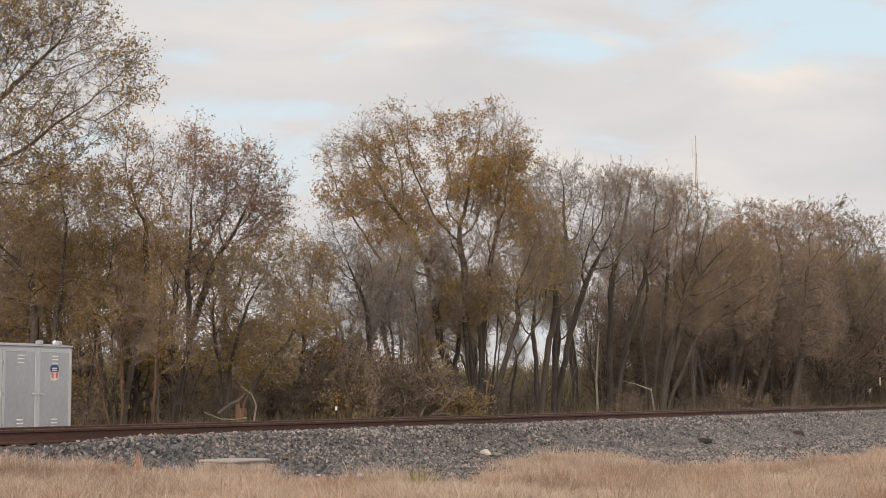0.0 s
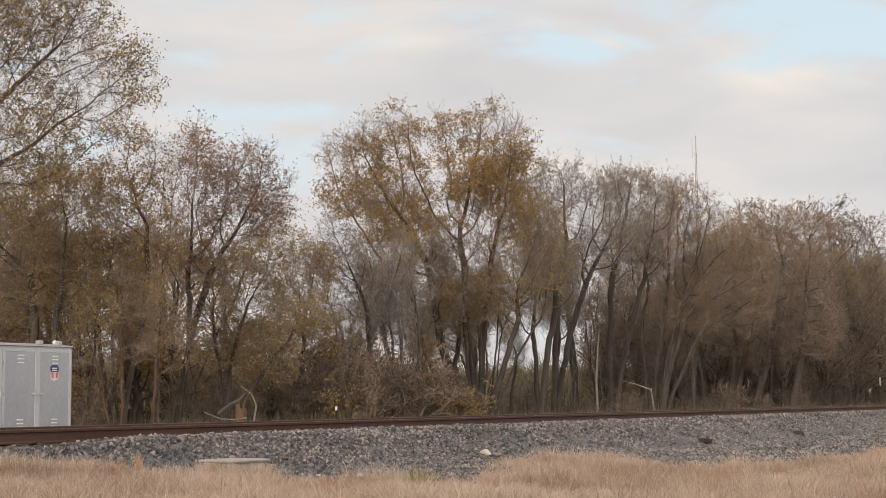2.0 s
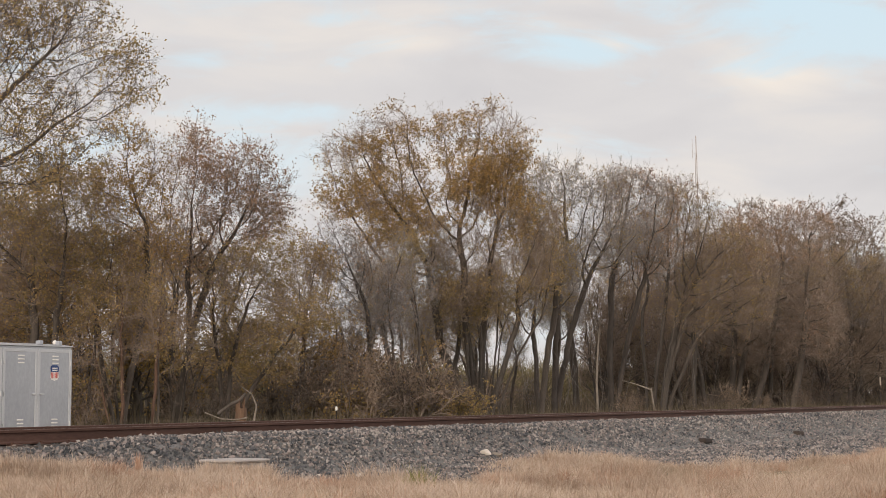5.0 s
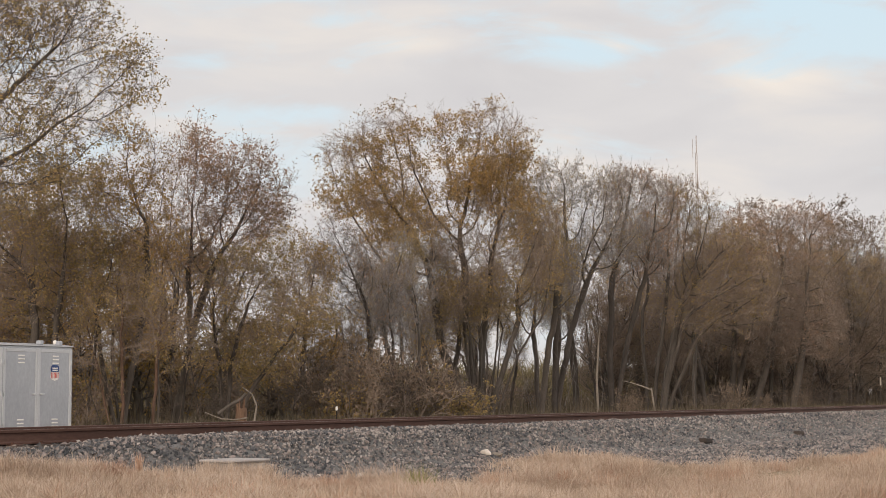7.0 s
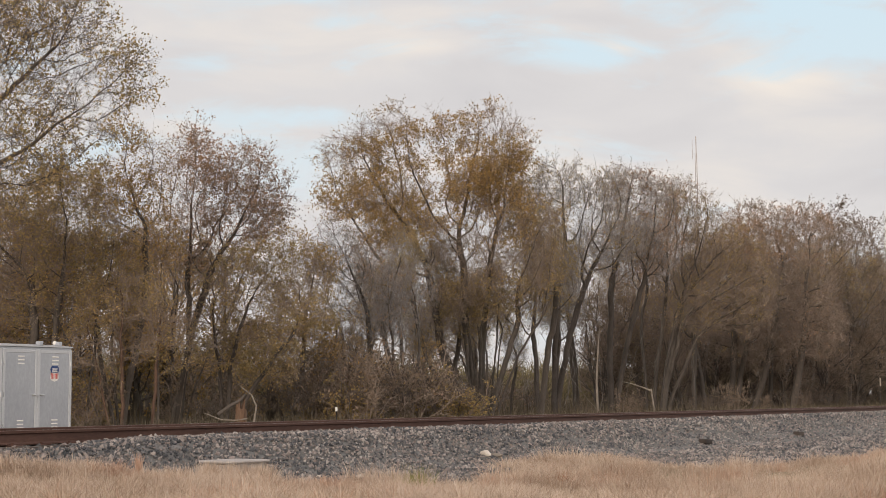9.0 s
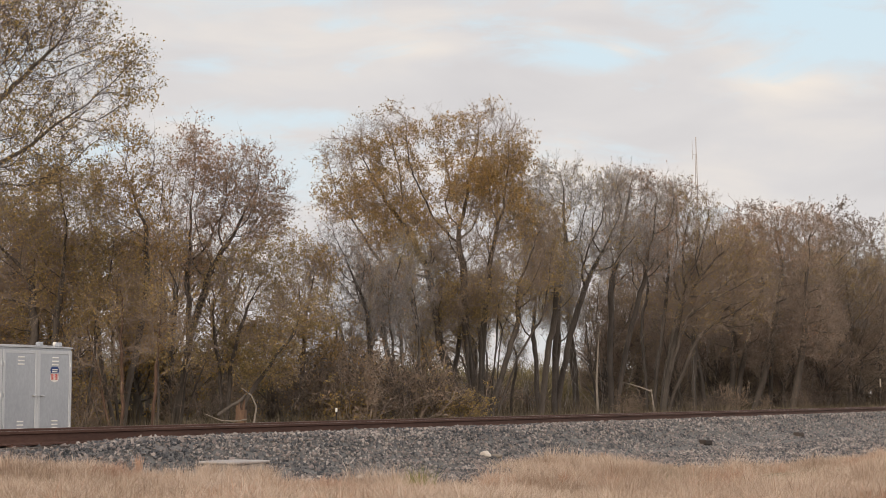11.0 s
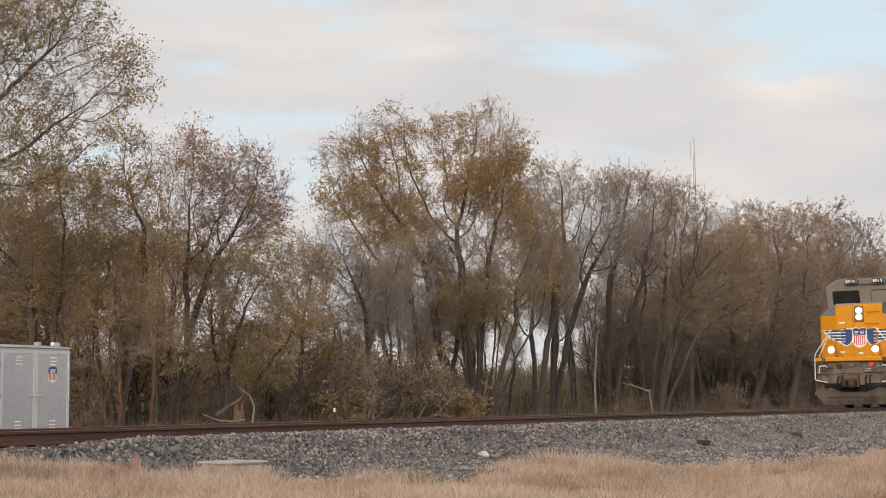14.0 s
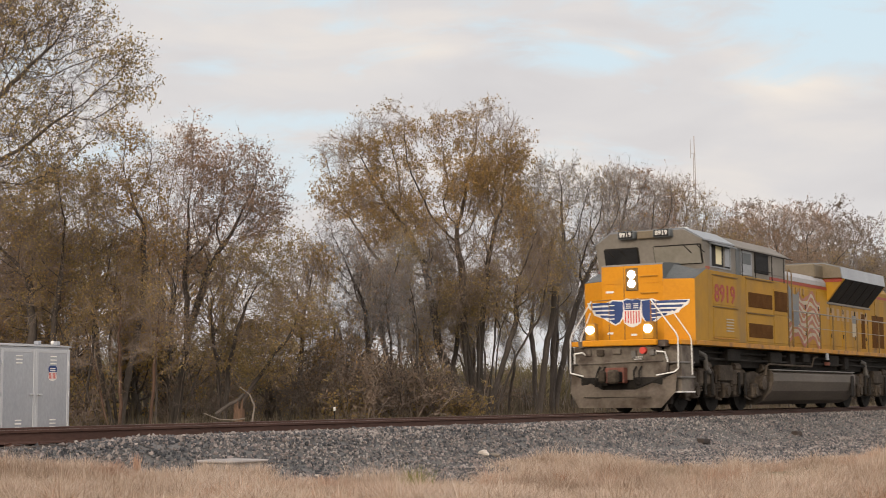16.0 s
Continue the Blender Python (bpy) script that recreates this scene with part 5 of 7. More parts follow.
def loco_nose(loco):
    bm = bmesh.new()
    plan = [(NOSE, -FOLD), (NOSE, FOLD), (NOSE_CORNER, HALF), (2.75, HALF), (2.75, -HALF), (NOSE_CORNER, -HALF)]
    prism(bm, plan, "z", 1.78, 3.3)
    for v in bm.verts:
        if v.co.z > 3 and v.co.x > 2.5:
            v.co.z = 3.62
    # side faces get the darker yellow, so front-lit contrast sits in the colour
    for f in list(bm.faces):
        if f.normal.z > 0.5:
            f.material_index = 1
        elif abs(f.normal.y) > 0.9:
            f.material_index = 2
    nose = part("nose", bm, [YELLOW, GREY_DARK, YELLOW_WORN_SHADED], loco, "clean yellow nose, its front coloured brighter-lit than its sides")
    bm = bmesh.new()
    prism(bm, [(NOSE - 0.012, 3.22), (NOSE - 0.012, 3.66), (NOSE + 0.05, 3.71), (2.76, 3.78), (2.76, 3.22)], "y", -FOLD, FOLD)
    for f in bm.faces:
        if f.normal.z > 0.5:
            f.material_index = 1
        elif abs(f.normal.y) > 0.9:
            f.material_index = 2
    part("nose_hump", bm, [YELLOW, GREY, GREY_DARK], nose)
    for s in (-1, 1):
        bm = bmesh.new()
        top = [(NOSE + 0.10, FOLD + 0.004, 3.30), (NOSE_CORNER + 0.02, HALF - 0.02, 3.31), (2.55, HALF - 0.02, 3.52), (2.25, FOLD + 0.004, 3.70)]
        va = [bm.verts.new((x, s * y, z + 0.012)) for x, y, z in top]
        vb = [bm.verts.new((x, s * y, 3.22)) for x, y, z in top]
        fs = [bm.faces.new(va), bm.faces.new(vb[::-1])] + [bm.faces.new((va[i], vb[i], vb[(i + 1) % 4], va[(i + 1) % 4])) for i in range(4)]
        bmesh.ops.recalc_face_normals(bm, faces=fs)
        part("antiglare_plate", bm, GREY_DARK, nose, "dark antiglare shoulder")
    # front door: outline seams, hinges, grab bars
    bm = bmesh.new()
    box(bm, NOSE - 0.014, NOSE, 0.215, 0.23, 1.8, 3.66)
    box(bm, NOSE - 0.014, NOSE, -0.66, -0.645, 1.8, 2.75)
    box(bm, NOSE - 0.014, NOSE, 0.64, 0.655, 1.8, 2.78)
    part("door_seam", bm, SEAM, nose)
    for z0 in (3.38, 2.96):
        bm = bmesh.new()
        pipe(bm, [(NOSE - 0.02, -0.24, z0), (NOSE - 0.07, -0.27, z0), (NOSE - 0.07, -0.68, z0), (NOSE - 0.02, -0.71, z0)], 0.014)
        part("grab_iron", bm, YELLOW_SILL, nose)
    for y0, z0, w in ((0.62, 3.02, 0.22), (0.62, 1.98, 0.16), (-0.03, 1.93, 0.16)):
        part("notice_plate", boxed(NOSE - 0.012, NOSE - 0.004, y0 - w / 2, y0 + w / 2, z0 - 0.025, z0 + 0.025), WHITE, nose)
    # headlights
    lampbox = part("headlight_housing", boxed(NOSE - 0.03, NOSE + 0.02, -0.17, 0.17, 3.03, 3.60, 0.015), SEAM, nose)
    for z0 in (3.44, 3.21):
        bm = bmesh.new()
        cyl(bm, (NOSE - 0.055, 0, z0), (NOSE - 0.01, 0, z0), 0.10, 20)
        part("headlight", bm, LAMP, lampbox, "lit round headlamp")
    # winged shield in plain shapes
    wing_white, wing_blue, stripes = [], [], []
    for s in (-1, 1):
        wing_white.append([(s * y, z) for y, z in ((0.22, 2.80), (0.55, 2.82), (0.75, 2.75), (1.42, 2.79), (1.37, 2.66), (1.22, 2.55), (1.16, 2.46), (0.98, 2.40), (0.80, 2.36), (0.66, 2.26), (0.48, 2.17), (0.36, 2.22), (0.22, 2.4))])
        wing_blue.append([(s * y, z) for y, z in ((0.26, 2.77), (0.55, 2.79), (0.64, 2.73), (0.64, 2.31), (0.48, 2.21), (0.36, 2.26), (0.26, 2.42))])
        for z0, far in ((2.755, 1.38), (2.645, 1.28), (2.54, 1.13), (2.435, 0.93)):
            wing_blue.append([(s * 0.645, z0), (s * far, z0 + 0.012), (s * (far - 0.05), z0 - 0.05), (s * 0.645, z0 - 0.062)])
        for z0 in (2.68, 2.56, 2.44, 2.34):
            stripes.append([(s * 0.50, z0 - 0.012), (s * 0.645, z0 - 0.012), (s * 0.645, z0 + 0.016), (s * 0.50, z0 + 0.016)])
    for wing in wing_white:
        nose_paint("wing_emblem", [wing], WHITE, nose, 0.004)
    for feather in wing_blue:
        nose_paint("wing_feather", [feather], BLUE, nose, 0.008)
    for stripe in stripes:
        nose_paint("wing_stripe", [stripe], WHITE, nose, 0.012)
    shield = [(y * 0.8, z) for y, z in ((-0.30, 2.78), (-0.17, 2.82), (0, 2.79), (0.17, 2.82), (0.30, 2.78), (0.27, 2.62), (0.31, 2.42), (0.25, 2.24), (0.12, 2.17), (0, 2.14), (-0.12, 2.17), (-0.25, 2.24), (-0.31, 2.42), (-0.27, 2.62))]
    nose_paint("shield_emblem_border", [[(y * 1.12, 2.48 + (z - 2.48) * 1.08) for y, z in shield]], WHITE, nose, 0.016)
    nose_paint("shield_emblem_field", [shield], WHITE, nose, 0.020)
    nose_paint("shield_emblem_chief", [[(-0.24, 2.78), (-0.136, 2.82), (0, 2.79), (0.136, 2.82), (0.24, 2.78), (0.212, 2.60), (0.216, 2.55), (-0.216, 2.55), (-0.212, 2.60)]], BLUE, nose, 0.024)
    nose_paint("shield_emblem_bar", [[(y - 0.07, z), (y + 0.07, z), (y + 0.07, z + 0.022), (y - 0.07, z + 0.022)] for y in (-0.1, 0.1) for z in (2.59, 2.64, 2.69)], WHITE, nose, 0.028)
    nose_paint("shield_emblem_stripe", [[(y - 0.017, 2.53), (y + 0.017, 2.53), (y + 0.017, 2.20 + abs(y) * 0.2), (y - 0.017, 2.20 + abs(y) * 0.2)] for y in (-0.185, -0.111, -0.037, 0.037, 0.111, 0.185)], RED, nose, 0.024)


def loco_front(loco):
    """Platform, pilot plate, plough, coupler, hoses and the white front handrails."""
    deck = part("front_platform", boxed(0.84, 1.96, -1.18, 1.18, 1.60, 1.76, 0.01), PILOT, loco)
    part("anticlimber", boxed(0.70, 0.84, -1.0, 1.0, 1.63, 1.78, 0.02), YELLOW, deck, "bright yellow front sill")
    for s in (-1, 1):
        part("corner_sill", side_box(s, 1.05, 1.94, 1.0, 1.5, 1.65, 1.77, 0.01), YELLOW, deck)
    bm = bmesh.new()
    prism(bm, [(-1.15, 0.80), (-1.2, 1.25), (-0.98, 1.62), (0.98, 1.62), (1.2, 1.25), (1.15, 0.80)], "x", 0.86, 1.0)
    pilot = part("pilot_plate", bm, PILOT, loco, "dusty grey front plate")
    bm = bmesh.new()
    edge = lambda y: 0.56 + 0.40 * max(0.0, abs(y) - 0.45) / 0.97
    ys = (-1.42, -1.1, -0.8, -0.45, 0.0, 0.45, 0.8, 1.1, 1.42)
    rows = [[bm.verts.new((0.70 + 0.26 * max(0, abs(y) - 0.45), y, edge(y))) for y in ys],
            [bm.verts.new((0.60 + 0.26 * max(0, abs(y) - 0.45), y, 0.50)) for y in ys],
            [bm.verts.new((0.50 + 0.20 * max(0, abs(y) - 0.45), y * 0.78, 0.12)) for y in ys]]
    for r0, r1 in zip(rows[:-1], rows[1:]):
        for i in range(len(ys) - 1):
            bm.faces.new((r0[i], r1[i], r1[i + 1], r0[i + 1]))
    bmesh.ops.solidify(bm, geom=list(bm.faces), thickness=0.03)
    bmesh.ops.recalc_face_normals(bm, faces=list(bm.faces))
    plow = part("plough", bm, PLOUGH, loco, "dusty steel pilot plough")
    part("plough_back", boxed(0.98, 1.1, -1.25, 1.25, 0.2, 0.9, 0.02), UNDER, plow)
    part("plough_brace", boxed(0.56, 0.59, -0.9, 0.9, 0.36, 0.39), TRUCK, plow)
    for s in (-1, 1):
        bm = bmesh.new()
        pipe(bm, [(0.69, s * 0.46, 0.60), (0.93, s * 1.40, 0.985)], 0.025)
        part("plough_rim", bm, UNDER, plow)
        # solid dark box in place of the shaded gap under the lip
        part("plough_opening_shade", side_box(s, 0.80, 0.86, 0.35, 1.1, 0.66, 0.86, 0.03), UNDER, plow)
    # ridge along the pilot, brackets and small gear
    bm = bmesh.new()
    pipe(bm, [(0.80, 1.1, 1.20), (0.80, -1.12, 1.26)], 0.02)
    part("cut_lever", bm, PILOT, pilot)
    for y0, z0, w, h, m in ((-0.36, 1.42, 0.12, 0.18, STEEL), (0.55, 1.47, 0.18, 0.16, TRUCK), (0.88, 1.47, 0.14, 0.14, PILOT), (0.1, 1.5, 0.22, 0.12, PILOT), (-0.85, 1.46, 0.12, 0.14, STEEL), (-0.47, 1.3, 0.22, 0.02, WHITE), (-0.47, 1.35, 0.22, 0.02, WHITE)):
        part("bracket", boxed(0.78, 0.86, y0 - w / 2, y0 + w / 2, z0 - h / 2, z0 + h / 2, 0.008), m, pilot)
    bm = bmesh.new()
    cyl(bm, (0.74, -0.62, 1.51), (0.86, -0.62, 1.51), 0.085, 14)
    part("hose_cover", bm, RED, pilot, "round red cover")
    # coupler
    cou = part("coupler", boxed(0.30, 1.0, -0.13, 0.13, 0.74, 1.0, 0.03), UNDER, loco)
    bm = bmesh.new()
    box(bm, 0.05, 0.34, -0.2, 0.02, 0.70, 1.04, 0.05)
    box(bm, 0.0, 0.22, 0.08, 0.24, 0.72, 1.02, 0.05)
    part("knuckle", bm, TRUCK, cou)
    part("draft_box", boxed(0.62, 0.86, -0.16, 0.34, 0.72, 1.1, 0.02), RUST_RED, cou, "rust-red draft gear box")
    for s in (-1, 1):
        for k in range(2):
            y0 = s * (0.42 + 0.14 * k)
            bm = bmesh.new()
            pipe(bm, [(0.80, y0, 1.12), (0.66, y0, 1.0), (0.60, y0 + s * 0.03, 0.80), (0.66, y0 + s * 0.06, 0.64)], 0.025)
            part("air_hose", bm, UNDER, pilot)
    for s in (-1, 1):
        # ditch light
        hous = part("ditch_light_housing", boxed(0.74, 0.92, s * 0.78 - 0.14, s * 0.78 + 0.14, 1.78, 2.21, 0.015), YELLOW_SILL, deck)
        bm = bmesh.new()
        cyl(bm, (0.70, s * 0.78, 2.04), (0.76, s * 0.78, 2.04), 0.105, 20)
        part("ditch_light", bm, LAMP, hous, "lit round ditch light")
        # stepwell
        well = part("stepwell", side_box(s, 1.15, 1.9, 0.98, 1.46, 0.52, 1.64, 0.01), PILOT, loco)
        for z0 in (0.50, 0.86, 1.22):
            part("step", side_box(s, 1.0, 1.9, 0.96, 1.5, z0 - 0.02, z0 + 0.02, 0.005), STEEL if z0 > 0.6 else WHITE, well)
        # white handrails
        bm = bmesh.new()
        pipe(bm, [(0.86, s * 0.80, 2.76), (0.95, s * 1.42, 1.92), (0.97, s * 1.46, 1.80), (0.95, s * 1.46, 1.06), (0.85, s * 1.40, 0.98), (0.72, s * 0.98, 0.90)], 0.017)
        part("handrail", bm, WHITE, loco, "white-painted front handrail")
        bm = bmesh.new()
        pipe(bm, [(1.42, s * 1.12, 2.50), (1.62, s * 1.50, 1.86), (1.64, s * 1.52, 1.74), (1.66, s * 1.52, 0.92)], 0.016)
        part("handrail", bm, WHITE, loco)
        bm = bmesh.new()
        pipe(bm, [(0.80, s * 0.95, 1.42), (0.72, s * 1.0, 1.48), (0.72, s * 1.22, 1.46), (0.80, s * 1.26, 1.22)], 0.018)
        part("grab_iron", bm, WHITE, pilot)
        bm = bmesh.new()
        pipe(bm, [(0.88, s * 0.80, 2.76), (0.88, s * 0.80, 1.76)], 0.017)
        pipe(bm, [(0.86, s * 0.80, 2.76), (0.86, s * 0.25, 2.78)], 0.014)
        part("platform_post", bm, YELLOW_SILL, deck)


def loco_cab(loco):
    bm = bmesh.new()
    prism(bm, [(-1.485, 3.56), (1.485, 3.56), (1.485, 4.335), (1.02, 4.60), (-1.02, 4.60), (-1.485, 4.335)], "x", 2.74, 8.58)
    for v in bm.verts:
        if v.co.x < 3:
            v.co.x -= 0.28 * (v.co.z - 3.56)
    cab = part("cab", bm, GREY, loco, "dusty grey cab upper body")
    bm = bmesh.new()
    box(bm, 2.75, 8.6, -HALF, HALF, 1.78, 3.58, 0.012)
    lower = part("cab_lower_body", bm, YELLOW_WORN_SHADED, loco, "dusty yellow panelled side with shade in its colour")
    # roof skin overhanging, with drip edges; front piece paler to imitate sky glare
    for x0, x1, dz, m, label in ((2.50, 4.62, 0.0, GREY_ROOF, "cab roof front, pale grey with sky glare in its colour"), (4.62, 8.7, -0.03, GREY, "dusty grey rear cab roof")):
        bm = bmesh.new()
        prism(bm, [(y, z + dz) for y, z in ((-1.53, 4.315), (-1.03, 4.605), (1.03, 4.605), (1.53, 4.315), (1.53, 4.355), (1.02, 4.655), (-1.02, 4.655), (-1.53, 4.355))], "x", x0, x1)
        part("cab_roof", bm, m, cab, label)
    part("roof_vent", boxed(2.9, 3.1, -0.9, -0.7, 4.65, 4.71, 0.01), WHITE, cab)
    # brow and number boards
    part("brow", boxed(2.38, 2.72, -0.24, 0.24, 4.42, 4.625, 0.02), TAN, cab)
    for s in (-1, 1):
        nb = part("number_board", boxed(2.26, 2.7, s * 0.50 - 0.235, s * 0.50 + 0.235, 4.425, 4.63, 0.025), GREY_DARK, cab)
        face = part("number_face", boxed(2.25, 2.262, s * 0.50 - 0.195, s * 0.50 + 0.195, 4.445, 4.61), BLACK, nb)
        for i, ch in enumerate("8919"):
            lettering("numeral", ch, 0.118, WHITE, Matrix.Translation((2.246, s * 0.50 - 0.087 * (i - 1.5), 4.528)) @ Euler((radians(90), 0, radians(-90))).to_matrix().to_4x4(), face, "", 1.0)
        # windscreen panes with rubber surround
        frame_at = Matrix.Translation((2.60, s * 0.80, 3.97)) @ Euler((0, radians(-15.6), 0)).to_matrix().to_4x4()
        surround = part("windscreen_surround", boxed(-0.035, 0.05, -0.655 if s < 0 else -0.52, 0.655 if s < 0 else 0.46, -0.25, 0.265, 0.03), UNDER, cab)
        surround.matrix_basis = frame_at
        # near pane is opaque tan: the sky's reflection is in its colour
        pane = part("windscreen", boxed(-0.042, -0.028, -0.63 if s < 0 else -0.50, 0.63 if s < 0 else 0.44, -0.228, 0.24, 0.004), BLACK if s > 0 else TAN_GLASS, surround, "dusty windscreen with the pale sky's reflection painted in tan" if s < 0 else "dark windscreen")
        for k in (0.1, 0.45):
            bm = bmesh.new()
            cyl(bm, (-0.06, s * k - 0.1, 0.27), (-0.06, s * k - 0.30, 0.04), 0.012, 5)
            part("wiper", bm, UNDER, surround)
        # side windows
        part("side_window_frame", side_box(s, 3.02, 4.42, 1.475, 1.505, 3.66, 4.28, 0.01), GREY_ROOF, cab)
        win = part("side_window", side_box(s, 3.10, 4.34, 1.50, 1.511, 3.70, 4.25), BLACK, cab, "sliding cab side window")
        # warm light in the glass, painted as a cream patch
        part("window_glint", side_box(s, 3.36, 3.74, 1.51, 1.518, 3.76, 4.22, 0.003), WINDOW_GLINT, win, "cream patch painted for the warm light in the glass")
        part("window_mullion", side_box(s, 3.86, 3.94, 1.51, 1.522, 3.70, 4.26), GREY, win)
        part("window_pane", side_box(s, 3.98, 4.30, 1.51, 1.517, 3.74, 4.22), GREY_ROOF, win)
        bm = bmesh.new()
        prism(bm, [(s * 1.48, 4.28), (s * 1.70, 4.20), (s * 1.70, 4.225), (s * 1.48, 4.32)], "x", 2.95, 4.45)
        part("sun_visor", bm, GREY_DARK, cab)
        door = part("cab_door", side_box(s, 5.12, 5.92, 1.48, 1.51, 3.60, 4.25, 0.012), GREY_ROOF, cab)
        part("door_glass", side_box(s, 5.2, 5.84, 1.508, 1.514, 3.90, 4.20, 0.004), GREY_DARK, door)
        # recess beside the door: a flat panel, its shade given by dark colour
        part("door_recess_shade", side_box(s, 4.78, 5.06, 1.475, 1.50, 3.58, 4.28), GREY_DARK, cab)
        part("equipment_screen", side_box(s, 6.14, 7.2, 1.48, 1.505, 3.72, 4.27, 0.01), BLACK, cab)
        part("upper_panel", side_box(s, 7.3, 8.55, 1.48, 1.50, 3.74, 4.26, 0.01), GREY, cab)
        part("panel_stripe", side_box(s, 7.3, 8.58, 1.48, 1.50, 3.60, 3.68), RED_FADED, cab)
        bm = bmesh.new()
        pipe(bm, [(5.0, s * 1.58, 4.26), (8.9, s * 1.58, 4.26)], 0.016)
        for a in (5.02, 5.98, 7.25, 8.2):
            pipe(bm, [(a, s * 1.58, 4.26), (a, s * 1.58, 3.55)], 0.013)
        pipe(bm, [(6.0, s * 1.58, 3.78), (7.25, s * 1.58, 3.78)], 0.012)
        part("cab_handrail", bm, UNDER, cab)
        part("nose_cab_stripe", side_box(s, 2.72, 2.98, 1.48, 1.50, 3.60, 3.67), RED_FADED, cab)
        # lower side: panels, louvres, grilles
        for a0, a1, z0, z1 in ((3.08, 4.74, 2.72, 3.42), (3.08, 4.74, 1.9, 2.62), (5.38, 7.42, 2.62, 3.5), (5.38, 7.42, 1.84, 2.56), (7.46, 8.58, 1.84, 2.6), (7.46, 8.58, 2.64, 3.36)):
            part("side_panel", side_box(s, a0, a1, 1.515, 1.532, z0, z1, 0.006), YELLOW_WORN_SHADED, lower)
        for z0 in (2.66, 3.47, 1.86):
            part("panel_ledge", side_box(s, 3.05, 4.76, 1.52, 1.55, z0 - 0.012, z0 + 0.012), SEAM if z0 > 2 else YELLOW_SILL, lower)
        for z0 in (2.60, 3.53):
            part("panel_ledge", side_box(s, 5.36, 7.44, 1.52, 1.56, z0 - 0.015, z0 + 0.015), SEAM, lower)
        for a0, a1, z0, z1 in ((5.52, 7.32, 2.76, 3.16), (5.52, 7.32, 1.95, 2.33), (7.52, 8.54, 2.74, 3.30)):
            g = part("side_grille", side_box(s, a0, a1, 1.525, 1.538, z0, z1), GRILLE, lower)
            for i in range(5):
                zz = z0 + (i + 0.5) * (z1 - z0) / 5
                part("grille_slat", side_box(s, a0, a1, 1.536, 1.546, zz - 0.01, zz + 0.01), GRILLE, g)
        for i in range(5):
            part("louvre", side_box(s, 3.92, 4.4, 1.53, 1.552, 2.05 + i * 0.075, 2.08 + i * 0.075), PALE_FADED, lower)
        for i, ch in enumerate("8919"):
            m = Matrix.Translation((3.86 - s * 0.36 * (i - 1.5), s * 1.538, 2.99)) @ Euler((radians(90), 0, 0 if s < 0 else radians(180))).to_matrix().to_4x4()
            lettering("numeral", ch, 0.45, RED_FADED, m, lower, "faded red numeral", 1.08)
    return lower


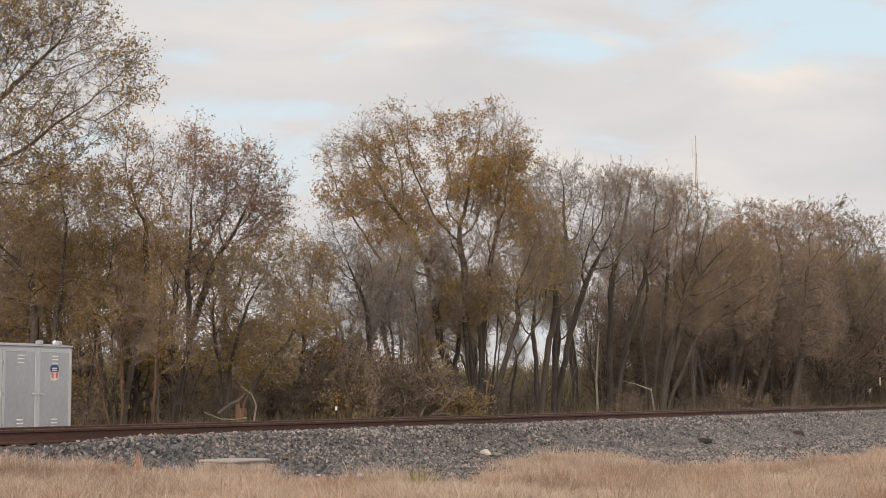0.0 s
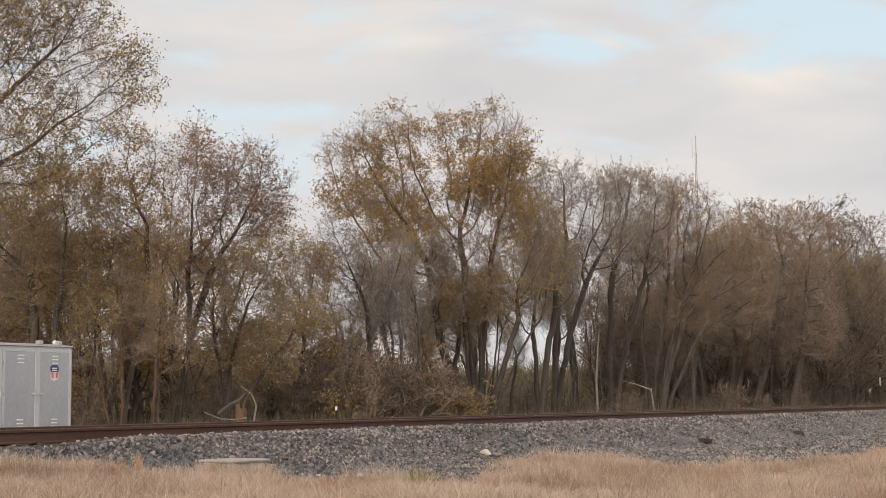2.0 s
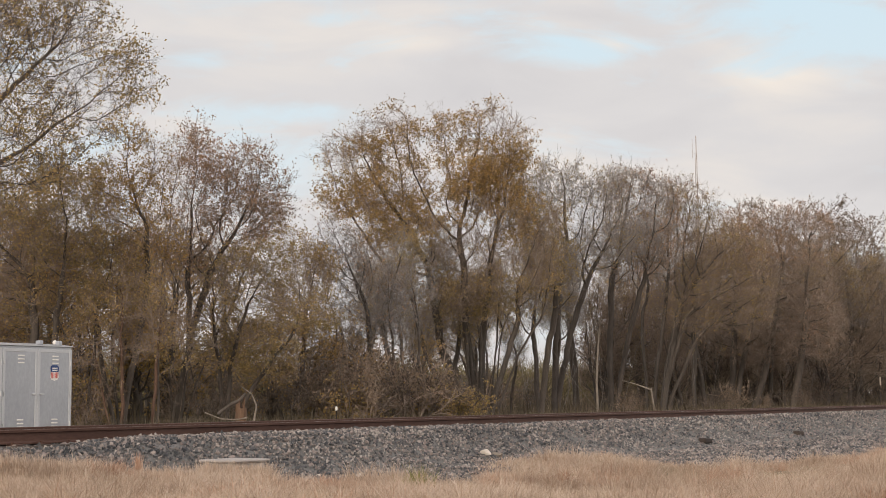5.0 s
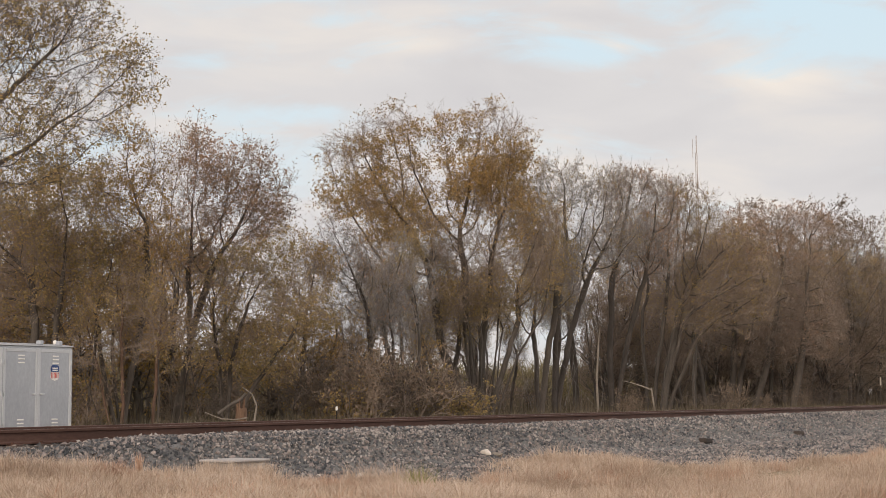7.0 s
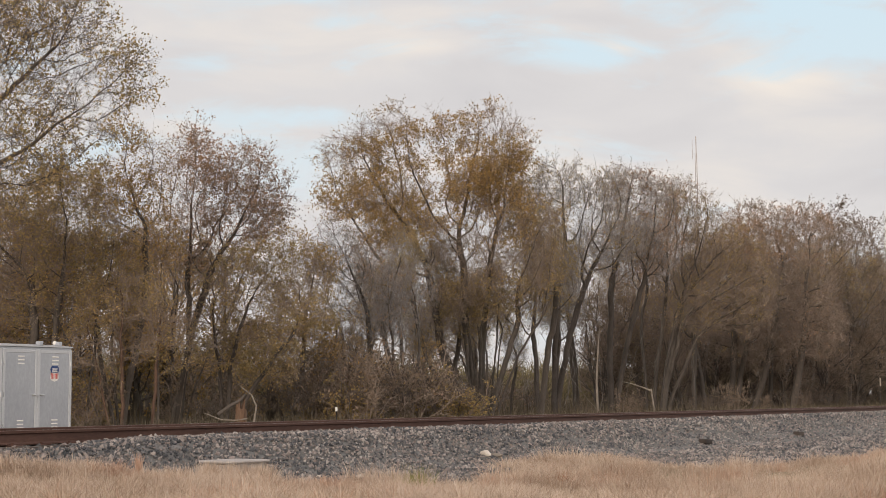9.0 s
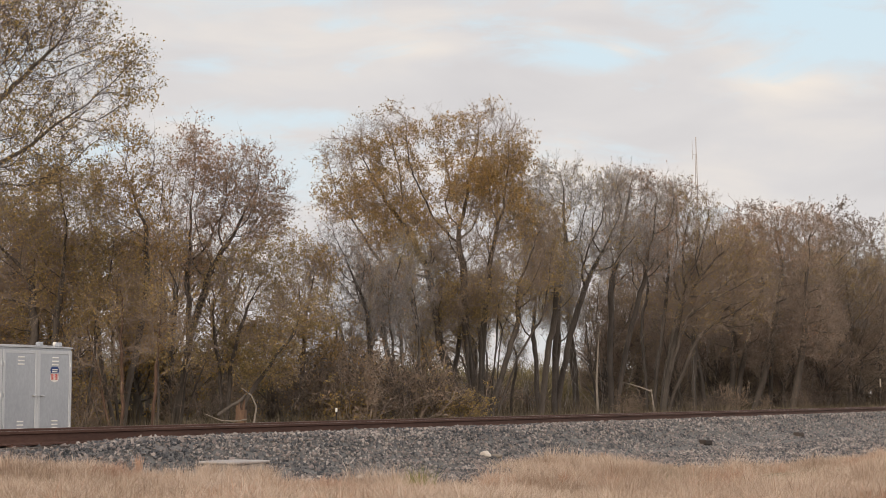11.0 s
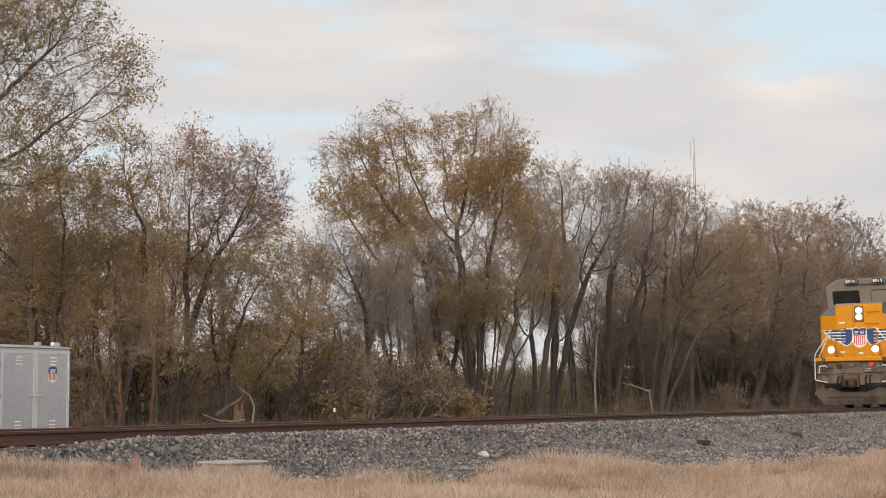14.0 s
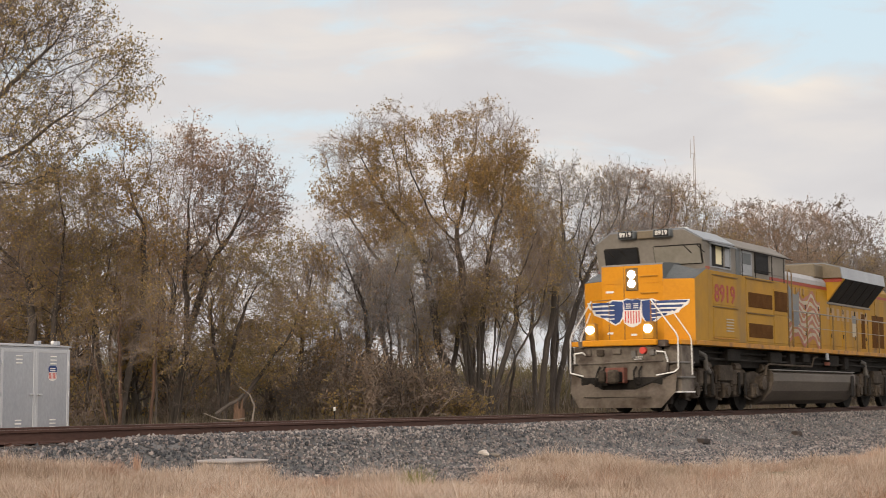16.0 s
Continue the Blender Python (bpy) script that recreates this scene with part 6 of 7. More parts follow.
def loco_hood(loco):
    sec = [(-0.95, 1.78), (0.95, 1.78), (0.95, 3.92), (0.82, 4.06), (-0.82, 4.06), (-0.95, 3.92)]
    bm = bmesh.new()
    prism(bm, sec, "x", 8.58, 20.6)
    hood = part("engine_hood", bm, YELLOW_WORN_SHADED, loco, "weathered yellow engine hood with shade in its colour")
    bm = bmesh.new()
    prism(bm, [(-0.965, 3.80), (0.965, 3.80), (0.965, 3.93), (0.83, 4.08), (-0.83, 4.08), (-0.965, 3.93)], "x", 8.6, 13.75)
    part("hood_top", bm, HOOD_PALE, hood, "pale grey hood roof")
    for s in (-1, 1):
        part("hood_stripe", side_box(s, 8.6, 20.55, 0.94, 0.961, 3.70, 3.79), RED_FADED, hood, "faded red stripe")
        for i in range(9):
            a = 9.2 + i * 1.22
            if a > 13.4 and a < 18.4:
                part("hood_door", side_box(s, a, a + 1.08, 0.945, 0.966, 1.95, 3.28, 0.008), YELLOW_WORN_SHADED, hood)
            else:
                part("hood_door", side_box(s, a, a + 1.08, 0.945, 0.966, 1.95, 3.62, 0.008), YELLOW_WORN_SHADED, hood)
            for z in (2.2, 3.0):
                part("door_latch", side_box(s, a + 0.06, a + 0.1, 0.96, 0.985, z, z + 0.14), UNDER, hood)
        for k in range(4):
            part("lifting_lug", side_box(s, 10.6 + k * 0.32, 10.68 + k * 0.32, 0.96, 0.985, 3.42 + 0.0 * k, 3.62), BROWN_MARK, hood)
        part("dark_grille", side_box(s, 17.35, 17.72, 0.96, 0.98, 1.95, 3.1), GRILLE, hood)
        part("dark_grille", side_box(s, 18.55, 19.9, 0.96, 0.98, 2.0, 3.1), GRILLE, hood)
        # waving flag painted on the hood, in faded strips
        for k in range(13):
            bm = bmesh.new()
            z0 = 3.52 - k * 0.112
            lo = 11.1 if k < 7 else 10.05
            pts = []
            for i in range(13):
                a = lo + (13.1 - lo) * i / 12
                w = 0.15 * math.sin((a - 10.5) * 4.3) + 0.05 * math.sin((a - 10.2) * 9.1 + k) - 0.05 * (a - 10.5)
                pts.append((a, z0 + w))
            up = [bm.verts.new((a, s * (0.972 + 0.0004 * k), z)) for a, z in pts]
            dn = [bm.verts.new((a, s * (0.972 + 0.0004 * k), z - 0.113)) for a, z in pts]
            for i in range(12):
                bm.faces.new((dn[i], dn[i + 1], up[i + 1], up[i]) if s < 0 else (dn[i], up[i], up[i + 1], dn[i + 1]))
            part("flag_stripe", bm, PINK_FADED if k % 2 == 0 else PALE_FADED, hood, "faded painted flag stripe")
        bm = bmesh.new()
        pts = [(9.95 + 1.2 * i / 8, 3.60 + 0.1 * math.sin(i * 0.9) - 0.02 * i) for i in range(9)]
        up = [bm.verts.new((a, s * 0.982, z)) for a, z in pts]
        dn = [bm.verts.new((a, s * 0.982, z - 0.98)) for a, z in pts]
        for i in range(8):
            bm.faces.new((dn[i], dn[i + 1], up[i + 1], up[i]) if s < 0 else (dn[i], up[i], up[i + 1], dn[i + 1]))
        part("flag_canton", bm, BLUE_FADED, hood, "faded painted blue flag field")
        # name along the hood, as plain bars
        for k in range(9):
            part("lettering_bar", side_box(s, 13.75 + k * 0.5, 14.02 + k * 0.5, 0.968, 0.972, 2.78, 3.16), BROWN_MARK, hood)
        part("shield_emblem", side_box(s, 16.35, 16.75, 0.968, 0.974, 2.3, 3.0), PALE_FADED, hood)
        part("shield_emblem_chief", side_box(s, 16.35, 16.75, 0.974, 0.978, 2.75, 3.0), BLUE_FADED, hood)
    # flared radiator housing
    bm = bmesh.new()
    out = [(-0.95, 3.33), (0.95, 3.33), (1.52, 4.03), (1.46, 4.40), (0.9, 4.55), (-0.9, 4.55), (-1.46, 4.40), (-1.52, 4.03)]
    prism(bm, out, "x", 13.85, 18.3)
    for v in bm.verts:
        if v.co.x < 14 and v.co.z > 4.2:
            v.co.x -= 0.1
    for f in bm.faces:
        if f.normal.x < -0.5:
            f.material_index = 1
    rad = part("radiator_housing", bm, [YELLOW_WORN_SHADED, YELLOW_WORN_SHADED], loco, "flared radiator housing with a grey top")
    bm = bmesh.new()
    prism(bm, [(-1.53, 4.05), (-1.47, 4.42), (-0.9, 4.575), (0.9, 4.575), (1.47, 4.42), (1.53, 4.05), (1.50, 4.05), (1.44, 4.39), (0.88, 4.545), (-0.88, 4.545), (-1.44, 4.39), (-1.50, 4.05)], "x", 13.70, 18.34)
    part("radiator_roof", bm, GREY_ROOF, rad, "pale grey curved roof")
    for s in (-1, 1):
        bm = bmesh.new()
        prism(bm, [(s * 0.955, 3.32), (s * 1.55, 4.04), (s * 1.50, 4.05), (s * 0.93, 3.36)], "x", 13.98, 18.18)
        scr = part("radiator_screen", bm, BLACK, rad, "black radiator intake screen")
        for k in range(4):
            a = 14.8 + k * 0.85
            bm = bmesh.new()
            prism(bm, [(s * 0.96, 3.31), (s * 1.56, 4.035), (s * 1.54, 4.05), (s * 0.94, 3.33)], "x", a - 0.015, a + 0.015)
            part("screen_rib", bm, UNDER, scr)
        part("radiator_sill", side_box(s, 13.8, 18.3, 0.94, 1.0, 3.27, 3.34, 0.01), GREY, rad)
    bm = bmesh.new()
    prism(bm, [(-1.5, 4.08), (-1.45, 4.39), (-0.9, 4.54), (0.9, 4.54), (1.45, 4.39), (1.5, 4.08)], "x", 13.70, 13.76)
    part("housing_front_cap", bm, TAN, rad)
    part("housing_stripe", boxed(13.82, 13.845, -1.46, 1.46, 3.96, 4.07), RED_FADED, rad)
    for a in (14.2, 15.6, 17.0):
        bm = bmesh.new()
        cyl(bm, (a + 0.3, 0, 4.55), (a + 0.3, 0, 4.62), 0.55, 20)
        part("roof_fan", bm, GREY_DARK, rad)
    part("front_cowl", boxed(12.9, 13.8, -0.9, 0.9, 4.05, 4.50, 0.05), TAN, hood)
    bm = bmesh.new()
    cyl(bm, (9.9, -0.3, 4.06), (9.9, -0.3, 4.2), 0.16, 12)
    part("horn_base", bm, SEAM, hood)
    bm = bmesh.new()
    cyl(bm, (11.5, 0.1, 4.06), (11.5, 0.1, 4.32), 0.25, 12)
    part("exhaust_stack", bm, UNDER, hood)
    part("rear_wall", boxed(20.5, 21.0, -0.9, 0.9, 1.78, 3.7, 0.03), YELLOW_WORN_SHADED, hood)


def loco_sill(loco):
    sill = part("sill", boxed(1.96, 21.9, -1.53, 1.53, 1.66, 1.78, 0.01), YELLOW_SILL, loco, "scuffed yellow side sill")
    part("underframe", boxed(1.9, 21.8, -1.1, 1.1, 1.15, 1.66, 0.02), UNDER, loco)
    for s in (-1, 1):
        for z0, b0 in ((1.52, 1.2), (1.34, 1.26)):
            bm = bmesh.new()
            pipe(bm, [(2.2, s * b0, z0), (21.0, s * b0, z0)], 0.035)
            part("air_pipe", bm, UNDER, sill)
        for a0, a1, z0, z1, m in ((7.6, 8.5, 1.3, 1.6, UNDER), (9.2, 9.6, 1.2, 1.62, UNDER), (10.3, 10.9, 1.36, 1.62, UNDER), (12.7, 13.6, 1.28, 1.62, UNDER), (14.2, 14.6, 1.2, 1.6, UNDER), (2.1, 2.5, 1.2, 1.62, UNDER), (4.4, 5.3, 1.3, 1.62, UNDER)):
            part("equipment_box", side_box(s, a0, a1, 1.1, 1.36, z0, z1, 0.02), m, sill)
        bm = bmesh.new()
        pipe(bm, [(9.05, s * 1.5, 2.82), (21.5, s * 1.5, 2.82)], 0.019)
        part("walkway_handrail", bm, RAIL_PAINT, sill)
        bm = bmesh.new()
        pipe(bm, [(9.05, s * 1.5, 2.38), (21.5, s * 1.5, 2.38)], 0.010)
        part("walkway_handrail", bm, RAIL_PAINT, sill)
        for k in range(11):
            bm = bmesh.new()
            pipe(bm, [(9.1 + k * 1.2, s * 1.5, 2.84), (9.1 + k * 1.2, s * 1.5, 1.74)], 0.021)
            part("handrail_post", bm, SEAM, sill)
        bm = bmesh.new()
        pipe(bm, [(8.72, s * 1.5, 1.78), (8.72, s * 1.5, 3.9), (8.95, s * 1.45, 4.0)], 0.018)
        pipe(bm, [(9.05, s * 1.5, 1.78), (9.05, s * 1.5, 3.9), (8.95, s * 1.45, 4.0)], 0.018)
        part("ladder_rail", bm, SEAM, sill)
        part("lamp_bracket", side_box(s, 11.9, 12.1, 1.5, 1.54, 1.46, 1.66), GREY_ROOF, sill)


def loco_tank(loco):
    out = [(-0.9, 0.15), (0.9, 0.15), (1.18, 0.26), (1.38, 0.52), (1.46, 0.80), (1.46, 1.0), (1.36, 1.10), (-1.36, 1.10), (-1.46, 1.0), (-1.46, 0.80), (-1.38, 0.52), (-1.18, 0.26)]
    bm = bmesh.new()
    prism(bm, out, "x", 7.35, 14.9)
    for v in bm.verts:
        if abs(v.co.y) > 1.3 and v.co.x < 8:
            v.co.x += 0.12
    tank = part("fuel_tank", bm, TANK, loco, "dusty dark grey fuel tank with bevelled belly")
    for s in (-1, 1):
        # lighter strip that imitates the sheen along the tank's top edge
        part("tank_edge_sheen", side_box(s, 7.55, 14.85, 1.30, 1.46, 1.09, 1.125, 0.006), STEEL, tank)
        bm = bmesh.new()
        pipe(bm, [(7.0, s * 1.4, 0.95), (7.1, s * 1.4, 1.2), (7.3, s * 1.4, 1.26), (10.9, s * 1.4, 1.24), (11.1, s * 1.4, 1.5), (11.6, s * 1.35, 1.55)], 0.03)
        part("brake_pipe", bm, TRUCK, tank)
        bm = bmesh.new()
        cyl(bm, (7.0, s * 0.9, 0.75), (7.0, s * 1.38, 0.75), 0.2, 12)
        part("air_reservoir", bm, TRUCK, tank)
        part("filler_cap", side_box(s, 12.34, 12.46, 1.3, 1.46, 1.3, 1.4, 0.02), RUST_RED, tank)
        part("tank_gauge", side_box(s, 14.4, 14.7, 1.44, 1.48, 0.35, 1.0, 0.02), UNDER, tank)
    return tank


def loco_truck(loco, first):
    """A three-axle bogie; returns its wheelsets."""
    mid = first + 2.05
    fr = part("truck_frame", boxed(first - 0.7, first + 4.8, -0.95, 0.95, 0.62, 1.02, 0.04), TRUCK, loco, "grimy cast truck frame")
    for s in (-1, 1):
        bm = bmesh.new()
        prism(bm, [(first - 0.75, 0.96), (first - 0.75, 0.74), (first - 0.45, 0.60), (first + 0.4, 0.60), (first + 0.55, 0.70), (first + 1.5, 0.70), (first + 1.65, 0.60), (first + 2.45, 0.60), (first + 2.6, 0.70),
                   (first + 3.55, 0.70), (first + 3.7, 0.60), (first + 4.55, 0.60), (first + 4.85, 0.74), (first + 4.85, 0.96), (first + 4.3, 1.06), (first + 3.2, 0.94), (first + 0.9, 0.94), (first - 0.2, 1.06)], "y", s * 1.02, s * 1.16)
        part("side_frame", bm, TRUCK, fr)
        for k in range(3):
            a = first + 2.05 * k
            box_part = part("axle_box", side_box(s, a - 0.2, a + 0.2, 0.98, 1.27, 0.34, 0.74, 0.04), TRUCK, fr)
            bm = bmesh.new()
            cyl(bm, (a, s * 1.26, 0.53), (a, s * 1.32, 0.53), 0.13, 12)
            part("bearing_cap", bm, TRUCK, box_part)
            for d in (-0.42, 0.42):
                bm = bmesh.new()
                for q in range(5):
                    cyl(bm, (a + d, s * 1.14, 0.52 + q * 0.07), (a + d, s * 1.14, 0.56 + q * 0.07), 0.10, 10)
                part("coil_spring", bm, TRUCK, fr)
            bm = bmesh.new()
            cyl(bm, (a + 0.72, s * 1.12, 1.16), (a + 1.1, s * 1.12, 1.16), 0.12, 10)
            part("brake_cylinder", bm, TRUCK, fr)
            bm = bmesh.new()
            pipe(bm, [(a - 0.62, s * 1.2, 0.95), (a - 0.6, s * 1.2, 0.35), (a - 0.3, s * 1.2, 0.3)], 0.03)
            part("brake_rod", bm, TRUCK, fr)
            part("brake_shoe", side_box(s, a - 0.64, a - 0.56, 0.7, 0.85, 0.35, 0.75, 0.02), UNDER, fr)
        bm = bmesh.new()
        pipe(bm, [(first + 0.25, s * 1.2, 1.5), (first + 0.6, s * 1.25, 1.42), (first + 0.7, s * 1.25, 1.1), (first + 0.95, s * 1.22, 1.0)], 0.07, 8)
        part("traction_duct", bm, STEEL, fr)
        for a0, a1, z0, z1, o in ((first - 0.62, first - 0.2, 0.34, 0.96, 1.2), (first + 0.3, first + 1.3, 0.66, 1.1, 1.22), (first + 1.05, first + 1.45, 0.36, 0.74, 1.2), (first + 2.55, first + 3.5, 0.66, 1.1, 1.22), (first + 2.7, first + 3.1, 0.36, 0.74, 1.2), (first + 4.35, first + 4.75, 0.38, 0.9, 1.2)):
            part("frame_casting", side_box(s, a0, a1, 1.0, o, z0, z1, 0.05), TRUCK, fr)
        for a0 in (first + 0.55, first + 1.0, first + 2.85, first + 3.3):
            part("brake_link", side_box(s, a0, a0 + 0.12, 1.22, 1.28, 0.42, 1.02, 0.02), UNDER, fr)
        part("sand_box", side_box(s, first + 1.6, first + 2.5, 1.0, 1.26, 0.78, 1.2, 0.03), TRUCK, fr)
        bm = bmesh.new()
        pipe(bm, [(first - 0.5, s * 1.2, 1.05), (first - 0.62, s * 1.1, 0.5), (first - 0.58, s * 0.8, 0.1)], 0.022)
        part("sand_pipe", bm, UNDER, fr)
    sets = []
    for k in range(3):
        a = first + 2.05 * k
        ax = new("wheelset")
        ax.parent, ax.matrix_basis = loco, pose(a, 0, 0.53)
        bm = bmesh.new()
        cyl(bm, (0, -0.75, 0), (0, 0.75, 0), 0.1, 10)
        part("axle", bm, TRUCK, ax)
        for s in (-1, 1):
            bm = bmesh.new()
            cyl(bm, (0, s * 0.69, 0), (0, s * 0.82, 0), 0.53, 28)
            cyl(bm, (0, s * 0.66, 0), (0, s * 0.69, 0), 0.555, 28)
            for q in range(6):
                an = q * math.pi / 3
                cyl(bm, (0.3 * math.cos(an), s * 0.81, 0.3 * math.sin(an)), (0.3 * math.cos(an), s * 0.826, 0.3 * math.sin(an)), 0.06, 8)
            part("wheel", bm, UNDER, ax)
        sets.append((ax, a))
    return sets


LOCO_AT, LOCO_SPEED = 32.90, 9.377
loco = thing("locomotive", pose(LOCO_AT + LOCO_SPEED * 16, TRACK, 0), "yellow and grey six-axle diesel locomotive rolling on the track, headlights lit", "locomotive")
loco_nose(loco)
loco_front(loco)
loco_cab(loco)
loco_hood(loco)
loco_sill(loco)
loco_tank(loco)
wheelsets = loco_truck(loco, 2.5) + loco_truck(loco, 16.0)


# ---- signal cabinet behind the track ----
ALU = material("weathered aluminium", [(0.315, 0.328, 0.354), (0.39, 0.402, 0.428), (0.48, 0.49, 0.515)], 0.9, 22, 0.38, 0.6, bump=0.05, stretch=(1, 1, 0.5))


ALU_LIGHT = material("bright aluminium trim", [(0.44, 0.448, 0.465), (0.49, 0.498, 0.515), (0.54, 0.548, 0.565)], 1.5, 25, 0.4, 0.4, bump=0.02)


def signal_cabinet():
    """A free-standing aluminium case with paired doors; its front faces the track."""
    cab = thing("signal_cabinet", pose(22.45, 24.4, ground_z(22.45, 24.4)), "pale aluminium signal cabinet with closed double doors, behind the track", "cabinet")
    x0, x1, d, h = -2.95, 0.92, 0.9, 2.05
    body = part("body", boxed(x0, x1, 0.0, d, 0.06, h, 0.012), ALU, cab)
    part("plinth", boxed(x0 - 0.08, x1 + 0.08, -0.08, d + 0.08, -0.15, 0.07, 0.02), CONCRETE, cab)
    bm = bmesh.new()
    prism(bm, [(-0.035, h), (-0.035, h + 0.022), (d / 2, h + 0.075), (d + 0.035, h + 0.022), (d + 0.035, h)], "x", x0 - 0.02, x1 + 0.015)
    part("roof", bm, ALU_LIGHT, cab, "pale aluminium roof cap")
    for k, a in enumerate((-2.90, -1.94, -0.97, -0.02)):
        w = 0.88
        door = part("door", boxed(a, a + w, -0.028, 0.0, 0.12, h - 0.07, 0.008), ALU, cab, "flat aluminium door")
        for fx in (a, a + w):
            part("door_edge", boxed(fx - 0.035, fx + 0.035, -0.036, -0.02, 0.1, h - 0.05, 0.006), ALU_LIGHT, door)
        part("door_edge", boxed(a + 0.04, a + w - 0.04, -0.035, -0.02, h - 0.13, h - 0.055, 0.006), ALU_LIGHT, door)
        part("door_post", boxed(a + w + 0.036, a + w + 0.054, -0.03, 0.001, 0.1, h - 0.05, 0.004), ALU, cab)
        for z0 in (0.34, 1.68):
            for q in range(3):
                part("vent_slot", boxed(a + 0.36, a + 0.54, -0.04, -0.026, z0 + q * 0.075, z0 + 0.028 + q * 0.075, 0.006), WHITE, door)
        hx = a + (w - 0.07 if k % 2 == 0 else 0.07)
        part("handle", boxed(hx - 0.05, hx + 0.05, -0.085, -0.03, 1.02, 1.055, 0.008), ALU_LIGHT, door, "bright steel door handle")
        for z0 in (0.35, 1.0, 1.65):
            bm = bmesh.new()
            fx = a if k % 2 == 0 else a + w
            cyl(bm, (fx, -0.05, z0), (fx, -0.05, z0 + 0.1), 0.014, 8)
            part("hinge", bm, ALU_LIGHT, door)
        if k == 3:
            cx, cz = a + 0.43, 1.27
            def paint(name, pts, mat, y):
                bm = bmesh.new()
                bm.faces.new([bm.verts.new((cx + u * 1.25, y, 0.06 + cz + v * 1.1)) for u, v in pts])
                part(name, bm, mat, door)
            shield = [(-0.085, 0.27), (-0.06, 0.295), (0.06, 0.295), (0.085, 0.27), (0.10, 0.23), (0.085, 0.16), (0.10, 0.06), (0.075, 0.02), (0.0, -0.01), (-0.075, 0.02), (-0.10, 0.06), (-0.085, 0.16), (-0.10, 0.23)]
            paint("shield_emblem", shield, WHITE, -0.032)
            paint("shield_emblem_chief", [(-0.085, 0.27), (-0.06, 0.295), (0.06, 0.295), (0.085, 0.27), (0.10, 0.23), (0.085, 0.165), (-0.085, 0.165), (-0.10, 0.23)][::1], BLUE, -0.036)
            for z in (0.185, 0.225):
                paint("shield_emblem_bar", [(-0.06, z), (0.06, z), (0.06, z + 0.022), (-0.06, z + 0.022)], WHITE, -0.040)
            for u in (-0.075, -0.045, -0.015, 0.015, 0.045, 0.075):
                paint("shield_emblem_stripe", [(u - 0.007, 0.04), (u + 0.007, 0.04), (u + 0.007, 0.155), (u - 0.007, 0.155)], RED, -0.036)
    for fx in (0.12, 0.66):
        vent = part("roof_vent", boxed(fx - 0.06, fx + 0.06, 0.06, 0.2, h + 0.03, h + 0.13, 0.02), ALU, cab)
    bm = bmesh.new()
    bmesh.ops.create_uvsphere(bm, u_segments=10, v_segments=6, radius=0.05, matrix=Matrix.Translation((0.62, 0.2, h + 0.1)))
    part("roof_lamp", bm, WHITE, cab)
    part("lifting_eye", boxed(x1, x1 + 0.03, 0.1, 0.2, 1.72, 1.8, 0.006), STEEL, cab)
    part("lifting_eye", boxed(x1, x1 + 0.03, 0.1, 0.2, 0.9, 1.0, 0.006), STEEL, cab)


signal_cabinet()


# ---- small things along the track ----
def stone(x, y, z, size, mat, label, seed):
    bm = bmesh.new()
    bmesh.ops.create_icosphere(bm, subdivisions=2, radius=1)
    for v in bm.verts:
        n = noise.noise(v.co * 1.3 + Vector((seed, 0, 0)))
        v.co *= 1 + 0.45 * n
        v.co.x *= size[0]
        v.co.y *= size[1]
        v.co.z *= size[2]
    ob = part("stone", bm, mat)
    ob.matrix_world = pose(x, y, z, 0, 0, seed * 37)
    tagged(ob, label, "stone")


def bank_z(x, y):
    return max(ballast_z(x, y), ground_z(x, y) + 0.012)


stone(22.55, 13.47, bank_z(22.55, 13.47) + 0.05, (0.11, 0.08, 0.07), PALE_STONE, "pale cream rock lying at the edge of the gravel", 2)
stone(22.8, 13.42, bank_z(22.8, 13.42) + 0.03, (0.14, 0.07, 0.045), DEADWOOD, "flat reddish-brown rock beside the pale one", 3)
stone(17.82, 12.75, bank_z(17.82, 12.75) + 0.03, (0.055, 0.05, 0.04), PALE_STONE, "small white rock on the ballast bank", 4)
stone(17.3, 13.1, bank_z(17.3, 13.1) + 0.02, (0.04, 0.03, 0.03), PALE_STONE, "small white rock on the ballast bank", 5)

pad = thing("pull_box", pose(14.88, 12.6, -0.535, 0, 0, -4), "weathered concrete utility box with a flat lid in the gravel", "utility box")
part("box_wall", boxed(-0.29, 0.29, -0.26, 0.26, -0.35, 0.125, 0.015), CONCRETE, pad)
part("lid", boxed(-0.345, 0.345, -0.3, 0.3, 0.125, 0.16, 0.012), CONCRETE, pad, "pale slab lid")

for x, y, w, rz in ((31.9, 13.32, 0.24, 5), (38.3, 13.4, 0.14, -10)):
    scrap = part("tie_offcut", boxed(-w, w, -0.09, 0.09, -0.05, 0.06, 0.02), TIE)
    scrap.matrix_world = pose(x, y, bank_z(x, y) + 0.05, 0, 3, rz)
    tagged(scrap, "dark broken piece of timber tie lying on the gravel", "timber")

post = thing("marker_post", pose(29.77, 22.0, ground_z(29.77, 22.0)), "thin dark post with a small white top, behind the rails", "marker post")
bm = bmesh.new()
cyl(bm, (0, 0, -0.2), (0, 0, 0.68), 0.018, 8)
part("shaft", bm, UNDER, post)
part("cap", boxed(-0.03, 0.03, -0.02, 0.02, 0.66, 0.76, 0.01), WHITE, post, "white cap")

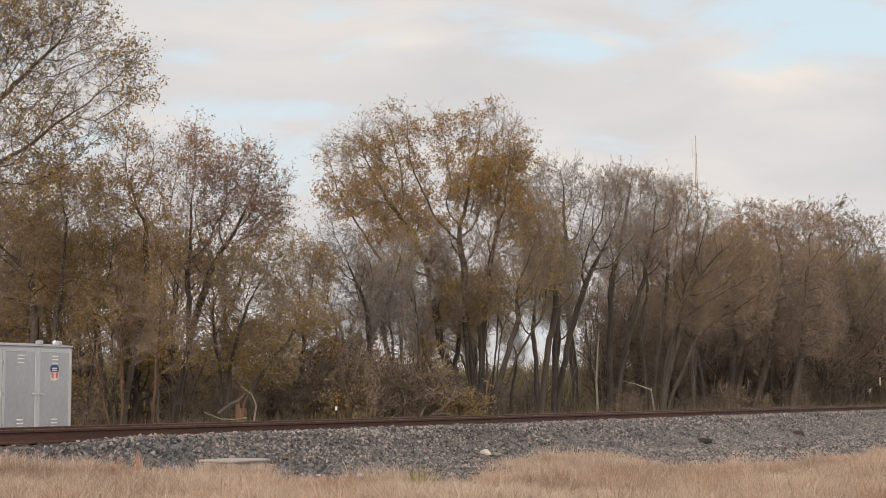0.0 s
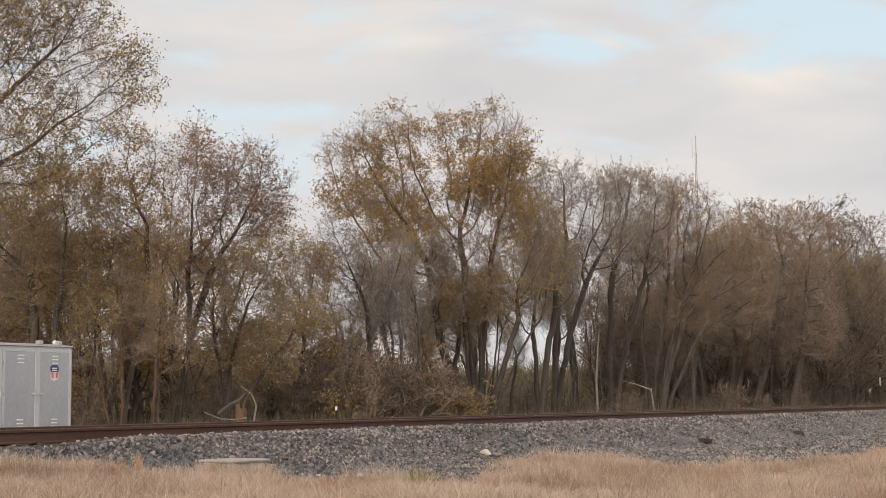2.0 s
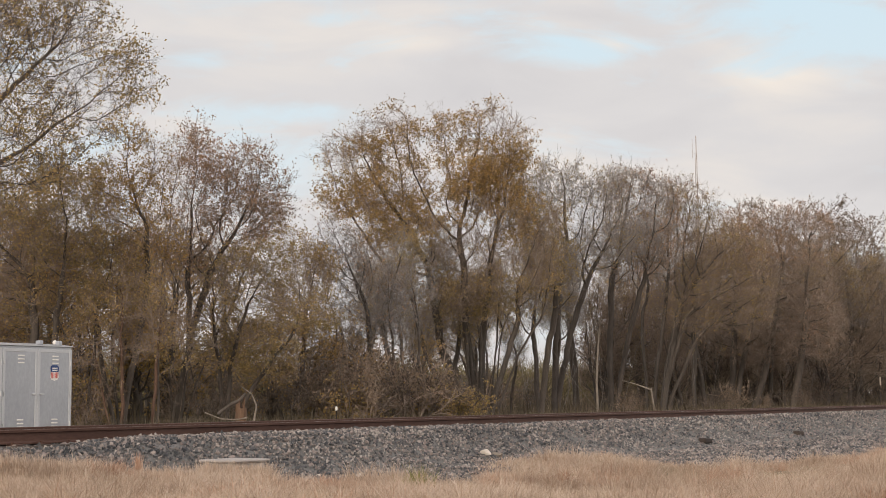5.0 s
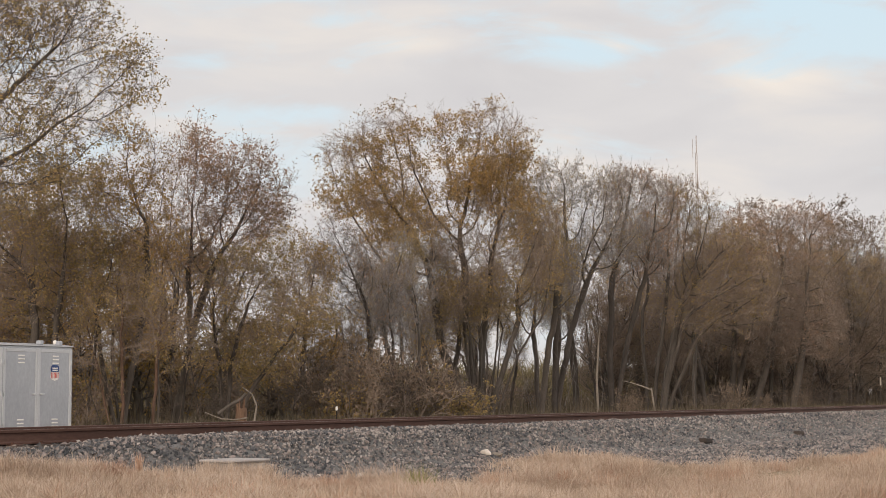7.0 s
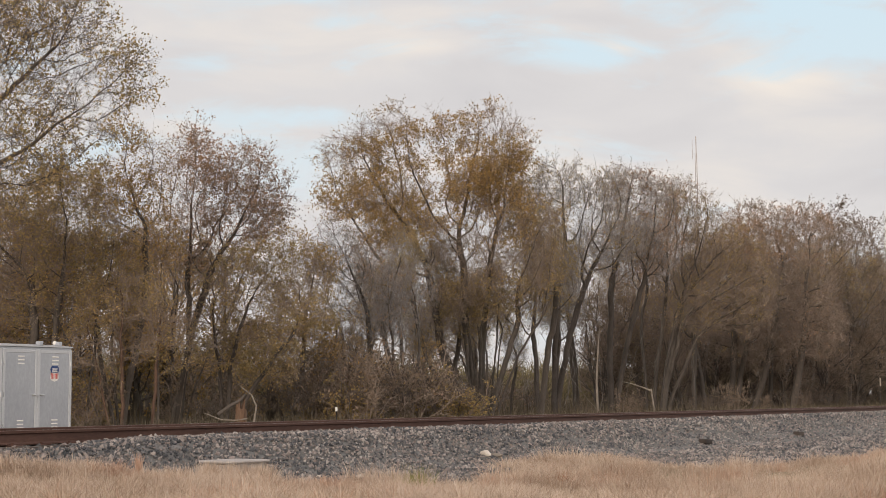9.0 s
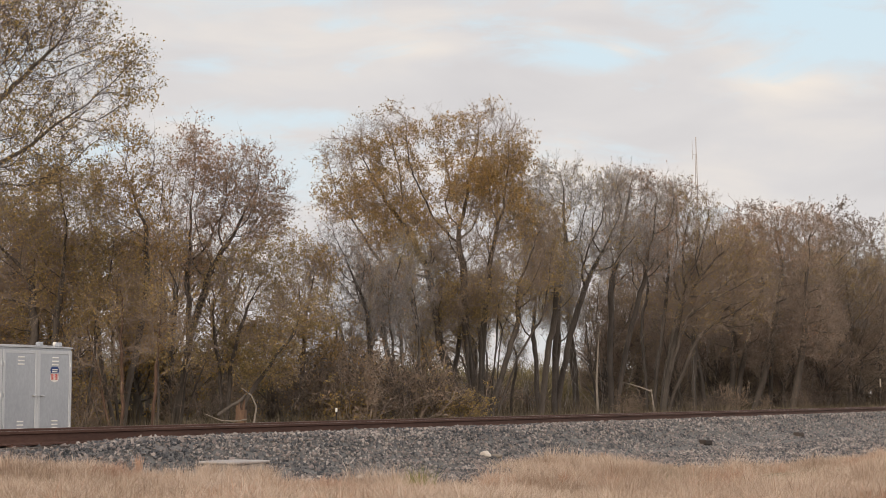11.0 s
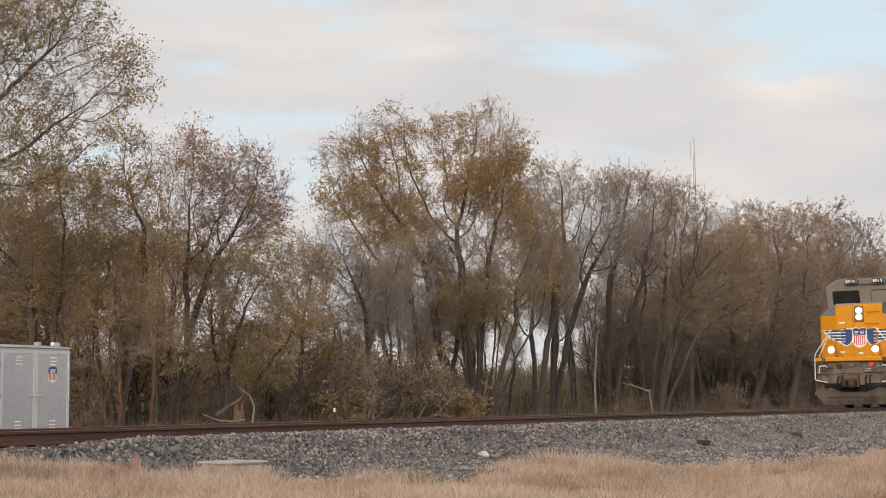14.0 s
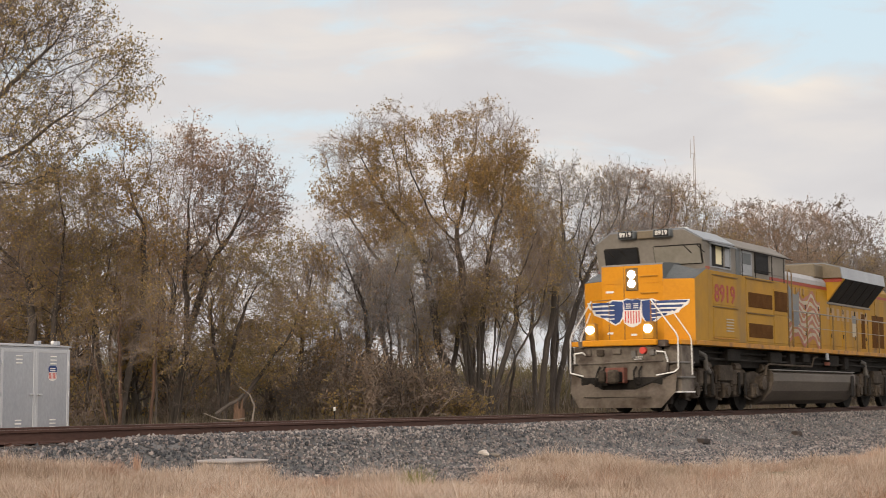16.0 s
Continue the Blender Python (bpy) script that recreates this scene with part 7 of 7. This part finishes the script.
for x, y, z in ((102.2, 30.0, 1.25), (104.0, 30.0, 2.73)):
    sg = thing("small_sign", pose(x, y, ground_z(x, y)), "small faded pale tag on a thin stake by the wood", "sign")
    bm = bmesh.new()
    cyl(bm, (0, 0, -0.2), (0, 0, z + 0.4), 0.03, 6)
    part("stake", bm, BARK, sg)
    part("tag", boxed(-0.16, 0.16, -0.05, -0.03, z + 0.3, z + 0.85, 0.01), PALE_FADED, sg)


# ---- dead wood ----
def bent_wood(bm, pts, r0, r1, sides=7):
    k = len(pts)
    for i in range(k - 1):
        cyl(bm, pts[i], pts[i + 1], r0 + (r1 - r0) * i / (k - 1), sides, r0 + (r1 - r0) * (i + 1) / (k - 1))


snag = thing("broken_stump", pose(28.9, 24.3, ground_z(28.9, 24.3)), "broken tree stump with raw reddish wood and bleached splinters", "stump")
sx, sy = aside.x, aside.y


def across(u, z, w=0.0):
    return (u * sx, u * sy - w, z)


bm = bmesh.new()
bent_wood(bm, [across(0, -0.2), across(0.01, 0.3), across(0.03, 0.66)], 0.17, 0.13, 11)
for k in range(7):
    an = k * 0.9
    bent_wood(bm, [(0.08 * math.cos(an), 0.08 * math.sin(an), 0.6), (0.1 * math.cos(an), 0.1 * math.sin(an), 0.8 + 0.2 * math.sin(k * 2.3))], 0.05, 0.01, 5)
part("stump", bm, RAWWOOD, snag)
bm = bmesh.new()
bent_wood(bm, [across(0.22, 0.3, 0.15), across(0.26, 0.72, 0.18), across(0.16, 1.0, 0.16), across(-0.06, 1.2, 0.1)], 0.03, 0.008)
part("splinter", bm, DEADWOOD, snag)
bm = bmesh.new()
bent_wood(bm, [across(-0.62, 0.52, 0.1), across(-0.34, 0.74, 0.12), across(-0.08, 0.86, 0.1), across(0.1, 1.02, 0.05)], 0.05, 0.04)
part("broken_limb", bm, BARK_DARK, snag)
bm = bmesh.new()
bent_wood(bm, [across(0.0, 0.42, 0.22), across(-0.3, 0.38, 0.24), across(-0.62, 0.4, 0.2), across(-0.95, 0.56, 0.1)], 0.024, 0.01)
part("fallen_limb", bm, DEADWOOD, snag)

dead = thing("dead_tree", pose(59.1, 27.0, ground_z(59.1, 27.0)), "bleached dead stem with a bare pale branch", "dead tree")
bm = bmesh.new()
bent_wood(bm, [(0.12 * sx, 0.12 * sy, -0.2), (0, 0, 0.6), (-0.08 * sx, -0.08 * sy, 1.25)], 0.05, 0.03)
part("stem", bm, DEADWOOD, dead)
bm = bmesh.new()
bent_wood(bm, [(-0.08 * sx, -0.08 * sy, 1.15), (-0.45 * sx, -0.45 * sy, 1.30), (-0.8 * sx, -0.8 * sy, 1.42), (-1.3 * sx, -1.3 * sy, 1.55)], 0.036, 0.014)
part("branch", bm, DEADWOOD, dead)
pale = thing("dead_tree", pose(55.9, 28.0, ground_z(55.9, 28.0)), "slim pale dead trunk standing among live trees", "dead tree")
bm = bmesh.new()
bent_wood(bm, [(0, 0, -0.2), (-0.05 * sx, -0.05 * sy, 1.5), (0.03 * sx, 0.03 * sy, 2.9), (0.1 * sx, 0.1 * sy, 3.7)], 0.06, 0.02)
part("stem", bm, DEADWOOD, pale)


# ---- grass details ----
def tuft(x, y, count, height, spread, mat, label, seed, lean=0.9, width=0.005):
    rng = np.random.default_rng(seed)
    r = np.abs(rng.normal(size=count)) * spread
    a = rng.uniform(0, 6.283, count)
    xy = list(zip(x + r * np.cos(a), y + r * np.sin(a)))
    v, f = blades(rng, xy, height * rng.uniform(0.5, 1.1, count), lean, np.full(count, width))
    v = v - np.array((x, y, 0))
    ob = new("grass_tuft", mesh_from("grass_tuft", v, f.ravel(), np.full(len(f), 3), [mat]))
    ob.location = (x, y, 0)
    tagged(ob, label, "grass tuft", kind="stuff")


tuft(13.6, 8.95, 130, 0.38, 0.10, GRASS_GREEN, "green spiky tuft among the dry grass", 1, 1.1)
tuft(13.5, 8.85, 60, 0.2, 0.09, GRASS_RED, "russet leaves at the foot of a green tuft", 2, 1.2)
tuft(17.1, 9.1, 80, 0.26, 0.08, GRASS_RED, "low russet weed in the dry grass", 3, 1.0)
tuft(11.2, 10.0, 70, 0.12, 0.10, GRASS_RED, "low russet weed in the dry grass", 4, 1.0)
tuft(12.95, 12.4, 130, 0.34, 0.025, GRASS_RUST, "upright pinkish dry weed at the gravel's edge", 5, 0.3)
for k, (x, y) in enumerate(((14.18, 12.42), (14.42, 12.2), (14.66, 11.98))):
    tuft(x, y, 900, 0.34, 0.15, GRASS, "pale dry grass before the utility box", 7 + k, 0.8, 0.0035)


# ---- radio mast far beyond the wood ----
MAST_PAINT = material("weathered mast paint", [(0.26, 0.22, 0.20), (0.36, 0.31, 0.29), (0.44, 0.39, 0.37)], 0.3, 4, 0.7, bump=0)


def radio_mast():
    x, y = 596.0, 250.0
    mast = thing("radio_mast", pose(x, y, ground_z(x, y)), "slender guyed lattice radio mast with a whip antenna, far off", "mast")
    h = 104.0
    for k in range(3):
        an = k * 2.094
        bm = bmesh.new()
        cyl(bm, (0.45 * math.cos(an), 0.45 * math.sin(an), -1), (0.45 * math.cos(an), 0.45 * math.sin(an), h), 0.11, 5)
        part("leg", bm, MAST_PAINT, mast)
    bm = bmesh.new()
    n = 60
    for i in range(n):
        z0, z1 = h * i / n, h * (i + 1) / n
        for k in range(3):
            a0, a1 = k * 2.094, (k + 1) * 2.094
            cyl(bm, (0.45 * math.cos(a0), 0.45 * math.sin(a0), z0), (0.45 * math.cos(a1), 0.45 * math.sin(a1), z1), 0.035, 3)
    part("bracing", bm, MAST_PAINT, mast)
    bm = bmesh.new()
    cyl(bm, (0, 0, h), (0, 0, h + 7.5), 0.2, 6)
    part("whip_antenna", bm, MAST_PAINT, mast)
    bm = bmesh.new()
    cyl(bm, (-1.6 * aside.x, -1.6 * aside.y, h - 2), (-1.6 * aside.x, -1.6 * aside.y, h + 6), 0.09, 6)
    cyl(bm, (0, 0, h), (-1.6 * aside.x, -1.6 * aside.y, h), 0.08, 5)
    part("side_antenna", bm, MAST_PAINT, mast)


radio_mast()


# ---- distant hedgerow seen through the gaps ----
def far_wood():
    """Brush across the field behind the wood."""
    rng = np.random.default_rng(77)
    n = 36000
    x = rng.uniform(24, 260, n)
    y = 50 + 0.12 * x + rng.uniform(0, 12, n)
    h = rng.uniform(0.35, 1.0, n) * (3.0 + 0.012 * x) * (0.8 + 0.25 * np.sin(x * 0.21) + 0.15 * np.sin(x * 0.77))
    d = rng.normal(size=(n, 2)) * 1.5
    P = np.stack([np.stack([x, y, h * rng.uniform(-0.2, 0.6, n)], 1), np.stack([x + d[:, 0], y + d[:, 1], h], 1)], 1)
    v, f = cones(P, np.full((n, 2), 0.05))
    tagged(new("far_brush", mesh_from("far_brush", v, f.ravel(), np.full(len(f), 3), [FIELD_BRUSH])), "distant olive-brown brush across the field", "brush", kind="stuff")


FIELD_BRUSH = material("olive field brush", [(0.085, 0.07, 0.036), (0.14, 0.115, 0.055), (0.20, 0.16, 0.08)], 0.3, 3, 0.9, bump=0, island=True, vary=0.5)
far_wood()


def motions():
    """The train rolls in, its wheels turn, the clouds drift and the trees sway a little."""
    steps = [k / 2 for k in range(33)]
    walk(loco, [(t, pose(LOCO_AT + LOCO_SPEED * (16 - t), TRACK, 0)) for t in steps])
    step = 1 / 15
    turn = math.degrees(LOCO_SPEED * step / 0.53)
    for ax, a in wheelsets:
        walk(ax, [(k * step, pose(a, 0, 0.53, 0, -turn * k, 0)) for k in range(241)])
    walk(backdrop, [(k * 2.0, Matrix.Translation(aside * (7.8 * k) - Vector((0, 0, 3.8 * k))) @ SKY_AT) for k in range(9)])
    # gusts: degrees of lean across the view
    gust = [0, 0.2, 0.55, 0.35, 0.15, -0.1, 0.3, 0.3, 0.3, 0.1, -0.1, 0.15, 0.25, 0.2, 0.0, -0.35, -0.3, 0.0, -0.2, -0.1, 0.1, -0.2, -0.3, -0.3, -0.35, 0.05, -0.1, -0.1, -0.3, -0.25, -0.2, -0.3, -0.3]
    for ob, k, lag in ((left_tree, 0.9, 1), (main_tree, 1.0, 0), (rust_tree, 0.6, 2), (bare_tree, 0.8, 1), (open_tree, 0.6, 3), (arch_tree, 0.6, 2), (brown_tree, 0.5, 1)):
        base = ob.matrix_basis.copy()
        rows = []
        for i, t in enumerate(steps):
            g = gust[max(0, i - lag)] * k
            rows.append((t, base @ Matrix.Rotation(radians(g), 4, ahead)))
        walk(ob, rows)


motions()
